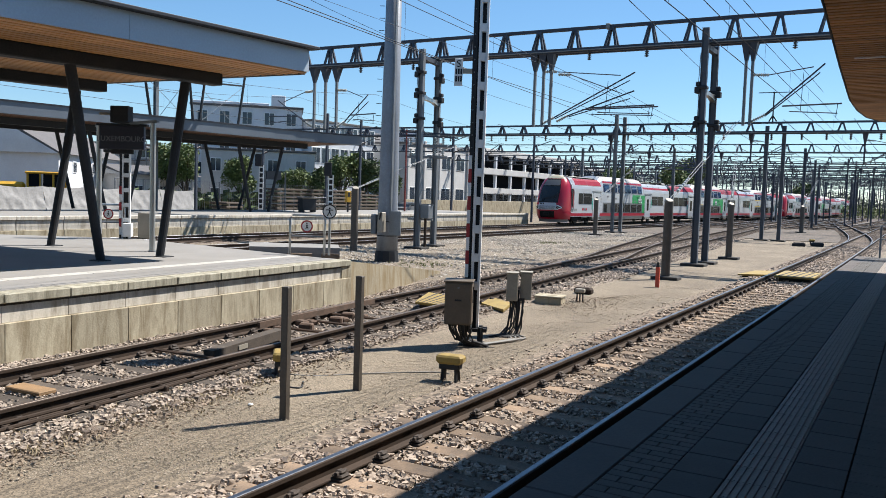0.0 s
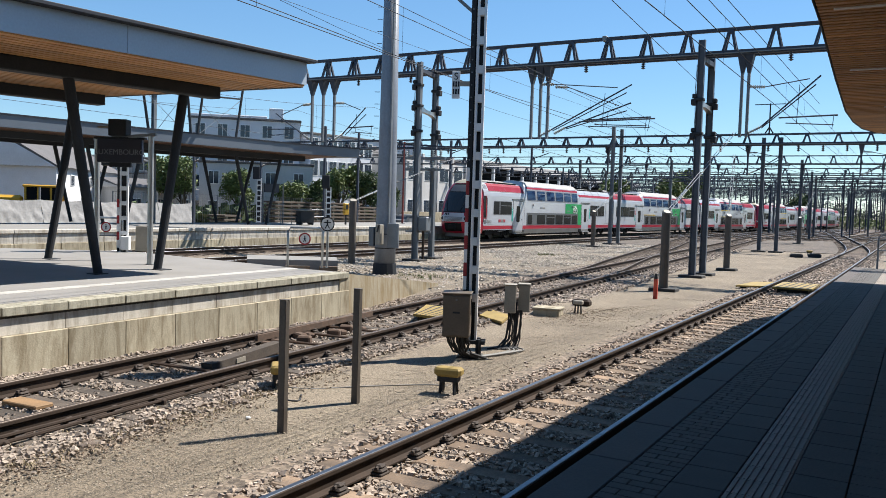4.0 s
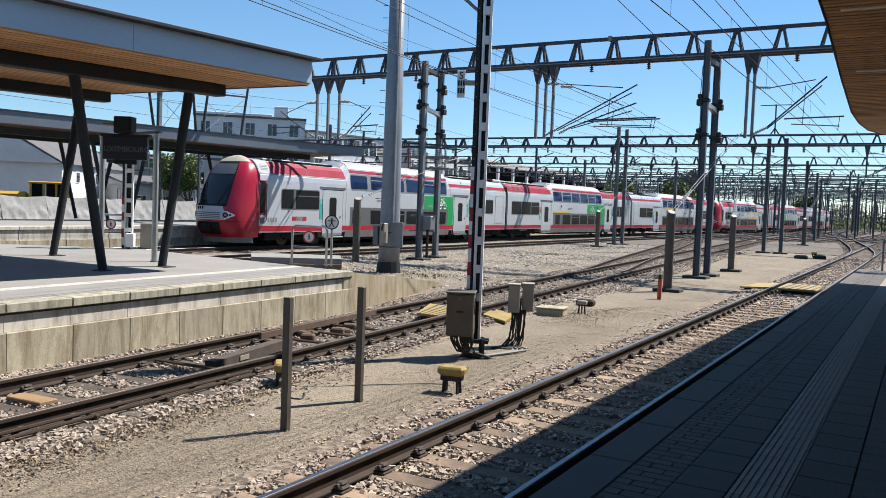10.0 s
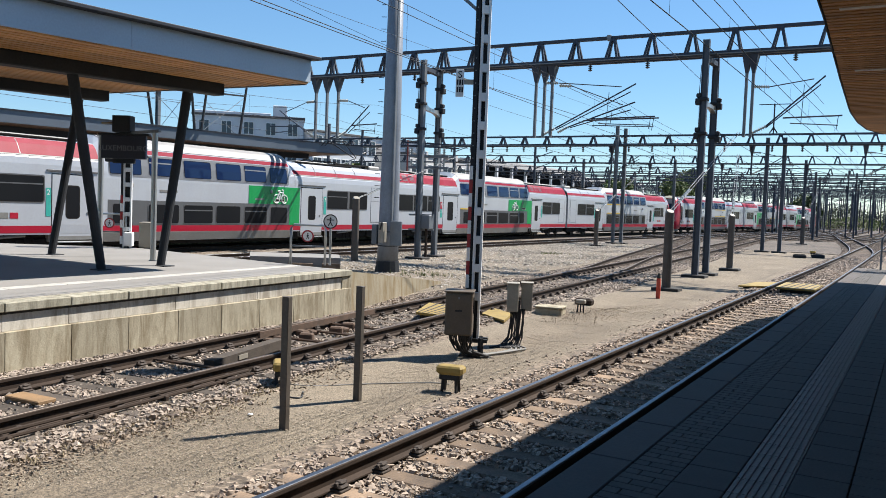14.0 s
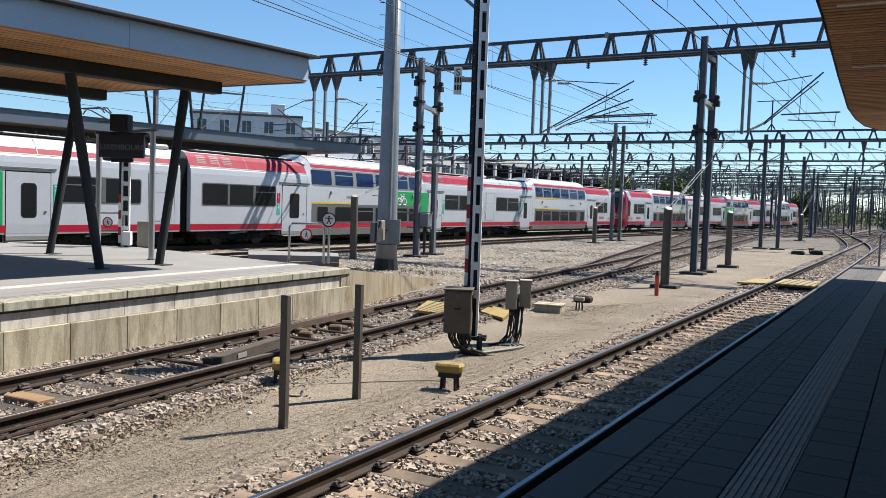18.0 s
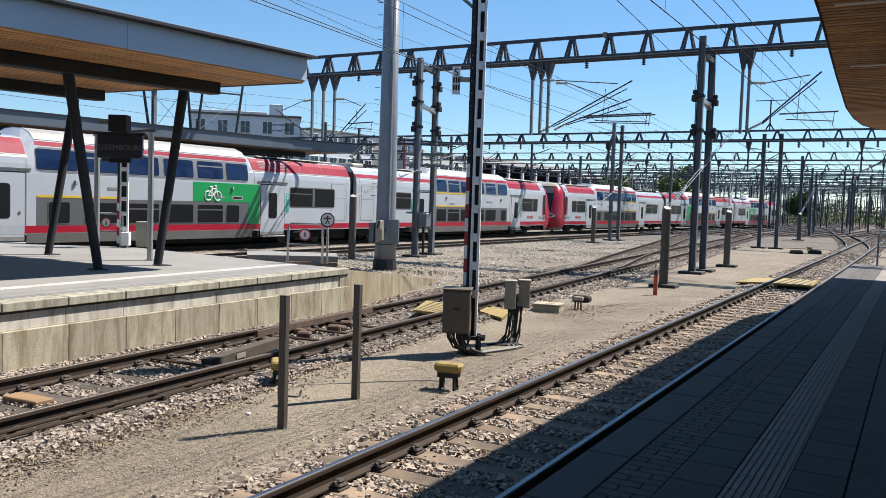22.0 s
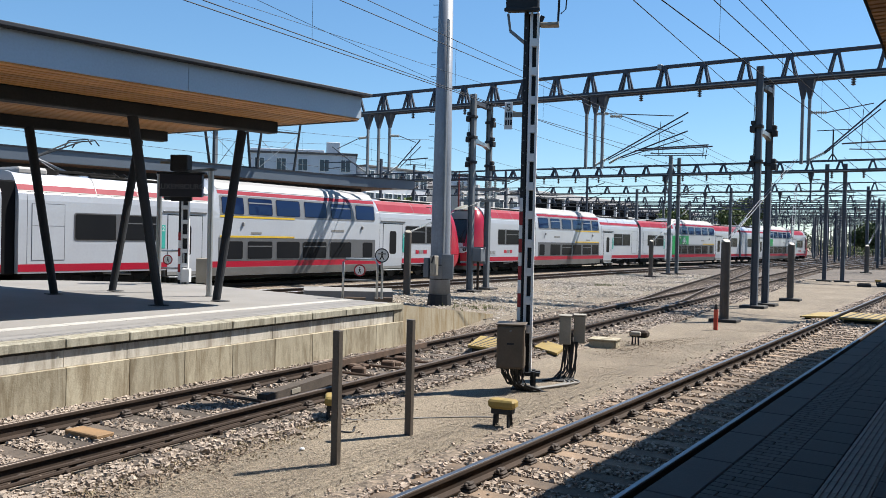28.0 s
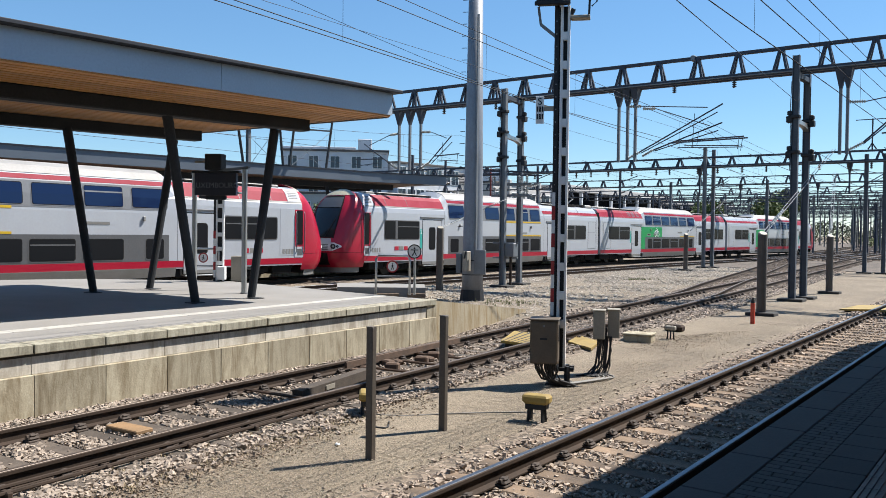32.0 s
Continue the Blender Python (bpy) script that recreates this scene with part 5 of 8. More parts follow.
def signal_mast():
    """The tall two-rail signal mast with its cabinet, number plate and head."""
    th = thing("signal_mast", "tall black-and-white railway signal mast with a red-striped edge", "signal", pose(-6.27, 11.85, GZ, rz=24))
    H = 6.05
    part("upright", Shape().box(-0.135, -0.06, -0.05, 0.05, 0.25, H, 0.004), M_DSTEEL, th, "black steel channel upright")
    part("upright", Shape().box(0.07, 0.11, -0.05, 0.05, 0.25, H, 0.004), M_WHITE, th, "white steel upright")
    part("back_plate", Shape().box(-0.06, 0.07, 0.02, 0.035, 0.25, H), M_DSTEEL, th, "black backing strip")
    part("white_strip", Shape().box(-0.04, 0.005, -0.058, 0.02, 0.25, H, 0.003), M_WHITE, th, "white painted strip")
    z = 0.9
    while z < H - 0.2:
        part("rung_plate", Shape().box(-0.04, 0.075, -0.062, 0.03, z, z + 0.13, 0.003), M_WHITE, th, "white rung plate")
        z += 0.46
    z, i = 1.1, 0
    while z < 2.9:
        part("stripe", Shape().box(-0.14, -0.085, -0.058, -0.03, z, z + 0.215, 0.002), M_RED if i % 2 else M_WHITE, th, "red and white warning band")
        z, i = z + 0.22, i + 1
    for k in range(14):
        part("bolt", Shape().tube((-0.10, -0.05, 3.2 + k * 0.2), (-0.10, -0.06, 3.2 + k * 0.2), 0.012, n=6), M_GALV, th)
    pl = part("number_plate_holder", Shape().box(-0.42, -0.29, -0.03, -0.02, 4.18, 4.62, 0.004), M_WHITE, th, "white signal plate with dark marks")
    part("letter", lettering("S", 0.16, M_DSTEEL), None, pl, m=pose(-0.355, -0.034, 4.53, 90))
    for zz in (4.37, 4.25):
        for k in range(3):
            part("mark", Shape().box(-0.405 + k * 0.04, -0.378 + k * 0.04, -0.036, -0.03, zz, zz + 0.085), M_DSTEEL, pl)
    part("plate_arm", Shape().box(-0.29, -0.06, -0.03, 0.0, 4.38, 4.46, 0.004), M_BOXGR, th)
    hd = part("signal_head", Shape().box(-0.42, 0.10, -0.20, 0.06, H + 0.02, H + 0.9, 0.02), M_DSTEEL, th, "black signal head")
    part("hood", Shape().box(-0.44, 0.12, -0.26, -0.2, H - 0.03, H + 0.03, 0.01), M_DSTEEL, hd)
    part("bracket", Shape().bar((-0.40, 0, H), (-0.36, 0, H - 0.28), 0.03, 0.04).bar((-0.36, 0, H - 0.28), (-0.12, 0, H - 0.48), 0.03, 0.05), M_GALV, th, "pale angled bracket")
    part("bracket", Shape().bar((-0.05, 0, H - 0.5), (0.16, 0, H - 0.05), 0.03, 0.07), M_DSTEEL, th)
    part("step", Shape().box(0.12, 0.42, -0.1, 0.1, H - 0.22, H - 0.17, 0.01), M_BOXGR, th, "grey step plate")
    part("handrail", Shape().path([(0.40, 0, H - 0.2), (0.42, 0, H + 0.5)], 0.02).path([(0.55, 0, H + 0.5), (0.52, 0, H + 0.05), (0.44, 0, H - 0.02)], 0.012), M_DSTEEL, th)
    part("plinth", Shape().box(-0.2, 0.22, -0.2, 0.2, -0.15, 0.03, 0.02), M_JOINT, th)
    part("base_frame", Shape().bar((-0.2, -0.1, 0.25), (0.25, -0.1, 0.25), 0.06, 0.06).bar((-0.2, 0.1, 0.25), (0.25, 0.1, 0.25), 0.06, 0.06).bar((-0.12, -0.1, 0), (-0.12, -0.1, 0.3), 0.06, 0.06).bar((0.15, -0.12, 0), (0.15, -0.12, 0.3), 0.06, 0.06).bar((0.13, 0.1, 0), (0.13, 0.1, 0.3), 0.06, 0.06), M_DSTEEL, th, "dark steel stand")
    c = part("cabinet", Shape().box(-0.41, 0.02, -0.50, -0.10, 0.38, 1.06, 0.015), M_BOXBR, th, "brown-grey steel cabinet")
    part("lid", Shape().box(-0.43, 0.04, -0.52, -0.08, 1.06, 1.085, 0.008), M_BOXBR, c)
    part("door", Shape().box(-0.39, 0.0, -0.512, -0.502, 0.41, 1.03, 0.004), M_BOXBR, c)
    part("latch", Shape().box(-0.21, -0.18, -0.522, -0.51, 0.96, 0.99, 0.002), M_GALV, c, "small pale latch")
    part("label", Shape().box(-0.25, -0.14, -0.517, -0.511, 0.76, 0.79), M_DSTEEL, c)
    part("handle", Shape().box(0.02, 0.035, -0.34, -0.31, 0.72, 0.98, 0.003), M_DSTEEL, c)
    rr = random.Random(12)
    for k in range(16):
        x = -0.36 + k * 0.023
        y = rr.uniform(-0.45, -0.18)
        part("cable", Shape().path([(x, y, 0.42), (x + rr.uniform(-0.03, 0.06), y + 0.02, 0.27), (x * 0.6 + rr.uniform(-0.08, 0.1), y * 0.8, 0.13), (rr.uniform(-0.12, 0.3), y * 0.6, 0.03), (rr.uniform(0.1, 0.4), y * 0.4, -0.02)], rr.uniform(0.012, 0.02)), M_CABLE, th, "black cable")
    return th


signal_mast()


def twin_boxes():
    th = thing("junction_boxes", "pair of grey-beige junction boxes with a skirt of cables", "junction box", pose(-6.12, 13.2, GZ, rz=24))
    for x0, x1, y in ((-0.17, 0.03, -0.12), (0.07, 0.27, 0.10)):
        b = part("box", Shape().box(x0, x1, y - 0.12, y + 0.12, 0.62, 1.10, 0.012), M_BOXGR, th)
        part("lid", Shape().box(x0 - 0.012, x1 + 0.012, y - 0.135, y + 0.135, 1.10, 1.12, 0.006), M_BOXGR, b)
    part("stand", Shape().box(0.0, 0.06, -0.03, 0.03, -0.02, 0.8, 0.005), M_DSTEEL, th)
    rr = random.Random(21)
    for k in range(13):
        x = -0.10 + k * 0.02
        e = rr.uniform(0.05, 0.45)
        part("cable", Shape().path([(x, -0.10, 0.66), (x + rr.uniform(-0.03, 0.04), -0.14, 0.42), (x - 0.2 * e, -0.17, 0.16), (x - 0.5 * e, -0.25 - 0.1 * e, 0.04), (x - e, -0.35 - 0.2 * e, 0.012)], rr.uniform(0.012, 0.018)), M_CABLE, th, "black cable")


twin_boxes()
for k in range(4):
    cable("grey cable looping from mast to junction boxes", [(-6.15 + 0.03 * k, 11.8, GZ + 0.02), (-5.95 + 0.05 * k, 12.2 + 0.1 * k, GZ + 0.03), (-5.95 + 0.05 * k, 12.7 + 0.08 * k, GZ + 0.02), (-6.2, 13.0, GZ + 0.02 + 0.01 * k)], 0.014, M_CABLEG)
th = thing("cable_trough", "low weathered concrete cable chamber", "cable chamber", pose(-7.35, 17.8, GZ, rz=10))
part("chamber", Shape().box(-0.34, 0.28, -0.25, 0.25, -0.1, 0.14, 0.02), M_CONC, th)
part("lid", Shape().box(-0.36, 0.30, -0.27, 0.27, 0.14, 0.18, 0.01), M_CONC, th, "pale lid")
th = thing("track_stake", "small pale stake with hanging wires beside the track", "stake", pose(-6.95, 18.6, GZ))
part("head", Shape().box(-0.12, 0.12, -0.06, 0.06, 0.2, 0.3, 0.02), M_BOXGR, th)
for x in (-0.08, 0.0, 0.08):
    part("leg", Shape().tube((x, 0, -0.02), (x * 0.8, 0, 0.22), 0.02, n=6), M_DSTEEL, th)
th = thing("ballast_debris", "rust-brown lump of old fastenings on the ballast", "scrap", pose(-7.35, 20.0, GZ + 0.02))
part("lump", Shape().box(-0.25, 0.2, -0.15, 0.15, -0.02, 0.16, 0.05), M_RAIL, th)


def crossing_board(poly, label, stripes, top=-0.004):
    """A yellow walk board between or beside the rails with dark diagonal stripes."""
    th = thing("crossing_board", label, "crossing board", group="yellow crossing boards")
    xs, ys = [p[0] for p in poly], [p[1] for p in poly]
    part("board", fix(Shape().slab(poly, top - 0.05, top).mesh("board", M_YELLOW)), None, th, "worn yellow board")
    mid = sum((Vector(p) for p in poly), Vector((0, 0))) / len(poly)
    part("bearer", fix(Shape().slab([tuple(mid + (Vector(p) - mid) * 0.8) for p in poly], -0.24, top - 0.05).mesh("bearer", M_JOINT)), None, th, "dark bearer under the board")
    a, b = Vector(poly[0]), Vector(poly[1])
    c, d = Vector(poly[3]), Vector(poly[2])
    if stripes:
        for k in range(5):
            t0, t1 = 0.08 + k * 0.19, 0.08 + k * 0.19 + 0.06
            q = [a + (b - a) * t0, a + (b - a) * t1, c + (d - c) * min(1, t1 + 0.14), c + (d - c) * min(1, t0 + 0.14)]
            part("stripe", Shape().add([(p.x, p.y, top + 0.004) for p in q], [(0, 1, 2, 3)]), M_JOINT, th, "dark diagonal stripe")
    return th


crossing_board([(-3.95, 27.8), (-2.80, 27.8), (-2.80, 30.3), (-3.95, 30.3)], "yellow striped walk board between the near rails", True)
crossing_board([(-5.2, 28.6), (-4.3, 29.2), (-4.3, 31.4), (-5.0, 30.6)], "yellow walk board beside the near track", False, -0.1)
crossing_board([(-8.91, 14.32), (-8.34, 14.27), (-8.5, 15.7), (-9.55, 15.9)], "yellow striped walk board between the turnout rails", True)
crossing_board([(-8.25, 16.0), (-7.39, 15.35), (-7.74, 16.48), (-8.54, 17.08)], "yellow walk board beside the turnout", False, -0.13)
th = thing("sleeper_plank", "orange-brown new timber lying between the rails", "timber", pose(-8.6, 5.65, -0.17, rz=4))
part("plank", Shape().box(-0.28, 0.28, -0.12, 0.12, 0, 0.05, 0.01), mat("new_timber", (0.27, 0.16, 0.075), (0.17, 0.105, 0.052), 0.8, scale=5, fine=60, bump=0.3), th)
th = thing("point_cover", "long dark brown box cover lying between the point rails", "point cover")
part("cover", Shape().bar((-8.45, 8.2, -0.13), (-8.66, 9.9, -0.06), 0.18, 0.15), M_WOODD, th, "dark brown cover")
part("plate", Shape().bar((-8.42, 8.75, -0.10), (-8.44, 8.95, -0.09), 0.012, 0.07), M_BOXGR, th, "small pale plate")


def point_gear():
    """Rust-brown rods, clamps and stretcher bars between the rails of the turnout."""
    th = thing("point_gear", "rust-brown point rods and clamps between the rails", "point gear")
    r = random.Random(4)
    for k in range(9):
        y = 10.3 + k * 0.3
        x = t2x(y) - 0.35 + r.uniform(-0.2, 0.25)
        part("clamp", Shape().box(-0.12, 0.12, -0.08, 0.08, 0, r.uniform(0.08, 0.16), 0.025), M_RUST, th, m=pose(x, y, -0.19, rz=r.uniform(-40, 40)))
    for y in (10.6, 11.5, 12.4, 8.0):
        part("stretcher_bar", Shape().tube((t2x(y) - 0.72, y, -0.12), (t2x(y) + 0.72, y + 0.1, -0.12), 0.025, n=6), M_RUST, th)
    part("point_blade", Shape().bar((t2x(10.2) - 0.62, 10.2, -0.05), (t2x(14.0) - 0.68, 14.0, -0.04), 0.05, 0.10), M_RUST, th, "rusty switch blade")
    for dx, z in ((0.90, -0.10), (0.99, -0.13)):
        part("rod", Shape().tube((t2x(3.0) + dx, 3.0, z), (t2x(8.2) + dx, 8.2, z), 0.02, n=6), M_RAIL, th, "dark point rod beside the rail")
    for y in (3.6, 4.6, 5.6, 6.6, 7.6):
        part("rod_chair", Shape().box(-0.09, 0.09, -0.03, 0.03, 0, 0.085, 0.012), M_RAIL, th, m=pose(t2x(y) + 0.95, y, -0.2))
    for y, dx in ((6.3, 1.25), (7.3, 1.35), (5.2, 1.3), (4.5, 1.2)):
        part("flat_timber", Shape().box(-0.28, 0.28, -0.11, 0.11, -0.02, 0.015, 0.008), M_WOODI, th, m=pose(t2x(y) + dx, y, -0.195, rz=r.uniform(-15, 10)))


point_gear()
th = thing("pale_stone", "single white stone on the gravel path", "stone", pose(-6.38, 6.83, GZ))
part("stone", Shape().box(-0.03, 0.03, -0.022, 0.022, 0, 0.025, 0.01), M_WHITE, th)


def stay_post(x, y, h, label, r=0.13, wires=None, footing=True):
    """A dark round anchor post on a wide base, with pale stay wires."""
    th = thing("anchor_post", label, "anchor post", pose(x, y, GZ), group="anchor posts")
    part("post", Shape().tube((0, 0, 0), (0, 0, h), r, n=16), M_BRONZE, th, "dark brown round post")
    part("cap", Shape().tube((0, 0, h), (0.02, -0.02, h + 0.05), r * 1.04, r * 0.8, 16), M_BOXGR, th, "pale slanted cap")
    if footing:
        part("base", Shape().box(-0.40, 0.44, -0.28, 0.28, -0.1, 0.10, 0.02), M_JOINT, th, "dark base block")
    if wires:
        w = Shape()
        for dx in (-0.05, 0.05):
            w.path([(dx, 0, h), (wires[0] + dx, wires[1], wires[2])], 0.012, 5)
        part("stay_wire", w, M_GALV, th, "pale stay wires")
        insulator(th, (wires[0] * 0.1, wires[1] * 0.1, h + (wires[2] - h) * 0.1), (wires[0] * 0.25, wires[1] * 0.25, h + (wires[2] - h) * 0.25), 0.05)


stay_post(-6.88, 25.9, 2.45, "dark round anchor post on a steel base in the gravel", 0.14, (0.6, 7.0, 5.6))
stay_post(-7.3, 37.8, 2.40, "dark round anchor post beyond the gantry column", 0.14, (-1.2, 7.0, 5.6))
stay_post(-19.3, 54.0, 2.4, "dark anchor post near the second gantry", 0.15, (0.8, 6.0, 5.0))
stay_post(-20.1, 27.4, 2.55, "dark anchor post with white insulators behind the ramp", 0.15, (1.5, 5.4, 4.6), False)
stay_post(-9.4, 80.8, 2.4, "distant dark anchor post", 0.18, (0.5, 6, 5))
th = thing("red_marker_post", "short red marker post in the gravel", "post", pose(-6.38, 23.2, GZ))
part("post", Shape().box(-0.055, 0.055, -0.04, 0.04, 0, 0.58, 0.012), mat("red_orange_marker", (0.55, 0.07, 0.03), (0.42, 0.05, 0.03), 0.6), th)
part("top", Shape().tube((0, 0, 0.58), (0, 0, 0.72), 0.06, 0.03, 8), M_JOINT, th, "dark top")


def big_pole():
    th = thing("catenary_mast", "thick blue-grey conical steel mast with climbing pegs", "mast", pose(-16.34, 24.25, GZ))
    n = 16
    rings = [[(r * math.cos(2 * math.pi * k / n), r * math.sin(2 * math.pi * k / n), z) for k in range(n)] for z, r in ((0.35, 0.385), (1.4, 0.36), (5, 0.32), (12.5, 0.24))]
    part("shaft", fix(Shape().loft(rings).mesh("shaft", M_POLE, True)), None, th, "blue-grey painted tapered shaft")
    # Pale strip paints the bright sunlit edge onto the shaft.
    part("sunlit_strip", Shape().box(0.25, 0.30, -0.27, -0.16, 1.6, 10.0), M_GALV, th, "pale strip standing in for the sunlit edge")
    for z in (0.9, 1.4):
        part("band", Shape().tube((0, 0, z), (0, 0, z + 0.03), 0.385, n=16), M_DSTEEL, th)
    part("footing", Shape().tube((0, 0, -0.2), (0, 0, 0.38), 0.46, 0.41, 12), M_DSTEEL, th, "dark bolted footing")
    for k in range(24):
        z = 2.6 + k * 0.42
        r = 0.39 - 0.0117 * z + 0.02
        part("climbing_peg", Shape().tube((-r * 0.8, -r * 0.55, z), (-r * 0.8 - 0.16, -r * 0.55 - 0.08, z), 0.012, n=5), M_DSTEEL, th)
    part("box", Shape().box(-0.56, -0.34, -0.25, 0.10, 0.95, 1.65, 0.02), M_BPOLE, th, "grey box")
    c = part("switch_box", Shape().box(0.02, 0.22, -0.68, -0.42, 1.05, 1.75, 0.02), M_BOXGR, th, "beige switch box")
    part("switch_handle", Shape().tube((0.15, -0.75, 1.5), (0.25, -0.78, 1.75), 0.03, n=6), M_DSTEEL, c)
    part("cabinet", Shape().box(0.34, 0.80, -0.42, -0.34, 0.95, 1.80, 0.015), M_GALV, th, "grey steel cabinet")


big_pole()
th = thing("bracket_frame", "grey steel bracket with a box between two columns", "bracket", pose(-19.4, 31.8, GZ))
for z in (1.3, 1.95):
    part("rail", Shape().bar((-0.35, -0.9, z), (0.75, -0.6, z), 0.08, 0.08), M_GALV, th)
part("box", Shape().box(0.25, 0.7, -0.9, -0.5, 1.35, 1.95, 0.02), M_GALV, th)
part("leg", Shape().tube((0.45, -0.7, 0.0), (0.45, -0.7, 1.35), 0.06, n=8), M_RAIL, th)
for z in (5.0, 5.15):
    part("wheel_frame", Shape().bar((-0.9, -0.9, z), (1.0, 1.0, z), 0.12, 0.06), M_TRUSS, th)


# ---- island platform furniture ----
def station_sign():
    th = thing("station_sign", "dark blue station name sign hung between two steel posts", "sign", pose(0, 0, OZ))
    a, b = Vector((-16.42, 12.47, 0)), Vector((-14.72, 12.55, 0))
    for p in (a, b):
        part("post", Shape().tube((p.x, p.y, 0), (p.x, p.y, 2.82), 0.062, n=12), M_STAIN, th, "brushed steel post")
        part("foot", Shape().tube((p.x, p.y, -0.01), (p.x, p.y, 0.015), 0.09, n=12), M_GALV, th)
    part("top_bar", Shape().bar((a.x - 0.1, a.y, 2.78), (b.x + 0.15, b.y, 2.86), 0.07, 0.06), M_GALV, th)
    m = pose(-15.60, 12.45, 2.50, rz=27)
    s = part("panel", Shape().box(-0.52, 0.51, -0.05, 0.05, -0.26, 0.26, 0.012), M_SIGN, th, "dark navy panel", m)
    part("name", lettering("LUXEMBOURG", 0.172, mat("sign_letter_grey", (0.16, 0.17, 0.20), None, 0.5, bump=0)), None, s, "pale name lettering", pose(0, -0.056, -0.03, 90))
    part("bracket", Shape().box(-0.25, 0.25, -0.04, 0.04, -0.36, -0.26, 0.01), M_DSTEEL, s)
    part("top_strip", Shape().box(-0.58, 0.58, -0.07, 0.07, 0.26, 0.31, 0.008), M_DSTEEL, s)
    c = part("monitor_box", Shape().box(-0.23, 0.18, -0.14, 0.14, 0.33, 0.70, 0.015), M_DSTEEL, th, "black loudspeaker and monitor box", m)
    part("visor", Shape().box(-0.52, -0.23, -0.06, 0.04, 0.50, 0.55, 0.02), M_BOXGR, c, "pale horn")


station_sign()


def walking_symbol(x, y, z, r):
    """A striding pictogram within a circle of radius r."""
    sh = Shape().tube((x, y - 0.002, z + r * 0.78), (x, y + 0.002, z + r * 0.78), r * 0.20, n=12)
    for a, b, w in (((0, 0.5), (-0.02, -0.1), 0.34), ((-0.02, -0.1), (-0.36, -0.9), 0.20), ((0.0, -0.1), (0.30, -0.45), 0.20), ((0.30, -0.45), (0.34, -0.92), 0.18), ((0, 0.48), (-0.36, 0.02), 0.14), ((0, 0.48), (0.36, 0.08), 0.14)):
        sh.bar((x + a[0] * r, y, z + a[1] * r), (x + b[0] * r, y, z + b[1] * r), w * r, 0.004, (0, 1, 0))
    return sh


def standing_symbol(x, y, z, r):
    """A pictogram with spread arms and legs within a circle of radius r."""
    sh = Shape().tube((x, y - 0.002, z + r * 0.72), (x, y + 0.002, z + r * 0.72), r * 0.22, n=12)
    for a, b, w in (((0, 0.45), (0, -0.2), 0.34), ((-0.85, 0.35), (0.85, 0.35), 0.22), ((0, -0.1), (-0.5, -1.0), 0.22), ((0, -0.1), (0.5, -1.0), 0.22)):
        sh.bar((x + a[0] * r, y, z + a[1] * r), (x + b[0] * r, y, z + b[1] * r), w * r, 0.004, (0, 1, 0))
    return sh


def barrier_sign(x, y, rz, w, post=True, mini=False):
    """A bent-tube barrier with a round no-walking sign, and a small sign post beside it."""
    th = thing("pedestrian_barrier", "grey tube barrier with a round red-ringed no-pedestrians sign", "barrier", pose(x, y, OZ, rz=rz), group="pedestrian barriers")
    part("frame", Shape().path([(-w, 0, 0), (-w, 0, 0.82), (-w + 0.06, 0, 0.90), (w - 0.06, 0, 0.90), (w, 0, 0.82), (w, 0, 0)], 0.028, 8), M_STAIN, th, smooth=True)
    part("lower_rail", Shape().tube((-w, 0, 0.42), (w, 0, 0.42), 0.02, n=8), M_GALV, th)
    d = part("disc", Shape().tube((0.0, -0.035, 0.65), (0.0, -0.045, 0.65), 0.135, n=24), M_WHITE, th, "white sign disc")
    ring = Shape()
    k = 24
    for i in range(k):
        a0, a1 = 2 * math.pi * i / k, 2 * math.pi * (i + 1) / k
        ring.add([(r * math.cos(a), yy, 0.65 + r * math.sin(a)) for a in (a0, a1) for r in (0.108, 0.14) for yy in (-0.052, -0.046)], [(0, 2, 6, 4), (1, 5, 7, 3), (2, 3, 7, 6), (0, 4, 5, 1)])
    part("ring", ring, M_RED, d, "red ring")
    part("pictogram", walking_symbol(0.0, -0.049, 0.65, 0.075), M_DSTEEL, d, "dark walking symbol")
    return th


barrier_sign(-12.06, 14.65, 25, 0.40)
th = thing("pedestrian_sign", "round white sign with dark symbol on a thin post", "sign", pose(-11.66, 14.95, OZ, rz=25))
part("post", Shape().tube((0, 0, 0), (0, 0, 0.95), 0.028, n=8), M_STAIN, th)
part("disc", Shape().tube((0, -0.03, 1.0), (0, -0.04, 1.0), 0.16, n=24), M_WHITE, th)
part("ring", Shape().loft([[(0.165 * math.cos(i * math.pi / 12), -0.045, 1.0 + 0.165 * math.sin(i * math.pi / 12)) for i in range(24)], [(0.14 * math.cos(i * math.pi / 12), -0.045, 1.0 + 0.14 * math.sin(i * math.pi / 12)) for i in range(24)]], caps=False), M_DSTEEL, th, "dark ring")
part("pictogram", standing_symbol(0.0, -0.044, 1.0, 0.1), M_DSTEEL, th, "dark standing symbol")
barrier_sign(-19.02, 14.76, 30, 0.43)


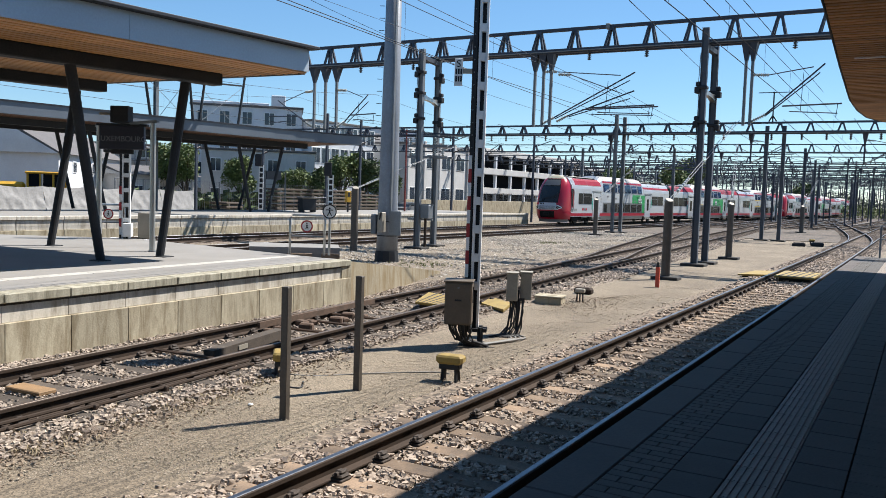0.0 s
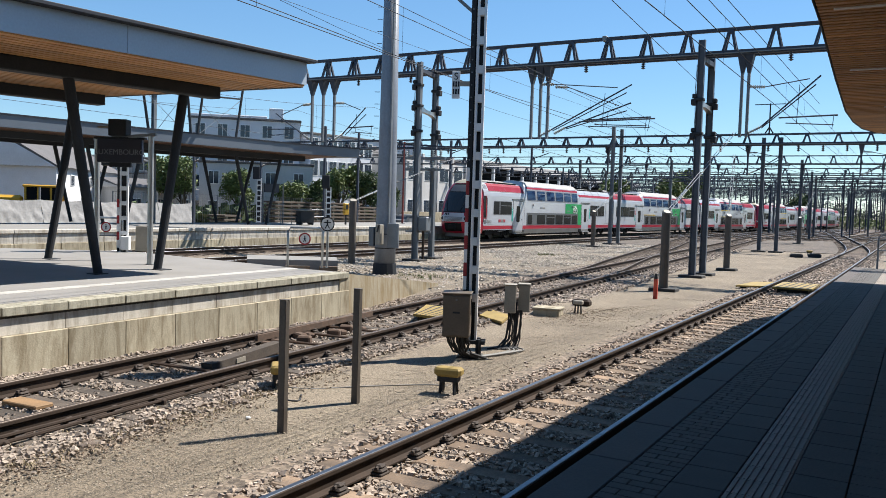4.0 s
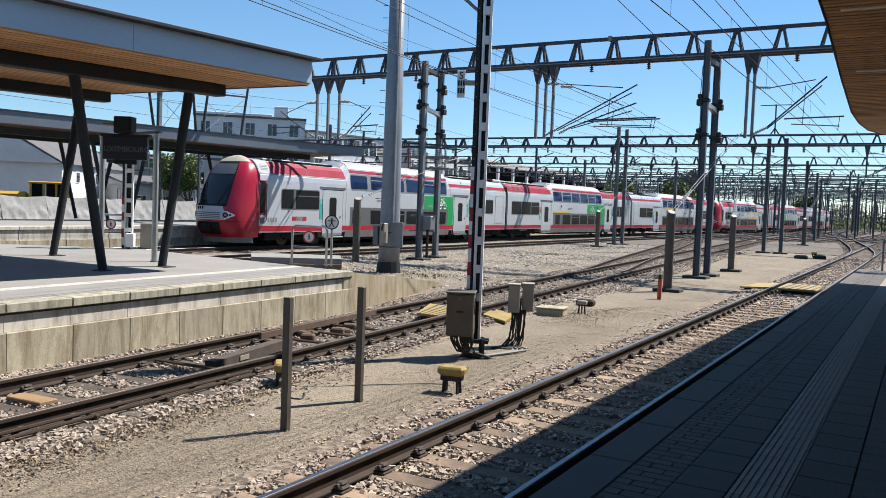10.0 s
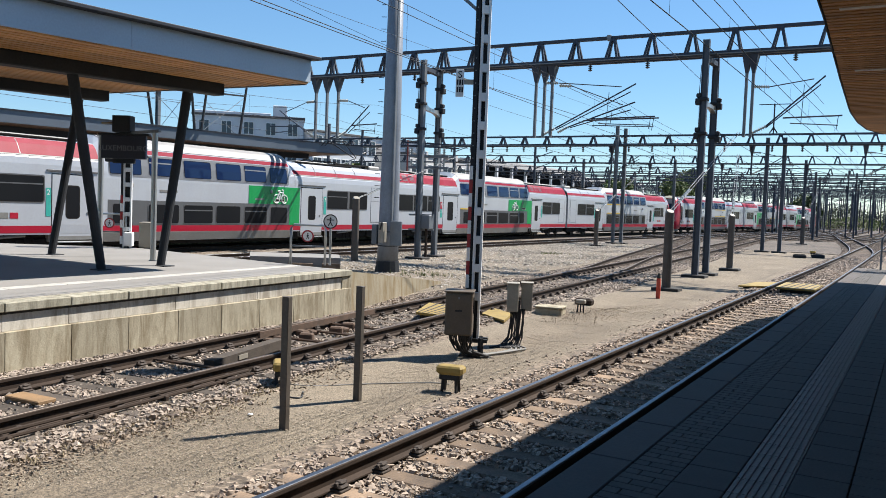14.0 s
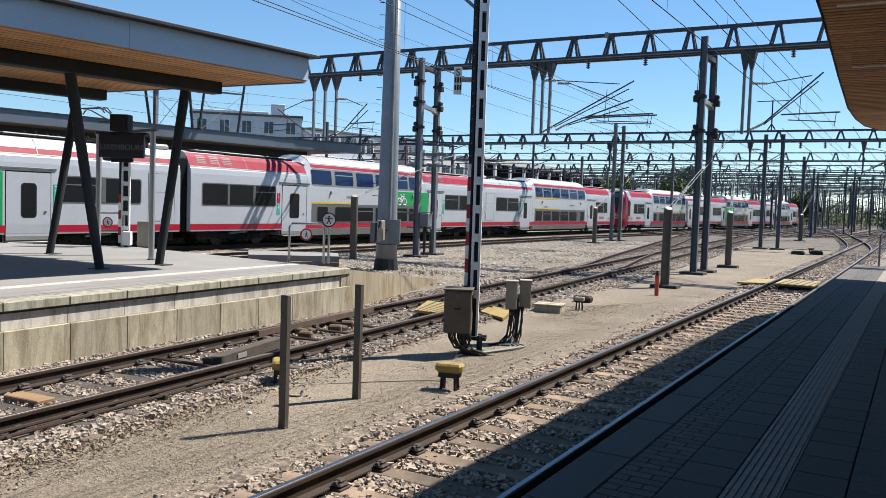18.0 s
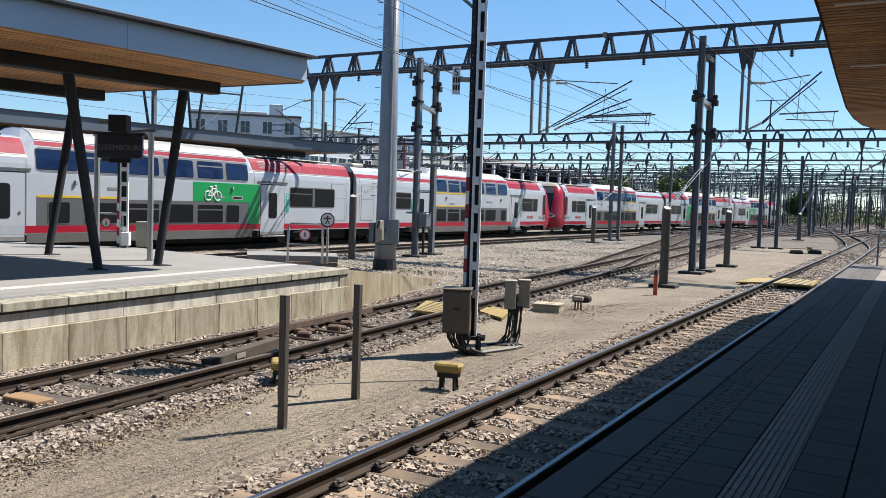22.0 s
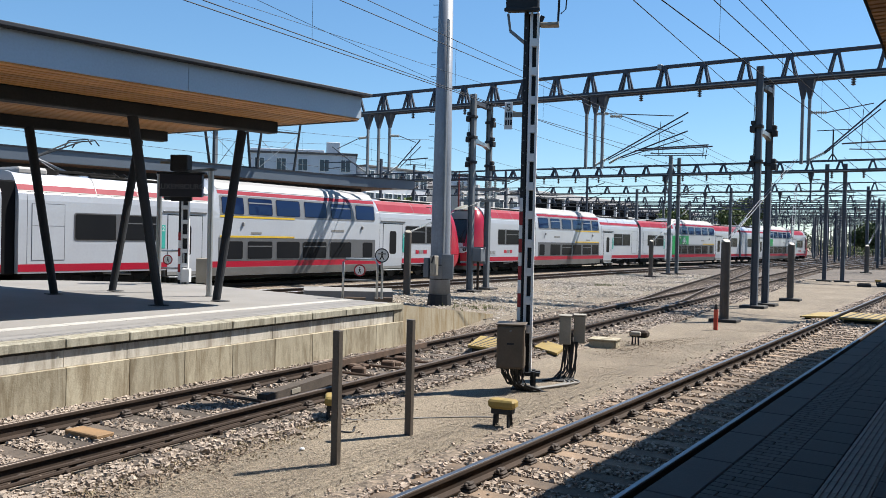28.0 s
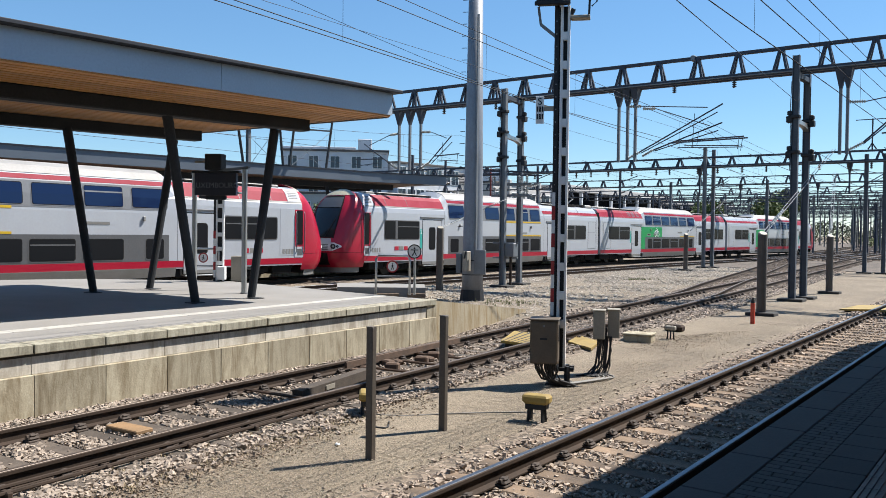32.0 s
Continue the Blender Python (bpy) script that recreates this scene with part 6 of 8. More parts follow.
def platform_signal():
    th = thing("signal_mast", "short black-and-white lattice signal mast at the platform end", "signal", pose(-18.66, 15.0, OZ - 0.3, rz=35))
    part("upright", Shape().box(-0.15, -0.09, -0.04, 0.04, 0, 2.6, 0.004), M_DSTEEL, th)
    part("upright", Shape().box(0.09, 0.135, -0.04, 0.04, 0, 2.9, 0.004), M_WHITE, th)
    part("upright", Shape().box(-0.085, -0.05, -0.05, 0.03, 0, 2.9, 0.004), M_WHITE, th)
    part("back_plate", Shape().box(-0.05, 0.09, 0.02, 0.03, 0, 2.9), M_DSTEEL, th)
    for k in range(7):
        part("rung_plate", Shape().box(-0.05, 0.1, -0.055, 0.02, 0.35 + k * 0.4, 0.46 + k * 0.4, 0.003), M_WHITE, th)
    for k in range(6):
        part("stripe", Shape().box(-0.155, -0.09, -0.05, -0.03, 0.4 + k * 0.22, 0.61 + k * 0.22), M_RED if k % 2 else M_WHITE, th)
    part("signal_head", Shape().box(-0.55, -0.1, -0.15, 0.1, 2.6, 3.3, 0.02), M_DSTEEL, th, "black signal head")
    part("platform_step", Shape().box(-0.1, 0.6, -0.2, 0.2, 2.75, 2.8, 0.01), M_GALV, th)
    part("box", Shape().box(0.02, 0.24, -0.3, -0.1, 0.35, 0.72, 0.015), M_WHITE, th, "white connection box")
    part("box", Shape().box(0.3, 0.62, 0.1, 0.5, 0.3, 1.0, 0.015), M_BOXGR, th, "grey-beige cabinet")


platform_signal()


# ---- near platform end ----
th = thing("platform_end_barrier", "grey tube barrier at the end of the near platform", "barrier", pose(-0.75, 29.6, NZ))
part("frame", Shape().path([(-0.35, 0, 0), (-0.35, 0, 1.0), (-0.28, 0, 1.1), (0.9, 0, 1.1)], 0.03, 8), M_GALV, th)
part("lower_rail", Shape().tube((-0.35, 0, 0.6), (0.9, 0, 0.6), 0.02, n=8), M_GALV, th)
part("sign", Shape().box(0.1, 0.5, -0.05, -0.03, 0.5, 0.9, 0.01), M_DSTEEL, th)
for x, y in ((-5.5, 55.5), (-6.4, 54.2)):
    th = thing("point_motor", "low dark point motor beside the rails", "point motor", pose(x, y, GZ, rz=5), group="point motors")
    part("casing", Shape().box(-0.38, 0.38, -0.2, 0.2, 0.0, 0.2, 0.04), M_DSTEEL, th)
    part("lid", Shape().box(-0.3, 0.3, -0.16, 0.16, 0.2, 0.24, 0.02), M_BOXBR, th)


# ---- far platform furniture ----
th = thing("station_sign", "small navy sign on two posts on the far platform", "sign", pose(-35.7, 40.1, FZ, rz=90))
for x in (-0.95, 0.95):
    part("post", Shape().tube((x, 0, 0), (x, 0, 2.5), 0.05, n=8), M_GALV, th)
part("panel", Shape().box(-0.85, 0.5, -0.06, 0.06, 1.95, 2.5, 0.01), M_SIGN, th, "dark navy panel")
th = thing("ticket_machine", "yellow box on a dark stand on the far platform", "ticket machine", pose(-32.78, 43.9, FZ, rz=70))
part("stand", Shape().box(-0.05, 0.05, -0.05, 0.05, 0, 0.7, 0.01), M_DSTEEL, th)
part("box", Shape().box(-0.17, 0.17, -0.14, 0.14, 0.65, 1.4, 0.03), M_EXYEL, th, "yellow casing")
part("panel", Shape().box(-0.1, 0.1, -0.15, -0.135, 1.0, 1.3), M_DSTEEL, th)
th = thing("equipment_trolley", "dark equipment cabinet by the far platform edge", "cabinet", pose(-33.0, 40.0, FZ, rz=70))
part("body", Shape().box(-0.5, 0.5, -0.3, 0.3, 0.12, 0.85, 0.03), M_DSTEEL, th)
part("lid", Shape().box(-0.55, 0.55, -0.34, 0.34, 0.85, 0.9, 0.02), M_BOXGR, th)
for x in (-0.4, 0.4):
    part("foot", Shape().box(x - 0.06, x + 0.06, -0.25, 0.25, 0, 0.13), M_DSTEEL, th)
th = thing("platform_railing", "thin grey railing on the far platform", "railing", pose(-33.6, 37.4, FZ, rz=82))
for k in range(6):
    part("post", Shape().tube((k * 0.9, 0, 0), (k * 0.9, 0, 0.95), 0.025, n=6), M_GALV, th)
for z in (0.5, 0.93):
    part("rail", Shape().tube((0, 0, z), (4.5, 0, z), 0.022, n=6), M_GALV, th)


def lattice_signal(x, y, z, h, rz):
    th = thing("signal_mast", "black-and-white ladder signal mast beyond the far platform", "signal", pose(x, y, z, rz=rz), group="far signal masts")
    for dx in (-0.16, 0.16):
        part("upright", Shape().box(dx - 0.035, dx + 0.035, -0.04, 0.04, 0, h, 0.004), M_WHITE, th)
    k = 0.3
    while k < h - 0.1:
        part("rung", Shape().box(-0.125, 0.125, -0.03, 0.03, k, k + 0.11), M_WHITE, th)
        k += 0.42
    part("back_plate", Shape().box(-0.16, 0.16, 0.04, 0.05, 0, h), M_DSTEEL, th)
    part("signal_head", Shape().box(-0.5, 0.05, -0.14, 0.12, h - 0.1, h + 0.9, 0.03), M_DSTEEL, th, "black signal head")


lattice_signal(-46.2, 50.2, GZ, 4.3, 40)
lattice_signal(-37.9, 48.6, GZ, 3.6, 40)

# ---- the double-deck train ----
PROFILE = [(0.36, 1.33), (0.70, 1.40), (1.00, 1.415), (2.75, 1.415), (2.92, 1.405), (3.30, 1.365), (3.72, 1.29), (3.98, 1.18), (4.22, 0.92), (4.37, 0.50), (4.41, 0.0)]
ENDPROF = [(0.66, 1.395), (0.70, 1.40), (1.00, 1.415), (2.75, 1.415), (3.10, 1.41), (3.32, 1.38), (3.42, 1.32), (3.80, 1.12), (4.00, 0.92), (4.08, 0.50), (4.10, 0.0)]




def half_width(z, prof=PROFILE):
    for (za, wa), (zb, wb) in zip(prof, prof[1:]):
        if za <= z <= zb:
            return wa + (wb - wa) * (z - za) / (zb - za)
    return prof[0][1] if z < prof[0][0] else 0.0


def ring(u, prof):
    left = [(u, -w, z) for z, w in prof]
    right = [(u, w, z) for z, w in reversed(prof[:-1])]
    return left + right


def skin(u0, u1, z0, z1, off, prof, side, thick=0.02, nz=6):
    """A curved panel that follows the body side, off metres proud of it. side: -1 faces the platforms' near side."""
    zs = sorted({z0, z1} | {z for z, _ in prof if z0 < z < z1})
    sh = Shape()
    rows = []
    for u in (u0, u1):
        rows.append([(u, side * (half_width(z, prof) + off), z) for z in zs] + [(u, side * (half_width(z, prof) + off - thick), z) for z in reversed(zs)])
    sh.loft(rows)
    return sh


def both(name, u0, u1, z0, z1, off, prof, material, parent, label="", thick=0.02):
    for side in (-1, 1):
        part(name, fix(skin(u0, u1, z0, z1, off, prof, side, thick).mesh(name, material)), None, parent, label)


def plate(zs, lo, hi, off, prof, side, thick=0.02):
    """A curved panel whose ends lo(z) and hi(z) change with height."""
    rows = []
    for z in sorted(zs):
        a, b, w = lo(z), hi(z), half_width(z, prof) + off
        rows.append([(a, side * w, z), (b, side * w, z), (b, side * (w - thick), z), (a, side * (w - thick), z)])
    return Shape().loft(rows)


def rounded(u0, u1, z0, z1, r, off, prof, side, thick=0.02):
    """A curved panel with rounded corners of radius r."""
    zs = {z for z, _ in prof if z0 < z < z1}
    for k in range(5):
        h = r * (1 - math.cos(k * math.pi / 8))
        zs |= {z0 + h, z1 - h}

    def inset(z):
        d = min(z - z0, z1 - z)
        return 0.0 if d >= r else r - math.sqrt(max(0.0, r * r - (r - d) ** 2))
    return plate(zs, lambda z: u0 + inset(z), lambda z: u1 - inset(z), off, prof, side, thick)


def both_round(name, u0, u1, z0, z1, r, off, prof, material, parent, label="", thick=0.02):
    for side in (-1, 1):
        part(name, fix(rounded(u0, u1, z0, z1, r, off, prof, side, thick).mesh(name, material)), None, parent, label)


def window(u0, u1, z0, z1, parent, prof, glass, rim=0.05, vent=False, frame_mat=None, posts=(), sash=None):
    """A rounded window: frame, dark gasket, pane; with posts at given places and a sash bar."""
    fm = frame_mat or M_TGREY
    for side in (-1, 1):
        f = part("window_frame", fix(rounded(u0, u1, z0, z1, 0.10, 0.012, prof, side, 0.025).mesh("window_frame", fm)), None, parent)
        part("gasket", fix(rounded(u0 + rim * 0.6, u1 - rim * 0.6, z0 + rim * 0.6, z1 - rim * 0.6, 0.085, 0.016, prof, side, 0.02).mesh("gasket", M_UNDER)), None, f, "black rubber gasket")
        edges = [u0 + rim] + [e for a, b in posts for e in (a, b)] + [u1 - rim]
        for a, b in zip(edges[::2], edges[1::2]):
            part("pane", fix(rounded(a, b, z0 + rim, z1 - rim, 0.065, 0.020, prof, side, 0.01).mesh("pane", glass)), None, f, "dark tinted pane")
        for a, b in posts:
            part("window_post", fix(skin(a + 0.02, b - 0.02, z0 + rim * 0.6, z1 - rim * 0.6, 0.023, prof, side, 0.015).mesh("window_post", fm)), None, f)
        if vent:
            zm = z0 + (z1 - z0) * 0.70
            part("vent_bar", fix(skin(u0 + rim, u1 - rim, zm - 0.025, zm + 0.025, 0.025, prof, side, 0.012).mesh("vent_bar", fm)), None, f)
        if sash:
            part("vent_bar", fix(skin(sash[0], sash[1], sash[2] - 0.022, sash[2] + 0.022, 0.025, prof, side, 0.012).mesh("vent_bar", fm)), None, f)


def class_mark(u0, u1, z0, z1, digit, material, parent, label):
    """A coloured class panel with a white digit at its top, on both sides."""
    for side in (-1, 1):
        c = part("class_mark", fix(skin(u0, u1, z0, z1, 0.010, ENDPROF, side, 0.02).mesh("class_mark", material)), None, parent, label)
        zt = z1 - 0.16
        part("digit", lettering(digit, 0.26, M_WHITE, 0.002), None, c, "white class number", pose((u0 + u1) / 2, side * (half_width(zt, ENDPROF) + 0.014), zt, 90, 0, 0 if side < 0 else 180))


def door(u0, u1, parent):
    part("door_well", Shape().box(u0 - 0.06, u1 + 0.06, -1.33, 1.33, 0.40, 0.70, 0.02), M_TSKIRT, parent, "grey door well")
    for side in (-1, 1):
        part("door_gap", fix(skin(u0 - 0.03, u1 + 0.03, 0.44, 2.82, 0.005, ENDPROF, side, 0.03).mesh("door_gap", M_UNDER)), None, parent, "dark door seal")
        d = part("door", fix(skin(u0, u1, 0.46, 2.78, 0.012, ENDPROF, side, 0.02).mesh("door", M_TWHITE)), None, parent, "pale silver door leaf")
        g = part("pane_seal", fix(rounded(u0 + 0.52, u1 - 0.52, 1.22, 2.42, 0.13, 0.016, ENDPROF, side, 0.02).mesh("pane_seal", M_UNDER)), None, d, "black seal")
        part("pane", fix(rounded(u0 + 0.57, u1 - 0.57, 1.27, 2.37, 0.10, 0.019, ENDPROF, side, 0.02).mesh("pane", M_GLASS)), None, d, "narrow dark door window")
        part("push_button", Shape().tube((u1 - 0.2, side * 1.41, 1.42), (u1 - 0.2, side * 1.445, 1.42), 0.05, n=10), M_TGREY, d)
        part("sill_plate", fix(skin(u0, u1, 0.46, 0.60, 0.016, ENDPROF, side, 0.02).mesh("sill_plate", M_TSKIRT)), None, d, "scuffed grey sill plate")
        part("step", Shape().box(u0, u1, min(side * 1.40, side * 1.52), max(side * 1.40, side * 1.52), 0.36, 0.41, 0.01), M_GALV, parent, "metal step")
        part("rain_strip", Shape().box(u0 - 0.22, u1 + 0.22, min(side * 1.41, side * 1.45), max(side * 1.41, side * 1.45), 2.88, 2.95, 0.006), M_TGREY, parent, "grey rain gutter")


def bogie(u, parent):
    f = part("bogie", Shape().box(u - 1.75, u + 1.75, -1.12, -0.98, 0.42, 0.66, 0.03).box(u - 1.75, u + 1.75, 0.98, 1.12, 0.42, 0.66, 0.03).box(u - 0.35, u + 0.35, -1.1, 1.1, 0.40, 0.62, 0.03), M_UNDER, parent, "dark bogie frame")
    for du in (-1.25, 1.25):
        for s in (-1, 1):
            part("wheel", Shape().tube((u + du, s * 0.69, 0.43), (u + du, s * 0.82, 0.43), 0.43, n=24), M_WHEEL, f, "steel wheel")
            part("axle_box", Shape().box(u + du - 0.2, u + du + 0.2, min(s * 1.0, s * 1.22), max(s * 1.0, s * 1.22), 0.30, 0.58, 0.03), M_UNDER, f)
            part("spring", Shape().tube((u + du + 0.35, s * 1.08, 0.35), (u + du + 0.35, s * 1.08, 0.70), 0.10, n=10), M_UNDER, f)
    for s in (-1, 1):
        part("side_frame", Shape().bar((u - 1.7, s * 1.16, 0.50), (u - 0.6, s * 1.16, 0.36), 0.06, 0.20).bar((u - 0.6, s * 1.16, 0.36), (u + 0.6, s * 1.16, 0.36), 0.06, 0.22).bar((u + 0.6, s * 1.16, 0.36), (u + 1.7, s * 1.16, 0.50), 0.06, 0.20), M_UNDER, f)
        for k in range(4):
            part("hose", Shape().path([(u - 0.5 + k * 0.32, s * 1.2, 0.66), (u - 0.45 + k * 0.32, s * 1.26, 0.45), (u - 0.4 + k * 0.32, s * 1.2, 0.28)], 0.025), M_UNDER, f)
        part("damper", Shape().tube((u - 0.9, s * 1.25, 0.55), (u + 0.2, s * 1.25, 0.62), 0.05, n=8), M_GALV, f, "pale damper")
        part("air_spring", Shape().tube((u, s * 1.0, 0.6), (u, s * 1.0, 0.86), 0.24, n=14), M_UNDER, f)


def bicycle(u, z, parent):
    """A white bicycle pictogram on the panel, on both sides."""
    for side in (-1, 1):
        y = side * (1.415 + 0.018)
        sh = Shape()
        for du in (-0.27, 0.27):
            sh.path([(u + du + 0.20 * math.cos(a * math.pi / 8), y, z + 0.20 * math.sin(a * math.pi / 8)) for a in range(17)], 0.027, 5)
        for a, b in (((-0.27, 0), (-0.08, 0.30)), ((-0.08, 0.30), (0.18, 0.30)), ((0.18, 0.30), (0.0, 0.0)), ((0.0, 0.0), (-0.27, 0)), ((0.0, 0.0), (-0.10, 0.38)), ((0.27, 0.0), (0.16, 0.42)), ((-0.2, 0.38), (-0.02, 0.38)), ((0.08, 0.44), (0.2, 0.42))):
            sh.tube((u + a[0], y, z + a[1]), (u + b[0], y, z + b[1]), 0.026, n=5)
        part("bicycle_symbol", sh, M_WHITE, parent, "white bicycle symbol")


def nose(th):
    """The rounded red cab end at u = 0 .. 1.75, with windscreen, headlamps and skirt."""
    back = 1.75
    fz, fu = (0.36, 0.7, 1.0, 1.35, 1.7, 2.2, 2.8, 3.3, 3.7, 3.95, 4.12, 4.22), (0.30, 0.0, -0.10, -0.14, -0.08, 0.10, 0.38, 0.68, 1.0, 1.25, 1.48, 1.68)
    wz, wy = (0.36, 0.7, 1.0, 2.2, 2.7, 3.1, 3.45, 3.75, 4.0, 4.15, 4.22), (1.30, 1.39, 1.415, 1.41, 1.39, 1.35, 1.25, 1.08, 0.80, 0.45, 0.08)

    def at(z, q, o=0.0):
        """The point of the nose at height z, q from -1 (one side) over 0 (front) to 1, o metres proud."""
        f, w = float(np.interp(z, fz, fu)), float(np.interp(z, wz, wy))
        a = abs(q) * math.pi / 2
        c, k = max(math.cos(a), 0.0), math.sin(a)
        e = 1 if q > 0 else -1
        return (back - (back - f) * c ** 0.6 - o * c, e * (w * k ** 0.8 + o * k), z + o * max(0.0, (z - 2.0) * 0.25))

    def patch(name, zs, qf, o, material, parent, label="", n=12):
        rows = [[at(z, qa + (qb - qa) * i / n, o) for i in range(n + 1)] for z in zs for qa, qb in [qf(z)]]
        return part(name, fix(Shape().loft(rows, closed=False, caps=False).mesh(name, material, True)), None, parent, label)

    def steps(a, b, n):
        return [a + (b - a) * i / n for i in range(n + 1)]
    zs = steps(0.44, 3.6, 22) + [3.72, 3.84, 3.95, 4.05, 4.12, 4.17, 4.2, 4.22]
    patch("nose", zs, lambda z: (-1.0, 1.0), 0.0, M_TRED, th, "rounded glossy red cab nose", 32)
    patch("windscreen_surround", steps(1.84, 3.86, 12), lambda z: (-0.385, 0.385), 0.008, M_UNDER, th, "black windscreen surround")
    patch("windscreen", steps(1.92, 3.26, 9), lambda z: (-0.355, 0.355), 0.018, M_SCREEN, th, "dark wraparound windscreen")
    # Visor band; its lighter grey stands for the reflection in the upper screen.
    patch("sun_visor", steps(3.30, 3.78, 4), lambda z: (-0.345, 0.345), 0.018, M_TGREY, th, "grey upper windscreen band")
    patch("roof_cap", [3.90, 3.98, 4.06, 4.12, 4.17, 4.21], lambda z: (-0.93, 0.93), 0.012, M_TCREAM, th, "cream roof cap above the windscreen", 24)
    patch("front_panel", steps(1.58, 1.83, 3), lambda z: (-0.36 + (z - 1.58) * 0.2, 0.36 - (z - 1.58) * 0.2), 0.014, M_TWHITE, th, "white panel below the windscreen")
    g = patch("headlamp_band", steps(1.22, 1.62, 6), lambda z: (-0.38, 0.38), 0.022, M_TWHITE, th, "white headlamp band with slats")
    for k in range(4):
        patch("slat", [1.27 + k * 0.08, 1.31 + k * 0.08], lambda z: (-0.28, 0.28), 0.03, M_TGREY, g, "dark slat")
    for e in (-1, 1):
        patch("cheek", steps(1.22, 1.62, 6), lambda z: (e * 0.37, e * (0.64 - 1.25 * abs(z - 1.44))), 0.02, M_WHITE, g, "white tapering headlamp cheek", 6)
        for q, z, r in ((0.40, 1.44, 0.125), (0.50, 1.44, 0.06)):
            c, d = Vector(at(z, e * q, 0.0)), Vector(at(z, e * q, 0.04)) - Vector(at(z, e * q, 0.0))
            lamp = part("headlamp", Shape().tube(c - d, c + d, r, n=18), M_SCREEN, g, "dark headlamp lens")
            part("bulb", Shape().tube(c + d, c + d * 1.15, r * 0.45, n=12), M_GALV, lamp, "silver reflector")
    for k in range(3):
        q = 0.10 + 0.07 * k
        a = Vector(at(1.72, q, 0.02))
        part("fleet_mark", Shape().box(a.x - 0.008, a.x + 0.012, a.y - 0.04, a.y + 0.04, 1.66, 1.80), M_UNDER, th, "dark number bar")
    for e in (-1, 1):
        part("wiper", Shape().path([at(1.88, e * 0.16, 0.05), at(2.2, e * 0.22, 0.06), at(2.75, e * 0.30, 0.05)], 0.018, 5), M_DSTEEL, th, "wiper arm")
    patch("coupler_recess", steps(0.56, 1.12, 4), lambda z: (-0.26, 0.26), 0.012, M_UNDER, th, "dark coupler recess")
    part("coupler", Shape().box(-0.26, 0.3, -0.26, 0.26, 0.66, 1.02, 0.05), M_UNDER, th, "black automatic coupler")
    patch("apron_seam", [1.15, 1.165], lambda z: (-1.0, 1.0), 0.004, M_UNDER, th, "", 24)
    patch("obstacle_deflector", [0.2, 0.3, 0.44], lambda z: (-0.97, 0.97), -0.04, M_TSKIRT, th, "grey bumper skirt", 20)
    # cab side: tall window between handrails, red field cut off on a slant
    for side in (-1, 1):
        part("cab_panel", fix(plate((1.15, 1.5, 1.9, 2.4, 2.9, 3.05, 3.42), lambda z: 1.74, lambda z: 2.16 + max(0.0, z - 1.5) * 0.10 + (0.18 if z > 3.0 else 0.0), 0.006, ENDPROF, side).mesh("cab_panel", M_TRED)), None, th, "red cab panel")
        part("cab_window", fix(rounded(1.74, 2.08, 1.55, 3.05, 0.05, 0.022, ENDPROF, side, 0.03).mesh("cab_window", M_GLASS)), None, th, "tall dark cab side window")
        for u in (1.66, 2.14):
            part("handrail", Shape().path([(u, side * 1.42, 1.18), (u, side * 1.48, 1.26), (u, side * 1.47, 2.92), (u, side * 1.41, 3.0)], 0.022, 6), M_GALV, th, "bright steel handrail")
    both("cab_step_panel", 1.70, 2.20, 0.99, 1.46, 0.014, ENDPROF, M_TWHITE, th, "pale step panel")
    both("step_recess", 1.78, 2.06, 1.08, 1.36, 0.018, ENDPROF, M_TGREY, th, "dark step recess")


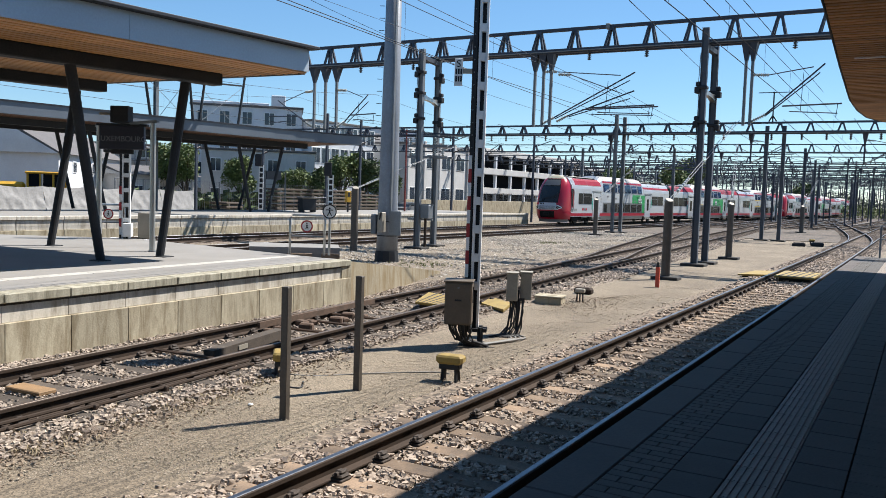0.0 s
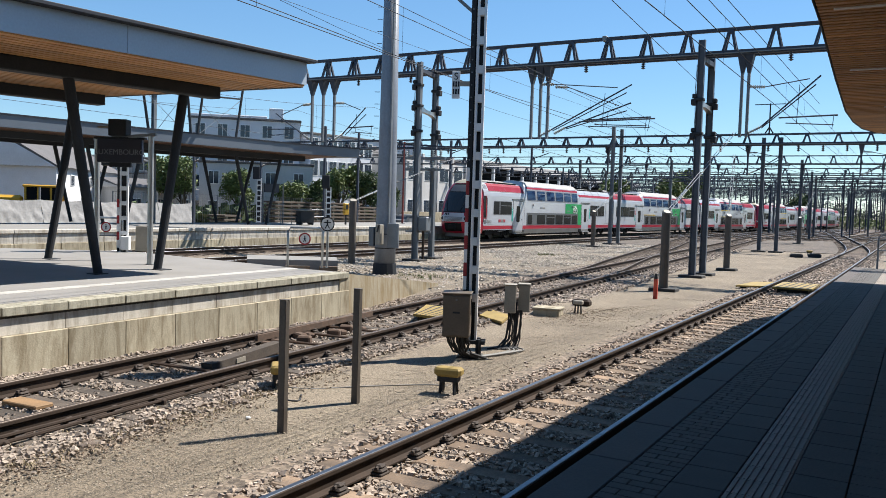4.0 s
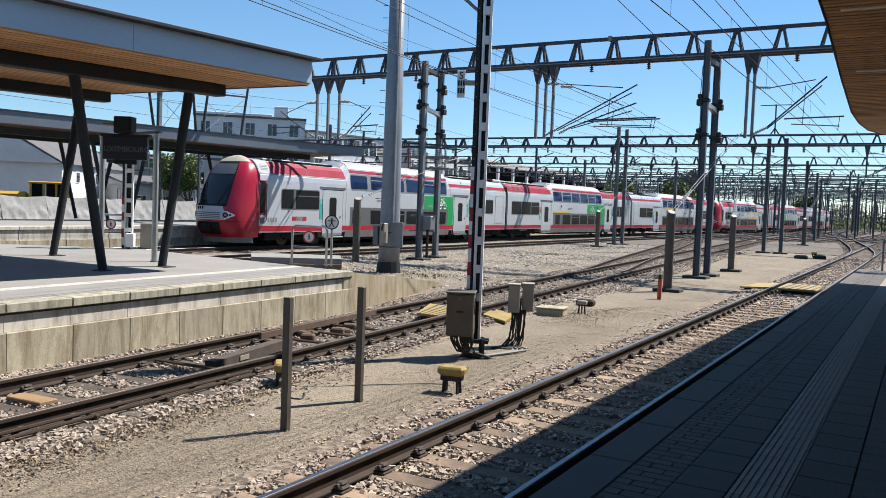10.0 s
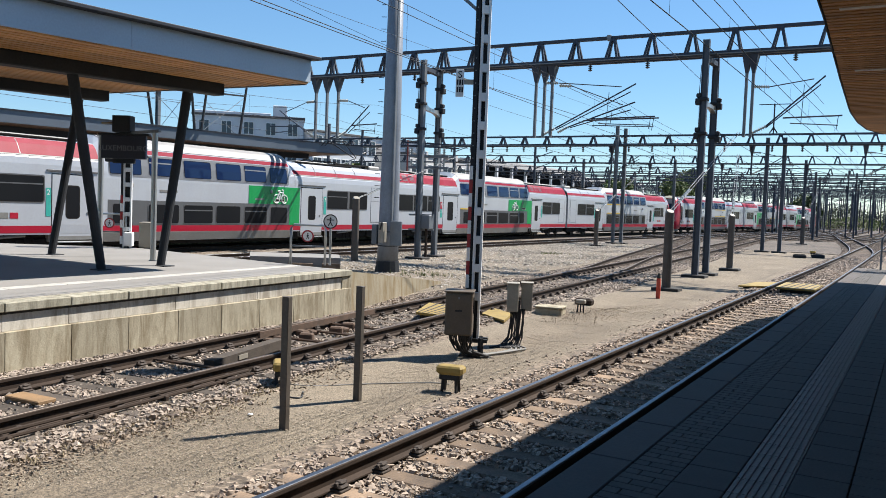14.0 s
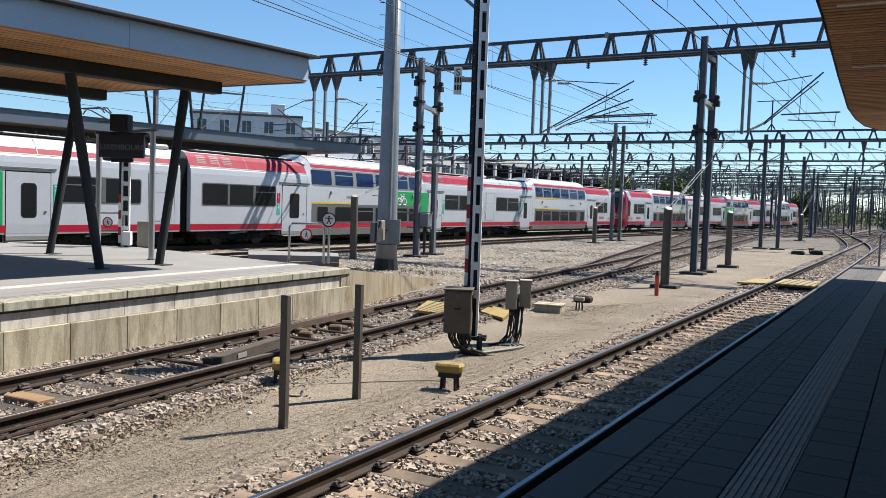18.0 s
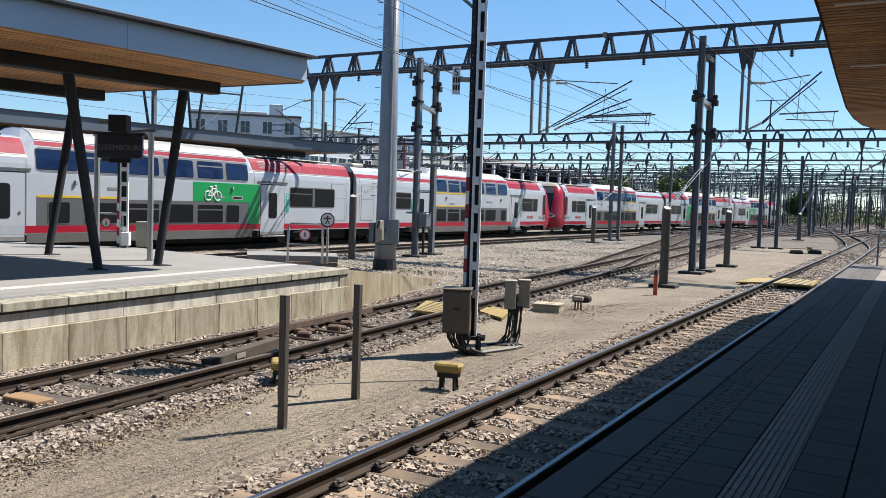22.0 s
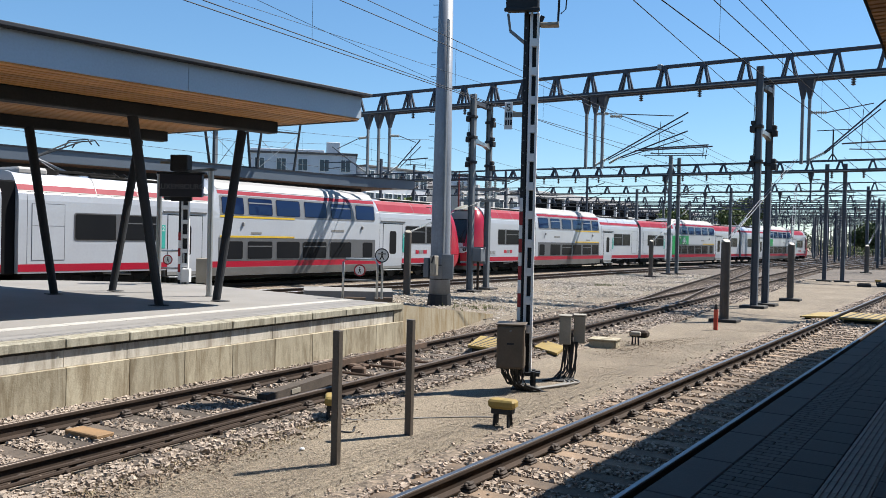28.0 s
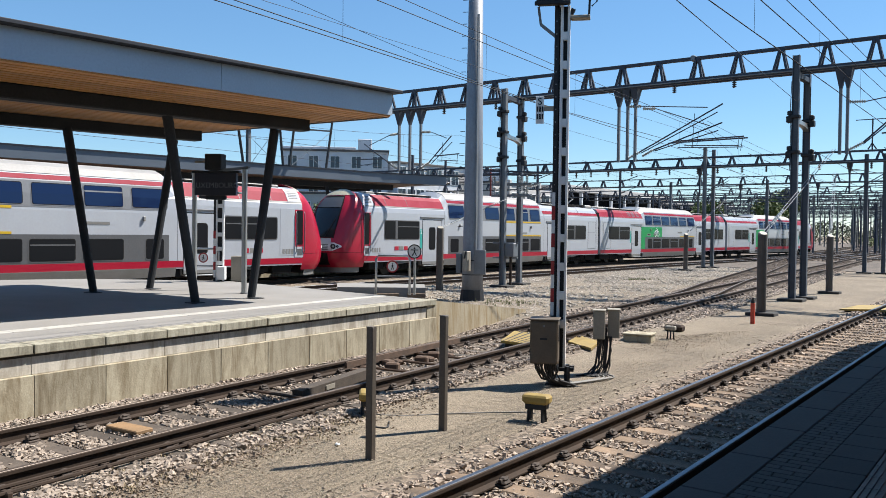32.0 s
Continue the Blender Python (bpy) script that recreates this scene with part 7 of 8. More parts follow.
def rail_car(label, cab, yellow=None, green=None, teal=()):
    """One coach 27.35 or 26.4 m long; u runs back from its front end."""
    L = 27.35 if cab else 26.4
    th = thing("rail_coach", label, "train coach", group="train coaches")
    b0 = 1.75 if cab else 0.28
    e1 = L - 0.28
    d0, d1 = (8.60, 18.75) if cab else (8.15, 18.45)
    body = Shape().loft([ring(b0, ENDPROF), ring(d0 - 0.35, ENDPROF), ring(d0, PROFILE), ring(d1, PROFILE), ring(d1 + 0.35, ENDPROF), ring(e1, ENDPROF)])
    part("body", fix(body.mesh("body", M_TWHITE)), None, th, "pale silver painted body shell")
    if cab:
        nose(th)
    # stripe and skirt
    both("stripe", b0, e1, 0.72, 0.97, 0.006, ENDPROF, M_TRED, th, "red stripe along the sill")
    both("skirt", d0 - 0.35, d1 + 0.35, 0.37, 0.72, 0.006, PROFILE, M_TSKIRT, th, "dusty grey skirt")
    # red roof shoulders over the single-deck ends
    for u0, u1 in ((b0, d0 - 0.36), (d1 + 0.36, e1)):
        for k in range(1, int((u1 - u0) / 1.7)):
            both("panel_joint", u0 + k * 1.7, u0 + k * 1.7 + 0.03, 3.44, 3.97, 0.015, ENDPROF, M_TGREY, th)
        both("gutter", u0, u1, 3.385, 3.425, 0.018, ENDPROF, M_TSKIRT, th, "grey gutter line")
        both("roof_shoulder", u0 + (0.8 if cab and u0 < 3 else 0), u1, 3.43, 3.62 if cab and u0 > 9 else 3.98, 0.012, ENDPROF, M_TPINK, th, "faded red roof shoulder panel")
        part("roof_unit", Shape().box(u0 + 0.8, u1 - (4.6 if cab and u0 > 9 else 0.8), -0.75, 0.75, 4.0, 4.15, 0.04), M_TSKIRT, th, "pale roof equipment cover")
        front = cab and u0 < 3
        if front:
            both("vent_panel", u0 + 0.05, u0 + 0.78, 3.43, 3.98, 0.012, ENDPROF, M_TWHITE, th, "white roof panel with slots")
        for k in range(1 if front else 0 if cab else 3):
            for j in range(5):
                g0 = u0 + (0.16 if front else 0.5 + k * 0.75)
                both("vent_slot", g0, g0 + 0.5, 3.55 + j * 0.075, 3.585 + j * 0.075, 0.018, ENDPROF, M_TGREY, th)
    part("roof", fix(Shape().loft([ring(u, [(3.97, 1.20), (4.23, 0.935), (4.385, 0.51), (4.425, 0.0)]) for u in (d0, d1)]).mesh("roof", M_TROOF)), None, th, "off-white upper-deck roof")
    both("roof_line", d0, d1, 3.76, 3.92, 0.006, PROFILE, M_TPINK, th, "thin faded red roof line")
    # upper and lower deck windows
    both("window_band", d0 - 0.02, d1 + 0.02, 0.97, 1.95, 0.004, PROFILE, M_TGREY, th, "dark grey lower window band")
    both_round("upper_band", d0 + 0.05, d1 - 0.05, 2.84, 3.74, 0.12, 0.006, PROFILE, M_TMULL, th, "mid-grey upper window band")
    sh = 0.22 if cab else -0.05
    for k, (a, w) in enumerate(((8.4, 1.52), (10.22, 1.52), (12.0, 1.55), (13.78, 1.55), (15.5, 1.45), (17.15, 1.25)) if cab else ((8.15, 1.65), (10.05, 1.6), (11.9, 1.6), (13.7, 1.6), (15.47, 1.52), (17.13, 1.38))):
        window(a + sh, a + sh + w, 2.90, 3.68, th, PROFILE, M_GLASSUP, 0.05, k in (1, 4), M_TMULL)
    for k, (a, w) in enumerate(((8.55, 0.82), (10.2, 1.6), (12.0, 1.65), (13.8, 1.5), (15.5, 1.5), (17.2, 1.2)) if cab else ((8.6, 0.9), (10.05, 1.6), (11.9, 1.6), (13.7, 1.6), (15.47, 1.52), (17.13, 0.85))):
        window(a + sh, a + sh + w, 1.02, 1.84, th, PROFILE, M_GLASS, 0.06, k in (2, 4))
    # single-deck end windows and doors
    if cab:
        door(6.30, 7.92, th)
        window(3.20, 6.02, 1.76, 2.74, th, ENDPROF, M_GLASS, 0.07, posts=((4.02, 4.24),), sash=(4.26, 5.94, 2.42))
        both("locker_door", 2.20, 3.05, 1.08, 3.12, 0.008, ENDPROF, M_TWHITE, th, "pale locker door")
        for k in range(4):
            both("fleet_mark", 2.28 + 0.17 * k, 2.40 + 0.17 * k, 1.14, 1.36, 0.012, ENDPROF, M_TSKIRT, th)
        both("logo_mark", 4.0, 4.32, 1.22, 1.42, 0.010, ENDPROF, M_TRED, th, "red slanted logo shape")
        both("logo_mark", 4.38, 4.70, 1.22, 1.42, 0.010, ENDPROF, M_TSKIRT, th, "grey logo shape")
        both("logo_mark", 4.76, 5.05, 1.22, 1.42, 0.010, ENDPROF, M_TRED, th, "red logo shape")
        class_mark(6.06, 6.25, 1.30, 2.30, "2", M_TTEAL, th, "teal second-class mark")
    else:
        door(5.95, 7.70, th)
        window(0.9, 5.50, 1.76, 2.74, th, ENDPROF, M_GLASS, 0.07, posts=((2.35, 2.53), (3.95, 4.13)), sash=(4.15, 5.42, 2.42))
        class_mark(5.58, 5.80, 1.95, 2.40, "1", M_TRED, th, "red first-class mark")
        class_mark(5.58, 5.80, 1.40, 1.93, "2", M_TTEAL, th, "teal second-class mark")
    k0 = 19.62 if cab else 19.28
    door(k0, k0 + 1.62, th)
    window(k0 + 2.0, k0 + 5.5, 1.76, 2.74, th, ENDPROF, M_GLASS, 0.07, posts=((k0 + 3.68, k0 + 3.9),), sash=(k0 + 2.07, k0 + 3.66, 2.42))
    class_mark(k0 + 1.74, k0 + 1.94, 1.50, 2.40, "2", M_TTEAL, th, "teal second-class mark")
    for u in (d0 - 0.40, d1 + 0.38, e1 - 0.30):
        both("body_joint", u, u + 0.012, 0.98, 3.38, 0.004, ENDPROF, M_TGREY, th)
    both("equipment_panel", e1 - 1.6, e1 - 0.45, 1.1, 3.0, 0.008, ENDPROF, M_TWHITE, th, "pale equipment hatch")
    for z in (1.1, 2.25, 2.99):
        both("hatch_joint", e1 - 1.6, e1 - 0.45, z, z + 0.012, 0.011, ENDPROF, M_TGREY, th)
    for u in (e1 - 1.61, e1 - 0.46):
        both("hatch_joint", u, u + 0.012, 1.1, 3.0, 0.011, ENDPROF, M_TGREY, th)
    both("handle_plate", 11.0, 11.9, 2.30, 2.40, 0.012, PROFILE, M_TSKIRT, th, "small grey destination slot")
    both("handle_plate", 16.4, 17.0, 2.12, 2.2, 0.012, PROFILE, M_TSKIRT, th)
    for u in (9.6, 17.4):
        for s in (-1, 1):
            part("lamp", Shape().box(u, u + 0.1, min(s * 1.41, s * 1.50), max(s * 1.41, s * 1.50), 2.45, 2.62, 0.02), M_TROOF, th, "small side lamp")
    if yellow:
        if cab:
            both("first_class_line", yellow[0], yellow[1], 2.79, 2.87, 0.012, PROFILE, M_TYEL, th, "yellow first-class line")
        both("first_class_line", yellow[0], yellow[1], 1.96, 2.04, 0.012, PROFILE, M_TYEL, th, "yellow first-class line")
    if green:
        g0, g1, ub = green
        both("green_panel", g0, g1, 1.955, 2.77, 0.010, PROFILE, M_TGREEN, th, "bright green bicycle-area panel")
        if ub > g1 - 5 and g1 > d1:
            both("green_panel", d1 + 0.03, g1, 0.975, 1.953, 0.010, PROFILE, M_TGREEN, th, "bright green panel")
        elif g0 < d0:
            both("green_panel", g0, d0 - 0.03, 0.975, 1.953, 0.010, PROFILE, M_TGREEN, th, "bright green panel")
        bicycle(ub, 2.20, th)
        both("destination_slot", g1 - 1.75, g1 - 1.1, 2.06, 2.22, 0.016, PROFILE, M_TROOF, th, "pale frame of a dark slot")
        both("slot", g1 - 1.69, g1 - 1.16, 2.10, 2.18, 0.020, PROFILE, M_UNDER, th, "dark slot")
    # gangway and undergear
    part("gangway", Shape().box(L - 0.29, L + 0.29, -1.22, 1.22, 0.62, 3.72, 0.05), M_BLACK, th, "black rubber gangway bellows")
    if not cab:
        part("gangway", Shape().box(-0.29, 0.29, -1.22, 1.22, 0.62, 3.72, 0.05), M_BLACK, th, "black rubber gangway bellows")
    part("underframe", Shape().box(b0 + 0.3, e1 - 0.2, -1.15, 1.15, 0.55, 0.72, 0.02).box(d0 - 0.3, d1 + 0.3, -1.2, 1.2, 0.22, 0.40, 0.04), M_UNDER, th, "dark underframe")
    for u in (b0 + 1.1, e1 - 1.0):
        part("equipment_box", Shape().box(u - 0.5, u + 0.5, -1.2, 1.2, 0.35, 0.66, 0.03), M_UNDER, th)
    for a, b in ((b0 + 0.5, b0 + 1.6), (d0 - 1.5, d0 - 0.4), (d1 + 0.4, d1 + 1.6), (e1 - 1.7, e1 - 0.2)):
        for s in (-1, 1):
            part("equipment_case", Shape().box(a, b, min(s * 0.7, s * 1.28), max(s * 0.7, s * 1.28), 0.30, 0.64, 0.03), M_UNDER, th)
    bogie(5.2 if cab else 3.6, th)
    bogie(L - 3.7, th)
    # pantograph and roof gear over the inner end of the cab coach
    if cab:
        pg = part("pantograph", Shape().box(L - 4.3, L - 1.9, -0.72, -0.62, 4.12, 4.2, 0.01).box(L - 4.3, L - 1.9, 0.62, 0.72, 4.12, 4.2, 0.01).box(L - 3.0, L - 2.6, -0.7, 0.7, 4.12, 4.22, 0.01), M_UNDER, th, "dark pantograph base frame")
        part("lower_arm", Shape().tube((L - 2.8, 0, 4.2), (L - 1.56, 0, 4.64), 0.045, 0.04, 8), M_GALV, pg, "pale lower arm")
        part("control_rod", Shape().tube((L - 2.3, 0.12, 4.2), (L - 1.75, 0.1, 4.5), 0.02, n=6), M_GALV, pg)
        part("upper_arm", Shape().tube((L - 1.56, -0.08, 4.64), (L - 3.15, -0.42, 5.36), 0.03, 0.025, 6).tube((L - 1.56, 0.08, 4.64), (L - 3.15, 0.42, 5.36), 0.03, 0.025, 6), M_DSTEEL, pg, "black upper arm")
        part("collector_head", Shape().path([(L - 3.2, -0.85, 5.22), (L - 3.2, -0.6, 5.42), (L - 3.2, 0.6, 5.42), (L - 3.2, 0.85, 5.22)], 0.025).path([(L - 3.5, -0.85, 5.20), (L - 3.5, -0.6, 5.40), (L - 3.5, 0.6, 5.40), (L - 3.5, 0.85, 5.20)], 0.025).tube((L - 3.5, 0.42, 5.38), (L - 3.15, 0.42, 5.36), 0.02, n=5).tube((L - 3.5, -0.42, 5.38), (L - 3.15, -0.42, 5.36), 0.02, n=5), M_DSTEEL, pg, "black collector head")
        for u in (L - 4.2, L - 2.0):
            for y in (-0.67, 0.67):
                part("insulator", Shape().tube((u, y, 4.0), (u, y, 4.13), 0.07, n=8), M_INSULB, pg)
        r = random.Random(31)
        for k in range(7):
            u = L - 6.6 + k * 0.42
            part("roof_cable", Shape().path([(u, -0.8, 4.05), (u + 0.1, -0.5, 4.22 + r.uniform(0, 0.1)), (u + 0.3, 0.1, 4.2 + r.uniform(0, 0.12)), (u + 0.4, 0.7, 4.06)], 0.03), M_UNDER, th, "black roof cable")
        part("equipment_cover", Shape().box(L - 1.55, L - 0.45, -0.95, 0.95, 3.95, 4.22, 0.08), M_TROOF, th, "off-white roof cover")
        part("cover_end", Shape().tube((L - 1.62, -0.9, 3.98), (L - 1.62, 0.9, 3.98), 0.26, n=16), M_UNDER, th, "black rounded cover end")
    else:
        part("roof_gear", Shape().box(0.7, 3.0, -0.85, 0.85, 4.0, 4.12, 0.04), M_UNDER, th, "dark roof gear tray")
    for u0, u1 in ((d0 - 5.5, d0 - 1.0), (d1 + 1.0, d1 + 5.5)):
        part("roof_duct", Shape().box(max(u0, b0), min(u1, e1), -0.95, -0.80, 4.02, 4.10, 0.02).box(max(u0, b0), min(u1, e1), 0.80, 0.95, 4.02, 4.10, 0.02), M_UNDER, th)
    return th


COACHES = [
    (rail_car("silver and red double-deck cab coach with a green bicycle panel", True, None, (16.0, 19.5, 18.1)), -81.4, False),
    (rail_car("silver and red double-deck middle coach, yellow lines and green panel", False, (8.15, 11.4), (15.2, 19.2, 16.3)), -54.05, False),
    (rail_car("silver and red double-deck cab coach with yellow first-class lines", True, (14.4, 18.7)), -0.3, True),
]
COACHES += [(copy_thing(COACHES[2][0], Matrix()), 0.3, False), (copy_thing(COACHES[1][0], Matrix()), 54.05, True), (copy_thing(COACHES[0][0], Matrix()), 81.4, True)]


def coach_pose(s, back):
    """Where a coach stands when its front end is at s on the platform track; back: it faces the other way."""
    L = -20.0 if back else 20.0
    xa, ya, _ = arc(s + L * 0.16)
    xb, yb, _ = arc(s + L * 1.16)
    d = Vector((xb - xa, yb - ya, 0)).normalized()
    x, y = xa - d.x * 20 * 0.16, ya - d.y * 20 * 0.16
    return Matrix.Translation((x, y, 0)) @ Matrix.Rotation(math.atan2(d.y, d.x), 4, "Z")

# ---- background ----
M_PLASTER = mat("white_plaster", (0.50, 0.49, 0.475), (0.42, 0.41, 0.40), 0.9, scale=0.5, fine=8, bump=0.05, stains=0.2, stain_col=(0.264, 0.264, 0.251), streak=True)
M_PLASTERG = mat("grey_plaster", (0.60, 0.62, 0.65), (0.53, 0.55, 0.58), 0.9, scale=0.5, fine=8, bump=0.05, stains=0.2, stain_col=(0.198, 0.198, 0.198))
M_ROOFT = mat("grey_roofing", (0.106, 0.0992, 0.0992), (0.0727, 0.0694, 0.0694), 0.8, scale=1, fine=10, bump=0.2)
M_TARP = mat("grey_tarpaulin", (0.25, 0.245, 0.238), (0.18, 0.176, 0.172), 0.65, scale=0.8, fine=6, bump=0.25)
M_BARK = mat("bark", (0.0661, 0.0496, 0.0331), (0.0397, 0.0298, 0.0198), 0.95, scale=4, fine=30, bump=0.6)
M_LEAF = mat("leaf_dark_green", (0.058, 0.092, 0.024), (0.032, 0.055, 0.014), 0.7, scale=1, fine=5, bump=0, island=0.45)
M_LEAF3 = mat("leaf_grey_green", (0.075, 0.09, 0.05), (0.045, 0.055, 0.032), 0.75, scale=1, fine=5, bump=0, island=0.35)
M_LEAF2 = mat("leaf_light_green", (0.105, 0.14, 0.036), (0.065, 0.095, 0.022), 0.7, scale=1, fine=5, bump=0, island=0.4)


def building(label, x, y, rz, w, d, h, storeys, bays, wall, roof="flat", ww=1.0, wh=1.3, name="apartment_building", sill0=1.0, skip=()):
    """A house with its front along local x at y = 0, windows cut as recessed frames with panes."""
    th = thing(name, label, "building", pose(x, y, GZ, rz=rz), group="background buildings")
    part("wall", Shape().box(-w / 2, w / 2, 0, d, 0, h), wall, th)
    if roof == "flat":
        part("roof", Shape().box(-w / 2 - 0.15, w / 2 + 0.15, -0.15, d + 0.15, h, h + 0.25, 0.03), M_ROOFT, th, "flat roof edge")
    else:
        r = Shape().add([(-w / 2 - 0.3, -0.4, h), (w / 2 + 0.3, -0.4, h), (w / 2 + 0.3, d + 0.4, h), (-w / 2 - 0.3, d + 0.4, h), (-w / 2 - 0.3, d / 2, h + roof), (w / 2 + 0.3, d / 2, h + roof)], [(0, 1, 5, 4), (2, 3, 4, 5), (1, 2, 5), (3, 0, 4), (0, 3, 2, 1)])
        part("roof", fix(r.mesh("roof", M_ROOFT)), None, th, "pitched grey roof")
        for e in (-1, 1):
            g = Shape().loft([[(e * (w / 2 + 0.31 + o), -0.1, h), (e * (w / 2 + 0.31 + o), d + 0.1, h), (e * (w / 2 + 0.31 + o), d / 2, h + roof - 0.3)] for o in (0, 0.03)])
            part("gable", fix(g.mesh("gable", wall)), None, th, "plastered gable")
    sh = h / storeys
    for s in range(storeys):
        for b in range(bays):
            if (s, b) in skip:
                continue
            cx = -w / 2 + (b + 0.5) * w / bays
            z = s * sh + sill0
            wd = part("window", Shape().box(cx - ww / 2 - 0.08, cx + ww / 2 + 0.08, -0.05, 0.02, z - 0.08, z + wh + 0.08, 0.01), M_WHITE, th)
            part("pane", Shape().box(cx - ww / 2, cx - 0.03, -0.062, -0.045, z, z + wh).box(cx + 0.03, cx + ww / 2, -0.062, -0.045, z, z + wh), M_BGLASS, wd)
    return th


B = building("pale grey four-storey apartment house with a flat roof", -66.4, 69.7, 41, 12.2, 12, 11.5, 4, 5, M_PLASTERG)
part("stair_head", Shape().box(2.6, 4.2, 2, 5, 11.7, 13.2, 0.05), M_PLASTERG, B, "roof stair head")
part("parapet", Shape().box(-6.0, 2.4, 0.6, 1.0, 11.7, 12.1, 0.05), M_PLASTERG, B)
building("white two-storey house in front of the apartment block", -62.5, 67.5, 41, 12, 6, 6.4, 2, 4, M_PLASTER)
building("house with a blank blue-grey gable and a steep dark roof", -70.8, 53.1, 125, 18, 12, 4.9, 2, 7, M_PLASTERG, 3.7, 0.8, 0.9, sill0=0.9)
building("white low workshop with a lean-to roof", -66.0, 57.5, 80, 8, 8, 3.4, 1, 3, M_PLASTER, 1.0, name="workshop")
building("grey building with rows of wide windows behind trees", -60.5, 80.0, 84, 11, 10, 10.3, 4, 7, M_PLASTERG, ww=1.2, wh=1.7, sill0=0.5)
W = building("white two-storey station building with flat pilasters", -56.0, 94.8, 90, 15.7, 12, 8.6, 2, 4, M_PLASTER, ww=2.2, wh=1.7, sill0=1.5)
for k in range(5):
    part("pilaster", Shape().box(-7.85 + k * 3.9, -7.35 + k * 3.9, -0.25, 0, 0, 9.2, 0.03), M_PLASTER, W, "white wall pilaster")
building("pale house with a steep brown-grey roof", -72.0, 96.0, 60, 14, 10, 8.0, 3, 5, M_PLASTERG, 3.4)


S = building("pale house front behind a tube scaffold", -84.9, 68.0, 48, 7.4, 9, 7.2, 3, 3, M_PLASTER, ww=1.1, wh=1.4)
for k in range(7):
    part("standard", Shape().tube((-3.9 + k * 1.3, -1.1, 0), (-3.9 + k * 1.3, -1.1, 7.7), 0.05, 0.05, 6), M_GALV, S, "upright scaffold tube")
for k in range(4):
    part("ledger", Shape().tube((-4.1, -1.1, 1.9 + k * 1.8), (4.1, -1.1, 1.9 + k * 1.8), 0.045, 0.045, 6), M_GALV, S, "level scaffold tube")
    part("deck", Shape().box(-4.0, 4.0, -1.05, -0.3, 1.72 + k * 1.8, 1.80 + k * 1.8, 0.01), M_WOOD, S, "timber scaffold deck")


def car_park(x, y, rz, w, levels, label):
    th = thing("car_park", label, "building", pose(x, y, GZ, rz=rz), group="background buildings")
    # Solid black block gives the shade inside the open decks.
    part("core", Shape().box(-w / 2 + 1, w / 2 - 1, 1.5, 14, 0, levels * 2.9), M_BLACK, th, "black block standing in for the shaded decks")
    for k in range(levels + 1):
        part("deck", Shape().box(-w / 2, w / 2, 0, 15, k * 2.9 - 0.15, k * 2.9 + 0.75, 0.03), M_PLASTER, th, "white deck parapet")
    n = int(w / 5)
    for k in range(n + 1):
        part("pillar", Shape().box(-w / 2 + k * w / n - 0.2, -w / 2 + k * w / n + 0.2, 0.1, 0.5, 0, levels * 2.9), M_PLASTERG, th)
    return th


car_park(-56.0, 128.0, 90, 42, 3, "white multi-storey car park with black block standing in for the shaded decks")
car_park(-62.0, 178.0, 84, 44, 3, "far white multi-storey car park with long dark openings")
building("distant pale office block", -92.0, 130.0, 55, 22, 12, 14.5, 4, 9, M_PLASTERG)


def tree(x, y, h, r, label, leaf=None, n=900, trunk=0.35, seed=1):
    """A tapered trunk with limbs and a ragged crown of leaf clumps."""
    rr = random.Random(seed)
    th = thing("tree", label, "tree", pose(x, y, GZ), group="trees")
    sh = Shape().tube((0, 0, 0), (0.1, 0, h * trunk), r * 0.09, r * 0.06, 8)
    tips = []
    for k in range(9):
        a, e = rr.uniform(0, 6.28), rr.uniform(0.5, 1.2)
        l = rr.uniform(0.45, 0.85)
        tip = (math.cos(a) * r * l * 0.8, math.sin(a) * r * l * 0.8, h * trunk + (h * (1 - trunk)) * rr.uniform(0.25, 0.85))
        sh.tube((0.1, 0, h * trunk * rr.uniform(0.8, 1.0)), tip, r * 0.045, r * 0.012, 6)
        tips.append(tip)
    part("trunk", sh, M_BARK, th, "brown trunk and limbs")
    crown = Shape()
    blobs = [(*t, rr.uniform(0.28, 0.5) * r) for t in tips] + [(0, 0, h * 0.78, r * 0.55), (0, 0, h * 0.62, r * 0.6)]
    for _ in range(n):
        bx, by, bz, br = rr.choice(blobs)
        d = Vector((rr.gauss(0, 1), rr.gauss(0, 1), rr.gauss(0, 1))).normalized() * br * rr.uniform(0.55, 1.12)
        c = Vector((bx, by, bz)) + d
        s = r * rr.uniform(0.035, 0.085)
        a, b = Vector((rr.gauss(0, 1), rr.gauss(0, 1), rr.gauss(0, 1))).normalized(), None
        b = a.orthogonal().normalized()
        t = a.cross(b)
        crown.add([c + b * s, c + t * s * 0.7, c - b * s, c - t * s * 0.7 + a * s * 0.3], [(0, 1, 2, 3)])
    part("crown", crown, leaf or M_LEAF, th, "ragged leafy crown")
    return th


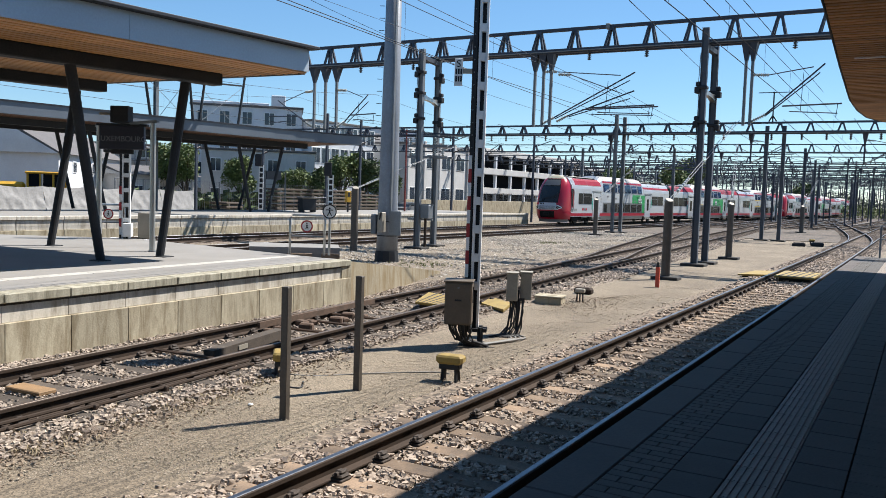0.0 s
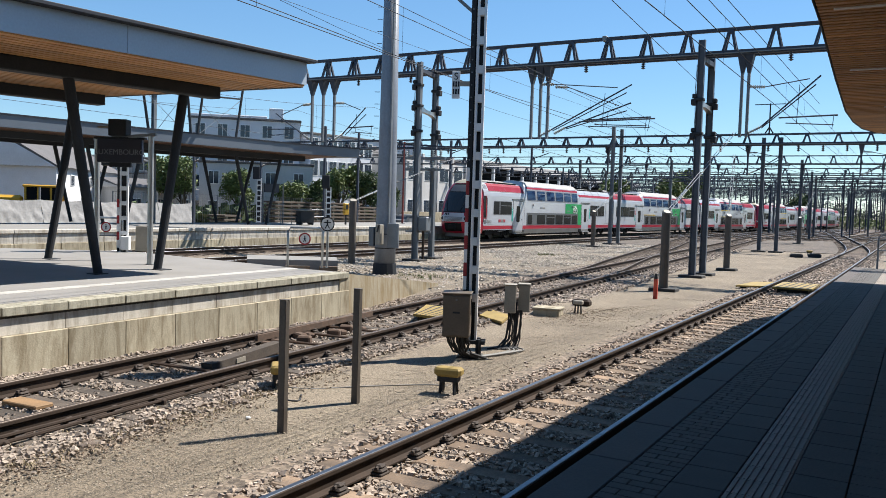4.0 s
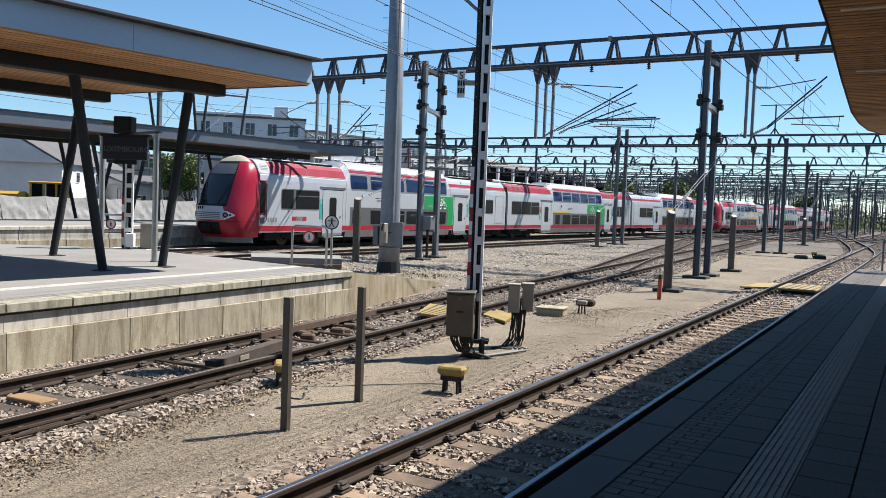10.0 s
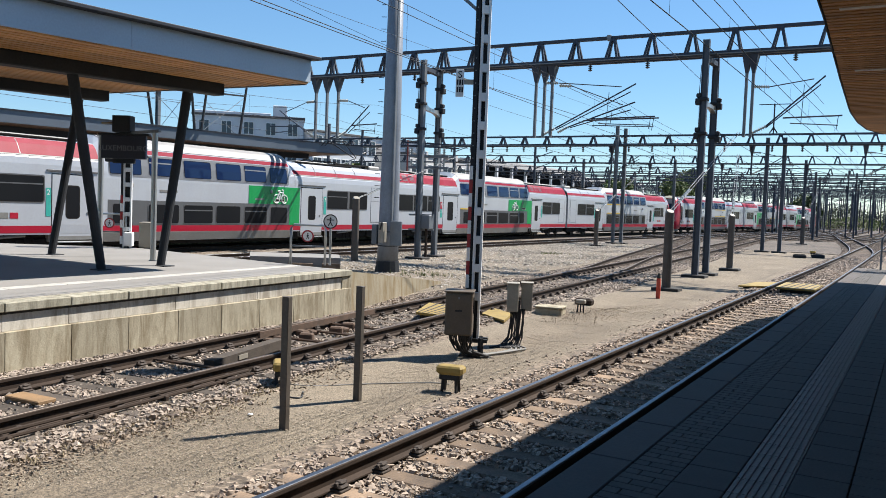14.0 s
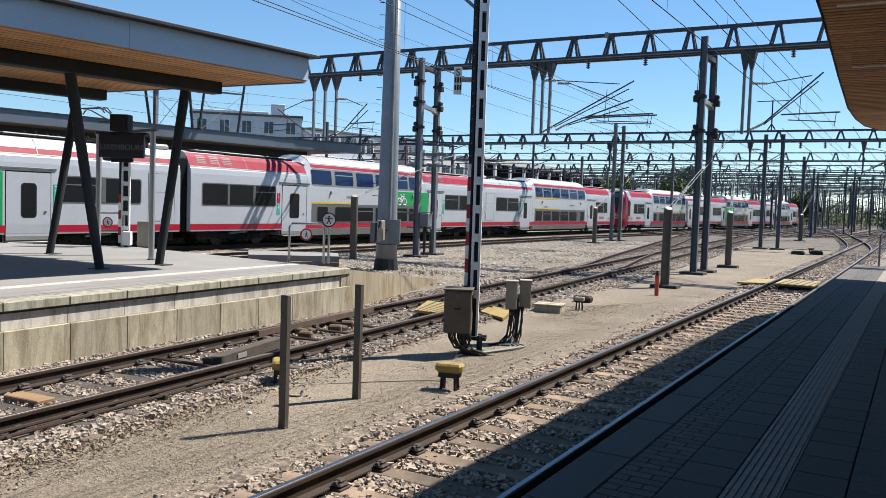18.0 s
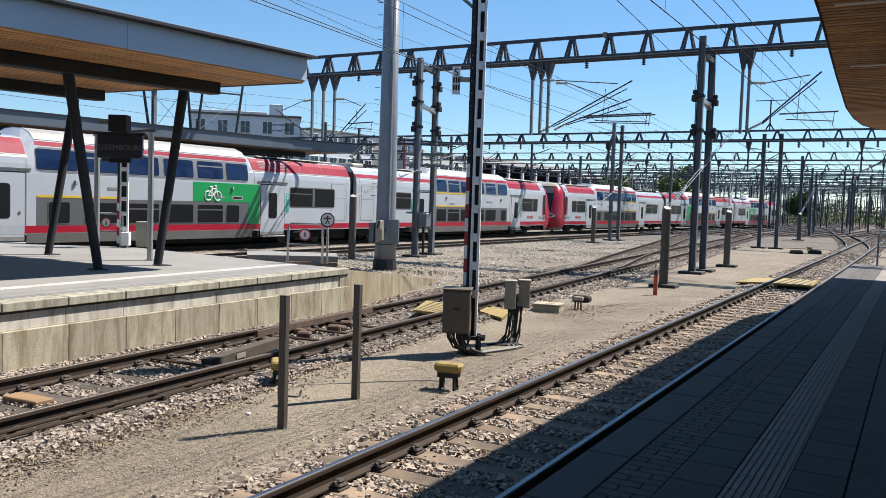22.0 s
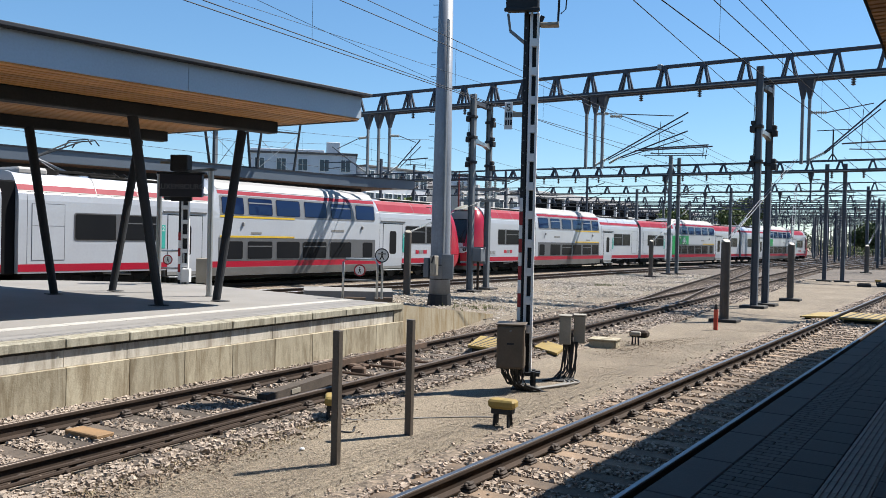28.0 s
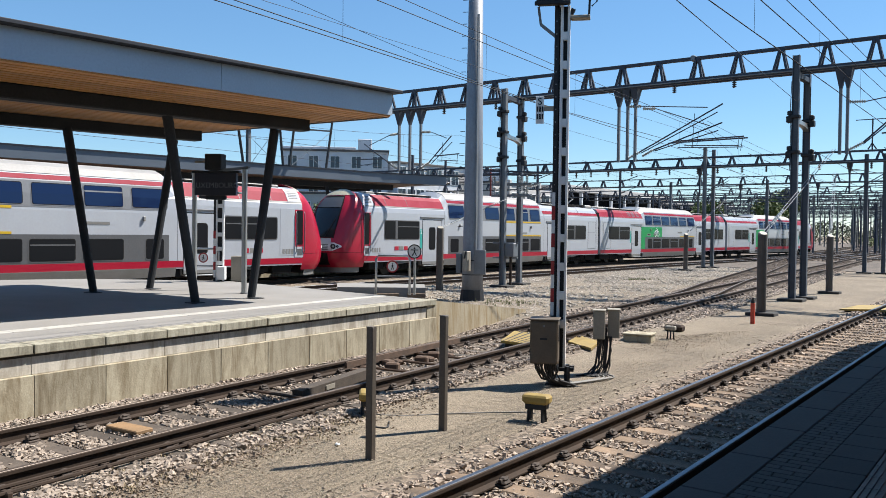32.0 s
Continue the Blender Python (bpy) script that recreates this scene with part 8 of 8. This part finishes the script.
for i, (x, y, h, r, leaf) in enumerate(((-58.3, 60.4, 5.7, 1.9, M_LEAF2), (-56.0, 65.5, 4.6, 1.8, M_LEAF2), (-54.5, 68.0, 4.8, 1.8, M_LEAF), (-55.0, 72.5, 6.6, 2.4, M_LEAF2), (-54.0, 75.0, 6.0, 2.2, M_LEAF), (-52.5, 77.5, 4.6, 2.0, M_LEAF), (-66.0, 36.0, 8.0, 3.0, M_LEAF), (-82.0, 44.0, 9.0, 4.0, M_LEAF), (-64.6, 57.3, 6.9, 2.3, M_LEAF2), (-63.2, 57.9, 6.4, 2.0, M_LEAF2), (-39.0, 118.0, 7.0, 3.0, M_LEAF2), (-33.0, 128.0, 7.5, 3.2, M_LEAF2), (-40.0, 160.0, 10, 5, M_LEAF2), (-22.0, 190.0, 7, 4, M_LEAF))):
    tree(x, y, h, r, "dark green leafy tree beyond the tracks" if leaf is M_LEAF else "lighter green leafy tree beyond the tracks", leaf, 4200, 0.3, 10 + i)


def thicket(label, x0, x1, y0, y1, h, n, leaf, lo=0.25, hi=0.6):
    sh = Shape()
    for _ in range(n):
        t = rnd.random()
        x, y = x0 + (x1 - x0) * t + rnd.gauss(0, 1.2), y0 + (y1 - y0) * t + rnd.gauss(0, 2.0)
        top = h * (0.55 + 0.45 * noise.noise(Vector((x * 0.12, y * 0.12, 3))) + 0.2)
        c = Vector((x, y, GZ + rnd.uniform(0.0, 1) ** 0.7 * top))
        s = rnd.uniform(lo, hi)
        a = Vector((rnd.gauss(0, 1), rnd.gauss(0, 1), rnd.gauss(0, 1))).normalized()
        b = a.orthogonal().normalized()
        t2 = a.cross(b)
        sh.add([c + b * s, c + t2 * s * 0.7, c - b * s, c - t2 * s * 0.7], [(0, 1, 2, 3)])
    thing("far_thicket", label, "bushes", kind="stuff", sh=sh, material=leaf)


thicket("green scrub along the far side of the yard", -32, 10, 200, 230, 3.2, 9000, M_LEAF2, 0.08, 0.22)
thicket("bushes and trees beyond the end of the yard", -75, 30, 262, 300, 7.0, 20000, M_LEAF3, 0.12, 0.32)
thicket("dark wooded line on the horizon", -150, 60, 330, 420, 9, 4000, M_LEAF)
thicket("hedge behind the fence", -60, -57, 50, 78, 2.4, 1500, M_LEAF)
thicket("wooded slope behind the houses", -130, -95, 40, 150, 8, 4000, M_LEAF)


# fence with tarpaulin, excavator, sleeper stacks
def tarp_fence():
    th = thing("construction_fence", "site fence covered with wrinkled grey tarpaulin", "fence")
    a, b = Vector((-51.5, 22.0, GZ)), Vector((-50.0, 47.0, GZ))
    n = 24
    d = (b - a) / n
    nrm = Vector((d.y, -d.x, 0)).normalized()
    k, m = 14, 12
    for bay in range(0, n, 3):
        rows = []
        for i in range(3 * m + 1):
            f = i / (3 * m)
            p = a + d * (bay + f * 3)
            dip = 0.10 * math.sin(math.pi * f) + 0.03 * noise.noise(Vector((bay + f * 6, 1, 0)))
            row = []
            for q in range(k + 1):
                h = q / k
                fold = 0.10 * noise.noise(Vector(((bay + f * 3) * 2.2 + h * 1.6, h * 2.4, bay))) + 0.05 * noise.noise(Vector(((bay + f * 3) * 6.0 - h * 4.0, h * 5.0, 2)))
                row.append(tuple(p + nrm * (fold * (1 - 0.7 * h) + 0.03 - 0.55 * h) + Vector((0, 0, 0.25 + h * (1.85 - dip)))))
            rows.append(row)
        part("tarpaulin", Shape().loft(rows, closed=False, caps=False), M_TARP, th, "wrinkled grey sheet", smooth=True)
    for i in range(0, n + 1, 3):
        p = a + d * i - nrm * 0.60
        part("fence_post", Shape().tube((p.x, p.y, GZ), (p.x, p.y, 2.7), 0.07, n=8), M_GALV, th)
    part("base_wall", Shape().bar(a + Vector((0, 0, 0.12)), b + Vector((0, 0, 0.12)), 0.4, 0.5), M_CONC, th)


tarp_fence()


def mesh_fence(a, b, h, label):
    th = thing("mesh_fence", label, "fence", group="mesh fences")
    a, b = Vector((*a, GZ)), Vector((*b, GZ))
    n = max(2, int((b - a).length / 2.5))
    for i in range(n + 1):
        p = a + (b - a) * (i / n)
        part("fence_post", Shape().tube(p, p + Vector((0, 0, h)), 0.05, n=6), M_GALV, th)
    w = Shape()
    m = int((b - a).length / 0.25)
    for i in range(m + 1):
        p = a + (b - a) * (i / m)
        w.tube(p + Vector((0, 0, 0.1)), p + Vector((0, 0, h - 0.05)), 0.012, n=3)
    for z in (0.1, h * 0.5, h - 0.05):
        w.tube(a + Vector((0, 0, z)), b + Vector((0, 0, z)), 0.015, n=3)
    part("wire_mesh", w, M_GALV, th, "thin wire mesh", kind="stuff")


mesh_fence((-56, 44), (-53.5, 70), 2.9, "tall grey wire fence beyond the far platform")
mesh_fence((-53.5, 70), (-52, 125), 2.9, "grey wire fence beside the depot")


def work_vehicle(x, y, rz, label):
    """A yellow site vehicle: wheels, chassis, hood and a glazed cab."""
    th = thing("work_vehicle", label, "site vehicle", pose(x, y, GZ, rz=rz), group="yellow site vehicles")
    part("chassis", Shape().box(-4.2, 1.3, -0.9, 0.9, 0.55, 1.25, 0.08), M_UNDER, th)
    part("hood", Shape().box(-4.2, -1.25, -1.1, 1.1, 1.25, 2.35, 0.18), M_EXYEL, th, "low yellow hood")
    part("grille", Shape().box(-3.6, -1.8, -1.14, -1.1, 1.5, 2.0, 0.01), M_UNDER, th)
    c = part("cab", Shape().box(-1.2, 1.2, -1.15, 1.15, 1.25, 2.05, 0.06), M_EXYEL, th, "yellow cab")
    for u in (-1.1, -0.3, 0.5, 1.1):
        for v in (-1.07, 1.07):
            part("pillar", Shape().box(u - 0.07, u + 0.07, v - 0.06, v + 0.06, 2.05, 2.95, 0.01), M_EXYEL, c)
    part("cab_roof", Shape().box(-1.28, 1.28, -1.22, 1.22, 2.93, 3.1, 0.06), M_EXYEL, c)
    part("pane", Shape().box(-1.05, 1.05, -1.03, 1.03, 2.05, 2.93), M_GLASS, c, "dark cab glazing")
    part("end_panel", Shape().box(1.2, 1.42, -1.0, 1.0, 1.3, 2.75, 0.05), M_EXYEL, th)
    for u in (-3.3, 0.4):
        for v in (-0.95, 0.95):
            w = part("wheel", Shape().tube((u, v - 0.18, 0.55), (u, v + 0.18, 0.55), 0.55, n=18), M_UNDER, th)
            part("rim", Shape().tube((u, v - 0.19, 0.55), (u, v + 0.19, 0.55), 0.25, n=12), M_EXYEL, w)


work_vehicle(-53.6, 36.3, 56, "yellow site vehicle with a glazed cab behind the fence")
work_vehicle(-57.2, 31.2, 56, "second yellow site vehicle parked behind the fence")
th = thing("red_pole", "slender rust-red steel pole on the far platform", "pole", pose(-34.2, 53.0, FZ))
part("pole", Shape().tube((0, 0, 0), (0, 0, 6.2), 0.08, 0.06, 10), M_RUSTR, th)
part("foot", Shape().box(-0.15, 0.15, -0.15, 0.15, 0, 0.03, 0.005), M_DSTEEL, th)


def sleeper_stack(x, y, rz, rows, n):
    th = thing("sleeper_stack", "stack of old brown railway sleepers on battens", "timber stack", pose(x, y, GZ, rz=rz), group="sleeper stacks")
    for r in range(rows):
        for y0 in (-0.9, 0.75):
            part("batten", Shape().box(-n * 0.13, n * 0.13, y0, y0 + 0.15, r * 0.32, r * 0.32 + 0.10), M_PANEL, th)
        for k in range(n):
            ob = new("timber", SLEEPER_DARK)
            ob.parent = th
            ob.matrix_basis = Matrix.Translation((-n * 0.13 + k * 0.27 + 0.13, 0, r * 0.32 + 0.1 + 0.33)) @ Matrix.Rotation(math.pi / 2, 4, "Z")


th = thing("low_wall", "low grey concrete wall below the wire fence", "wall", pose(-51.5, 82.0, GZ, rz=90))
part("wall", Shape().box(-2, 46, 0, 0.3, 0, 1.75, 0.03), M_CONC, th)
for x, y, rz, rows, n in ((-47.0, 53.6, 0, 8, 5), (-47.2, 56.4, 1, 8, 5), (-47.4, 59.2, -1, 8, 5), (-47.7, 62.0, 0, 8, 5), (-48.0, 64.8, 1, 8, 5), (-48.2, 67.6, 0, 7, 5), (-50.0, 50.2, 14, 4, 6)):
    sleeper_stack(x, y, rz, rows, n)


def parked_car(x, y, rz, col):
    th = thing("parked_car", "small pale parked car beyond the fence", "car", pose(x, y, GZ, rz=rz), group="parked cars")
    prof = [(-2.1, 0.35), (-2.1, 0.8), (-1.3, 0.95), (-0.7, 1.42), (0.9, 1.45), (1.6, 1.0), (2.1, 0.9), (2.1, 0.35)]
    part("body", fix(Shape().loft([[(u, s * 0.85, z) for u, z in prof] for s in (-1, 1)]).mesh("body", col)), None, th)
    part("pane", Shape().box(-0.75, 0.95, -0.87, 0.87, 1.0, 1.35, 0.05), M_GLASS, th, "dark side windows")
    for u in (-1.3, 1.3):
        for s in (-1, 1):
            w = part("wheel", Shape().tube((u, s * 0.72, 0.32), (u, s * 0.88, 0.32), 0.32, n=14), M_UNDER, th)


parked_car(-60.3, 49.3, 125, M_WHITE)
parked_car(-50.5, 79.0, 92, M_GALV)


def yard_mast(x, y, h, label="slim steel mast far in the yard"):
    th = thing("yard_mast", label, "mast", pose(x, y, GZ), group="yard masts")
    part("pole", Shape().box(-0.09, 0.09, -0.09, 0.09, 0, h, 0.01), M_TRUSS, th)
    part("arm", Shape().tube((0, 0, h - 1.2), (1.8, 0, h - 0.6), 0.04, n=5).tube((0, 0, h - 2.2), (1.9, 0, h - 1.6), 0.03, n=5), M_TRUSS, th)
    insulator(th, (0.1, 0, h - 2.2), (0.5, 0, h - 2.07), 0.08, 4, M_INSULB)


for i in range(64):
    x, y, h = rnd.uniform(-46, 6), rnd.uniform(110, 330), rnd.uniform(6.5, 9.0)
    yard_mast(x, y, h)
    yard_mast(x + 0.9, y + rnd.uniform(-0.5, 0.5), h - 0.3)
for x, y, h in ((-45, 62, 9), (-41, 52, 8.5), (-37.5, 66, 8.5), (-55, 60, 8), (-33, 74, 8.5), (-48, 45, 7.5)):
    yard_mast(x, y, h, "slim catenary mast behind the far platform")


def motions():
    times = [0, 3, 6, 9, 11, 13, 16, 19, 23, 26, 28, 30, 32]
    run = [113.4, 101.8, 90.3, 78.9, 71.6, 64.1, 52.9, 41.7, 27.1, 16.3, 9.13, 2.0, -5.08]
    for ob, shift, back in COACHES:
        walk(ob, [(t, coach_pose(s + shift, back)) for t, s in zip(times, run)])


motions()
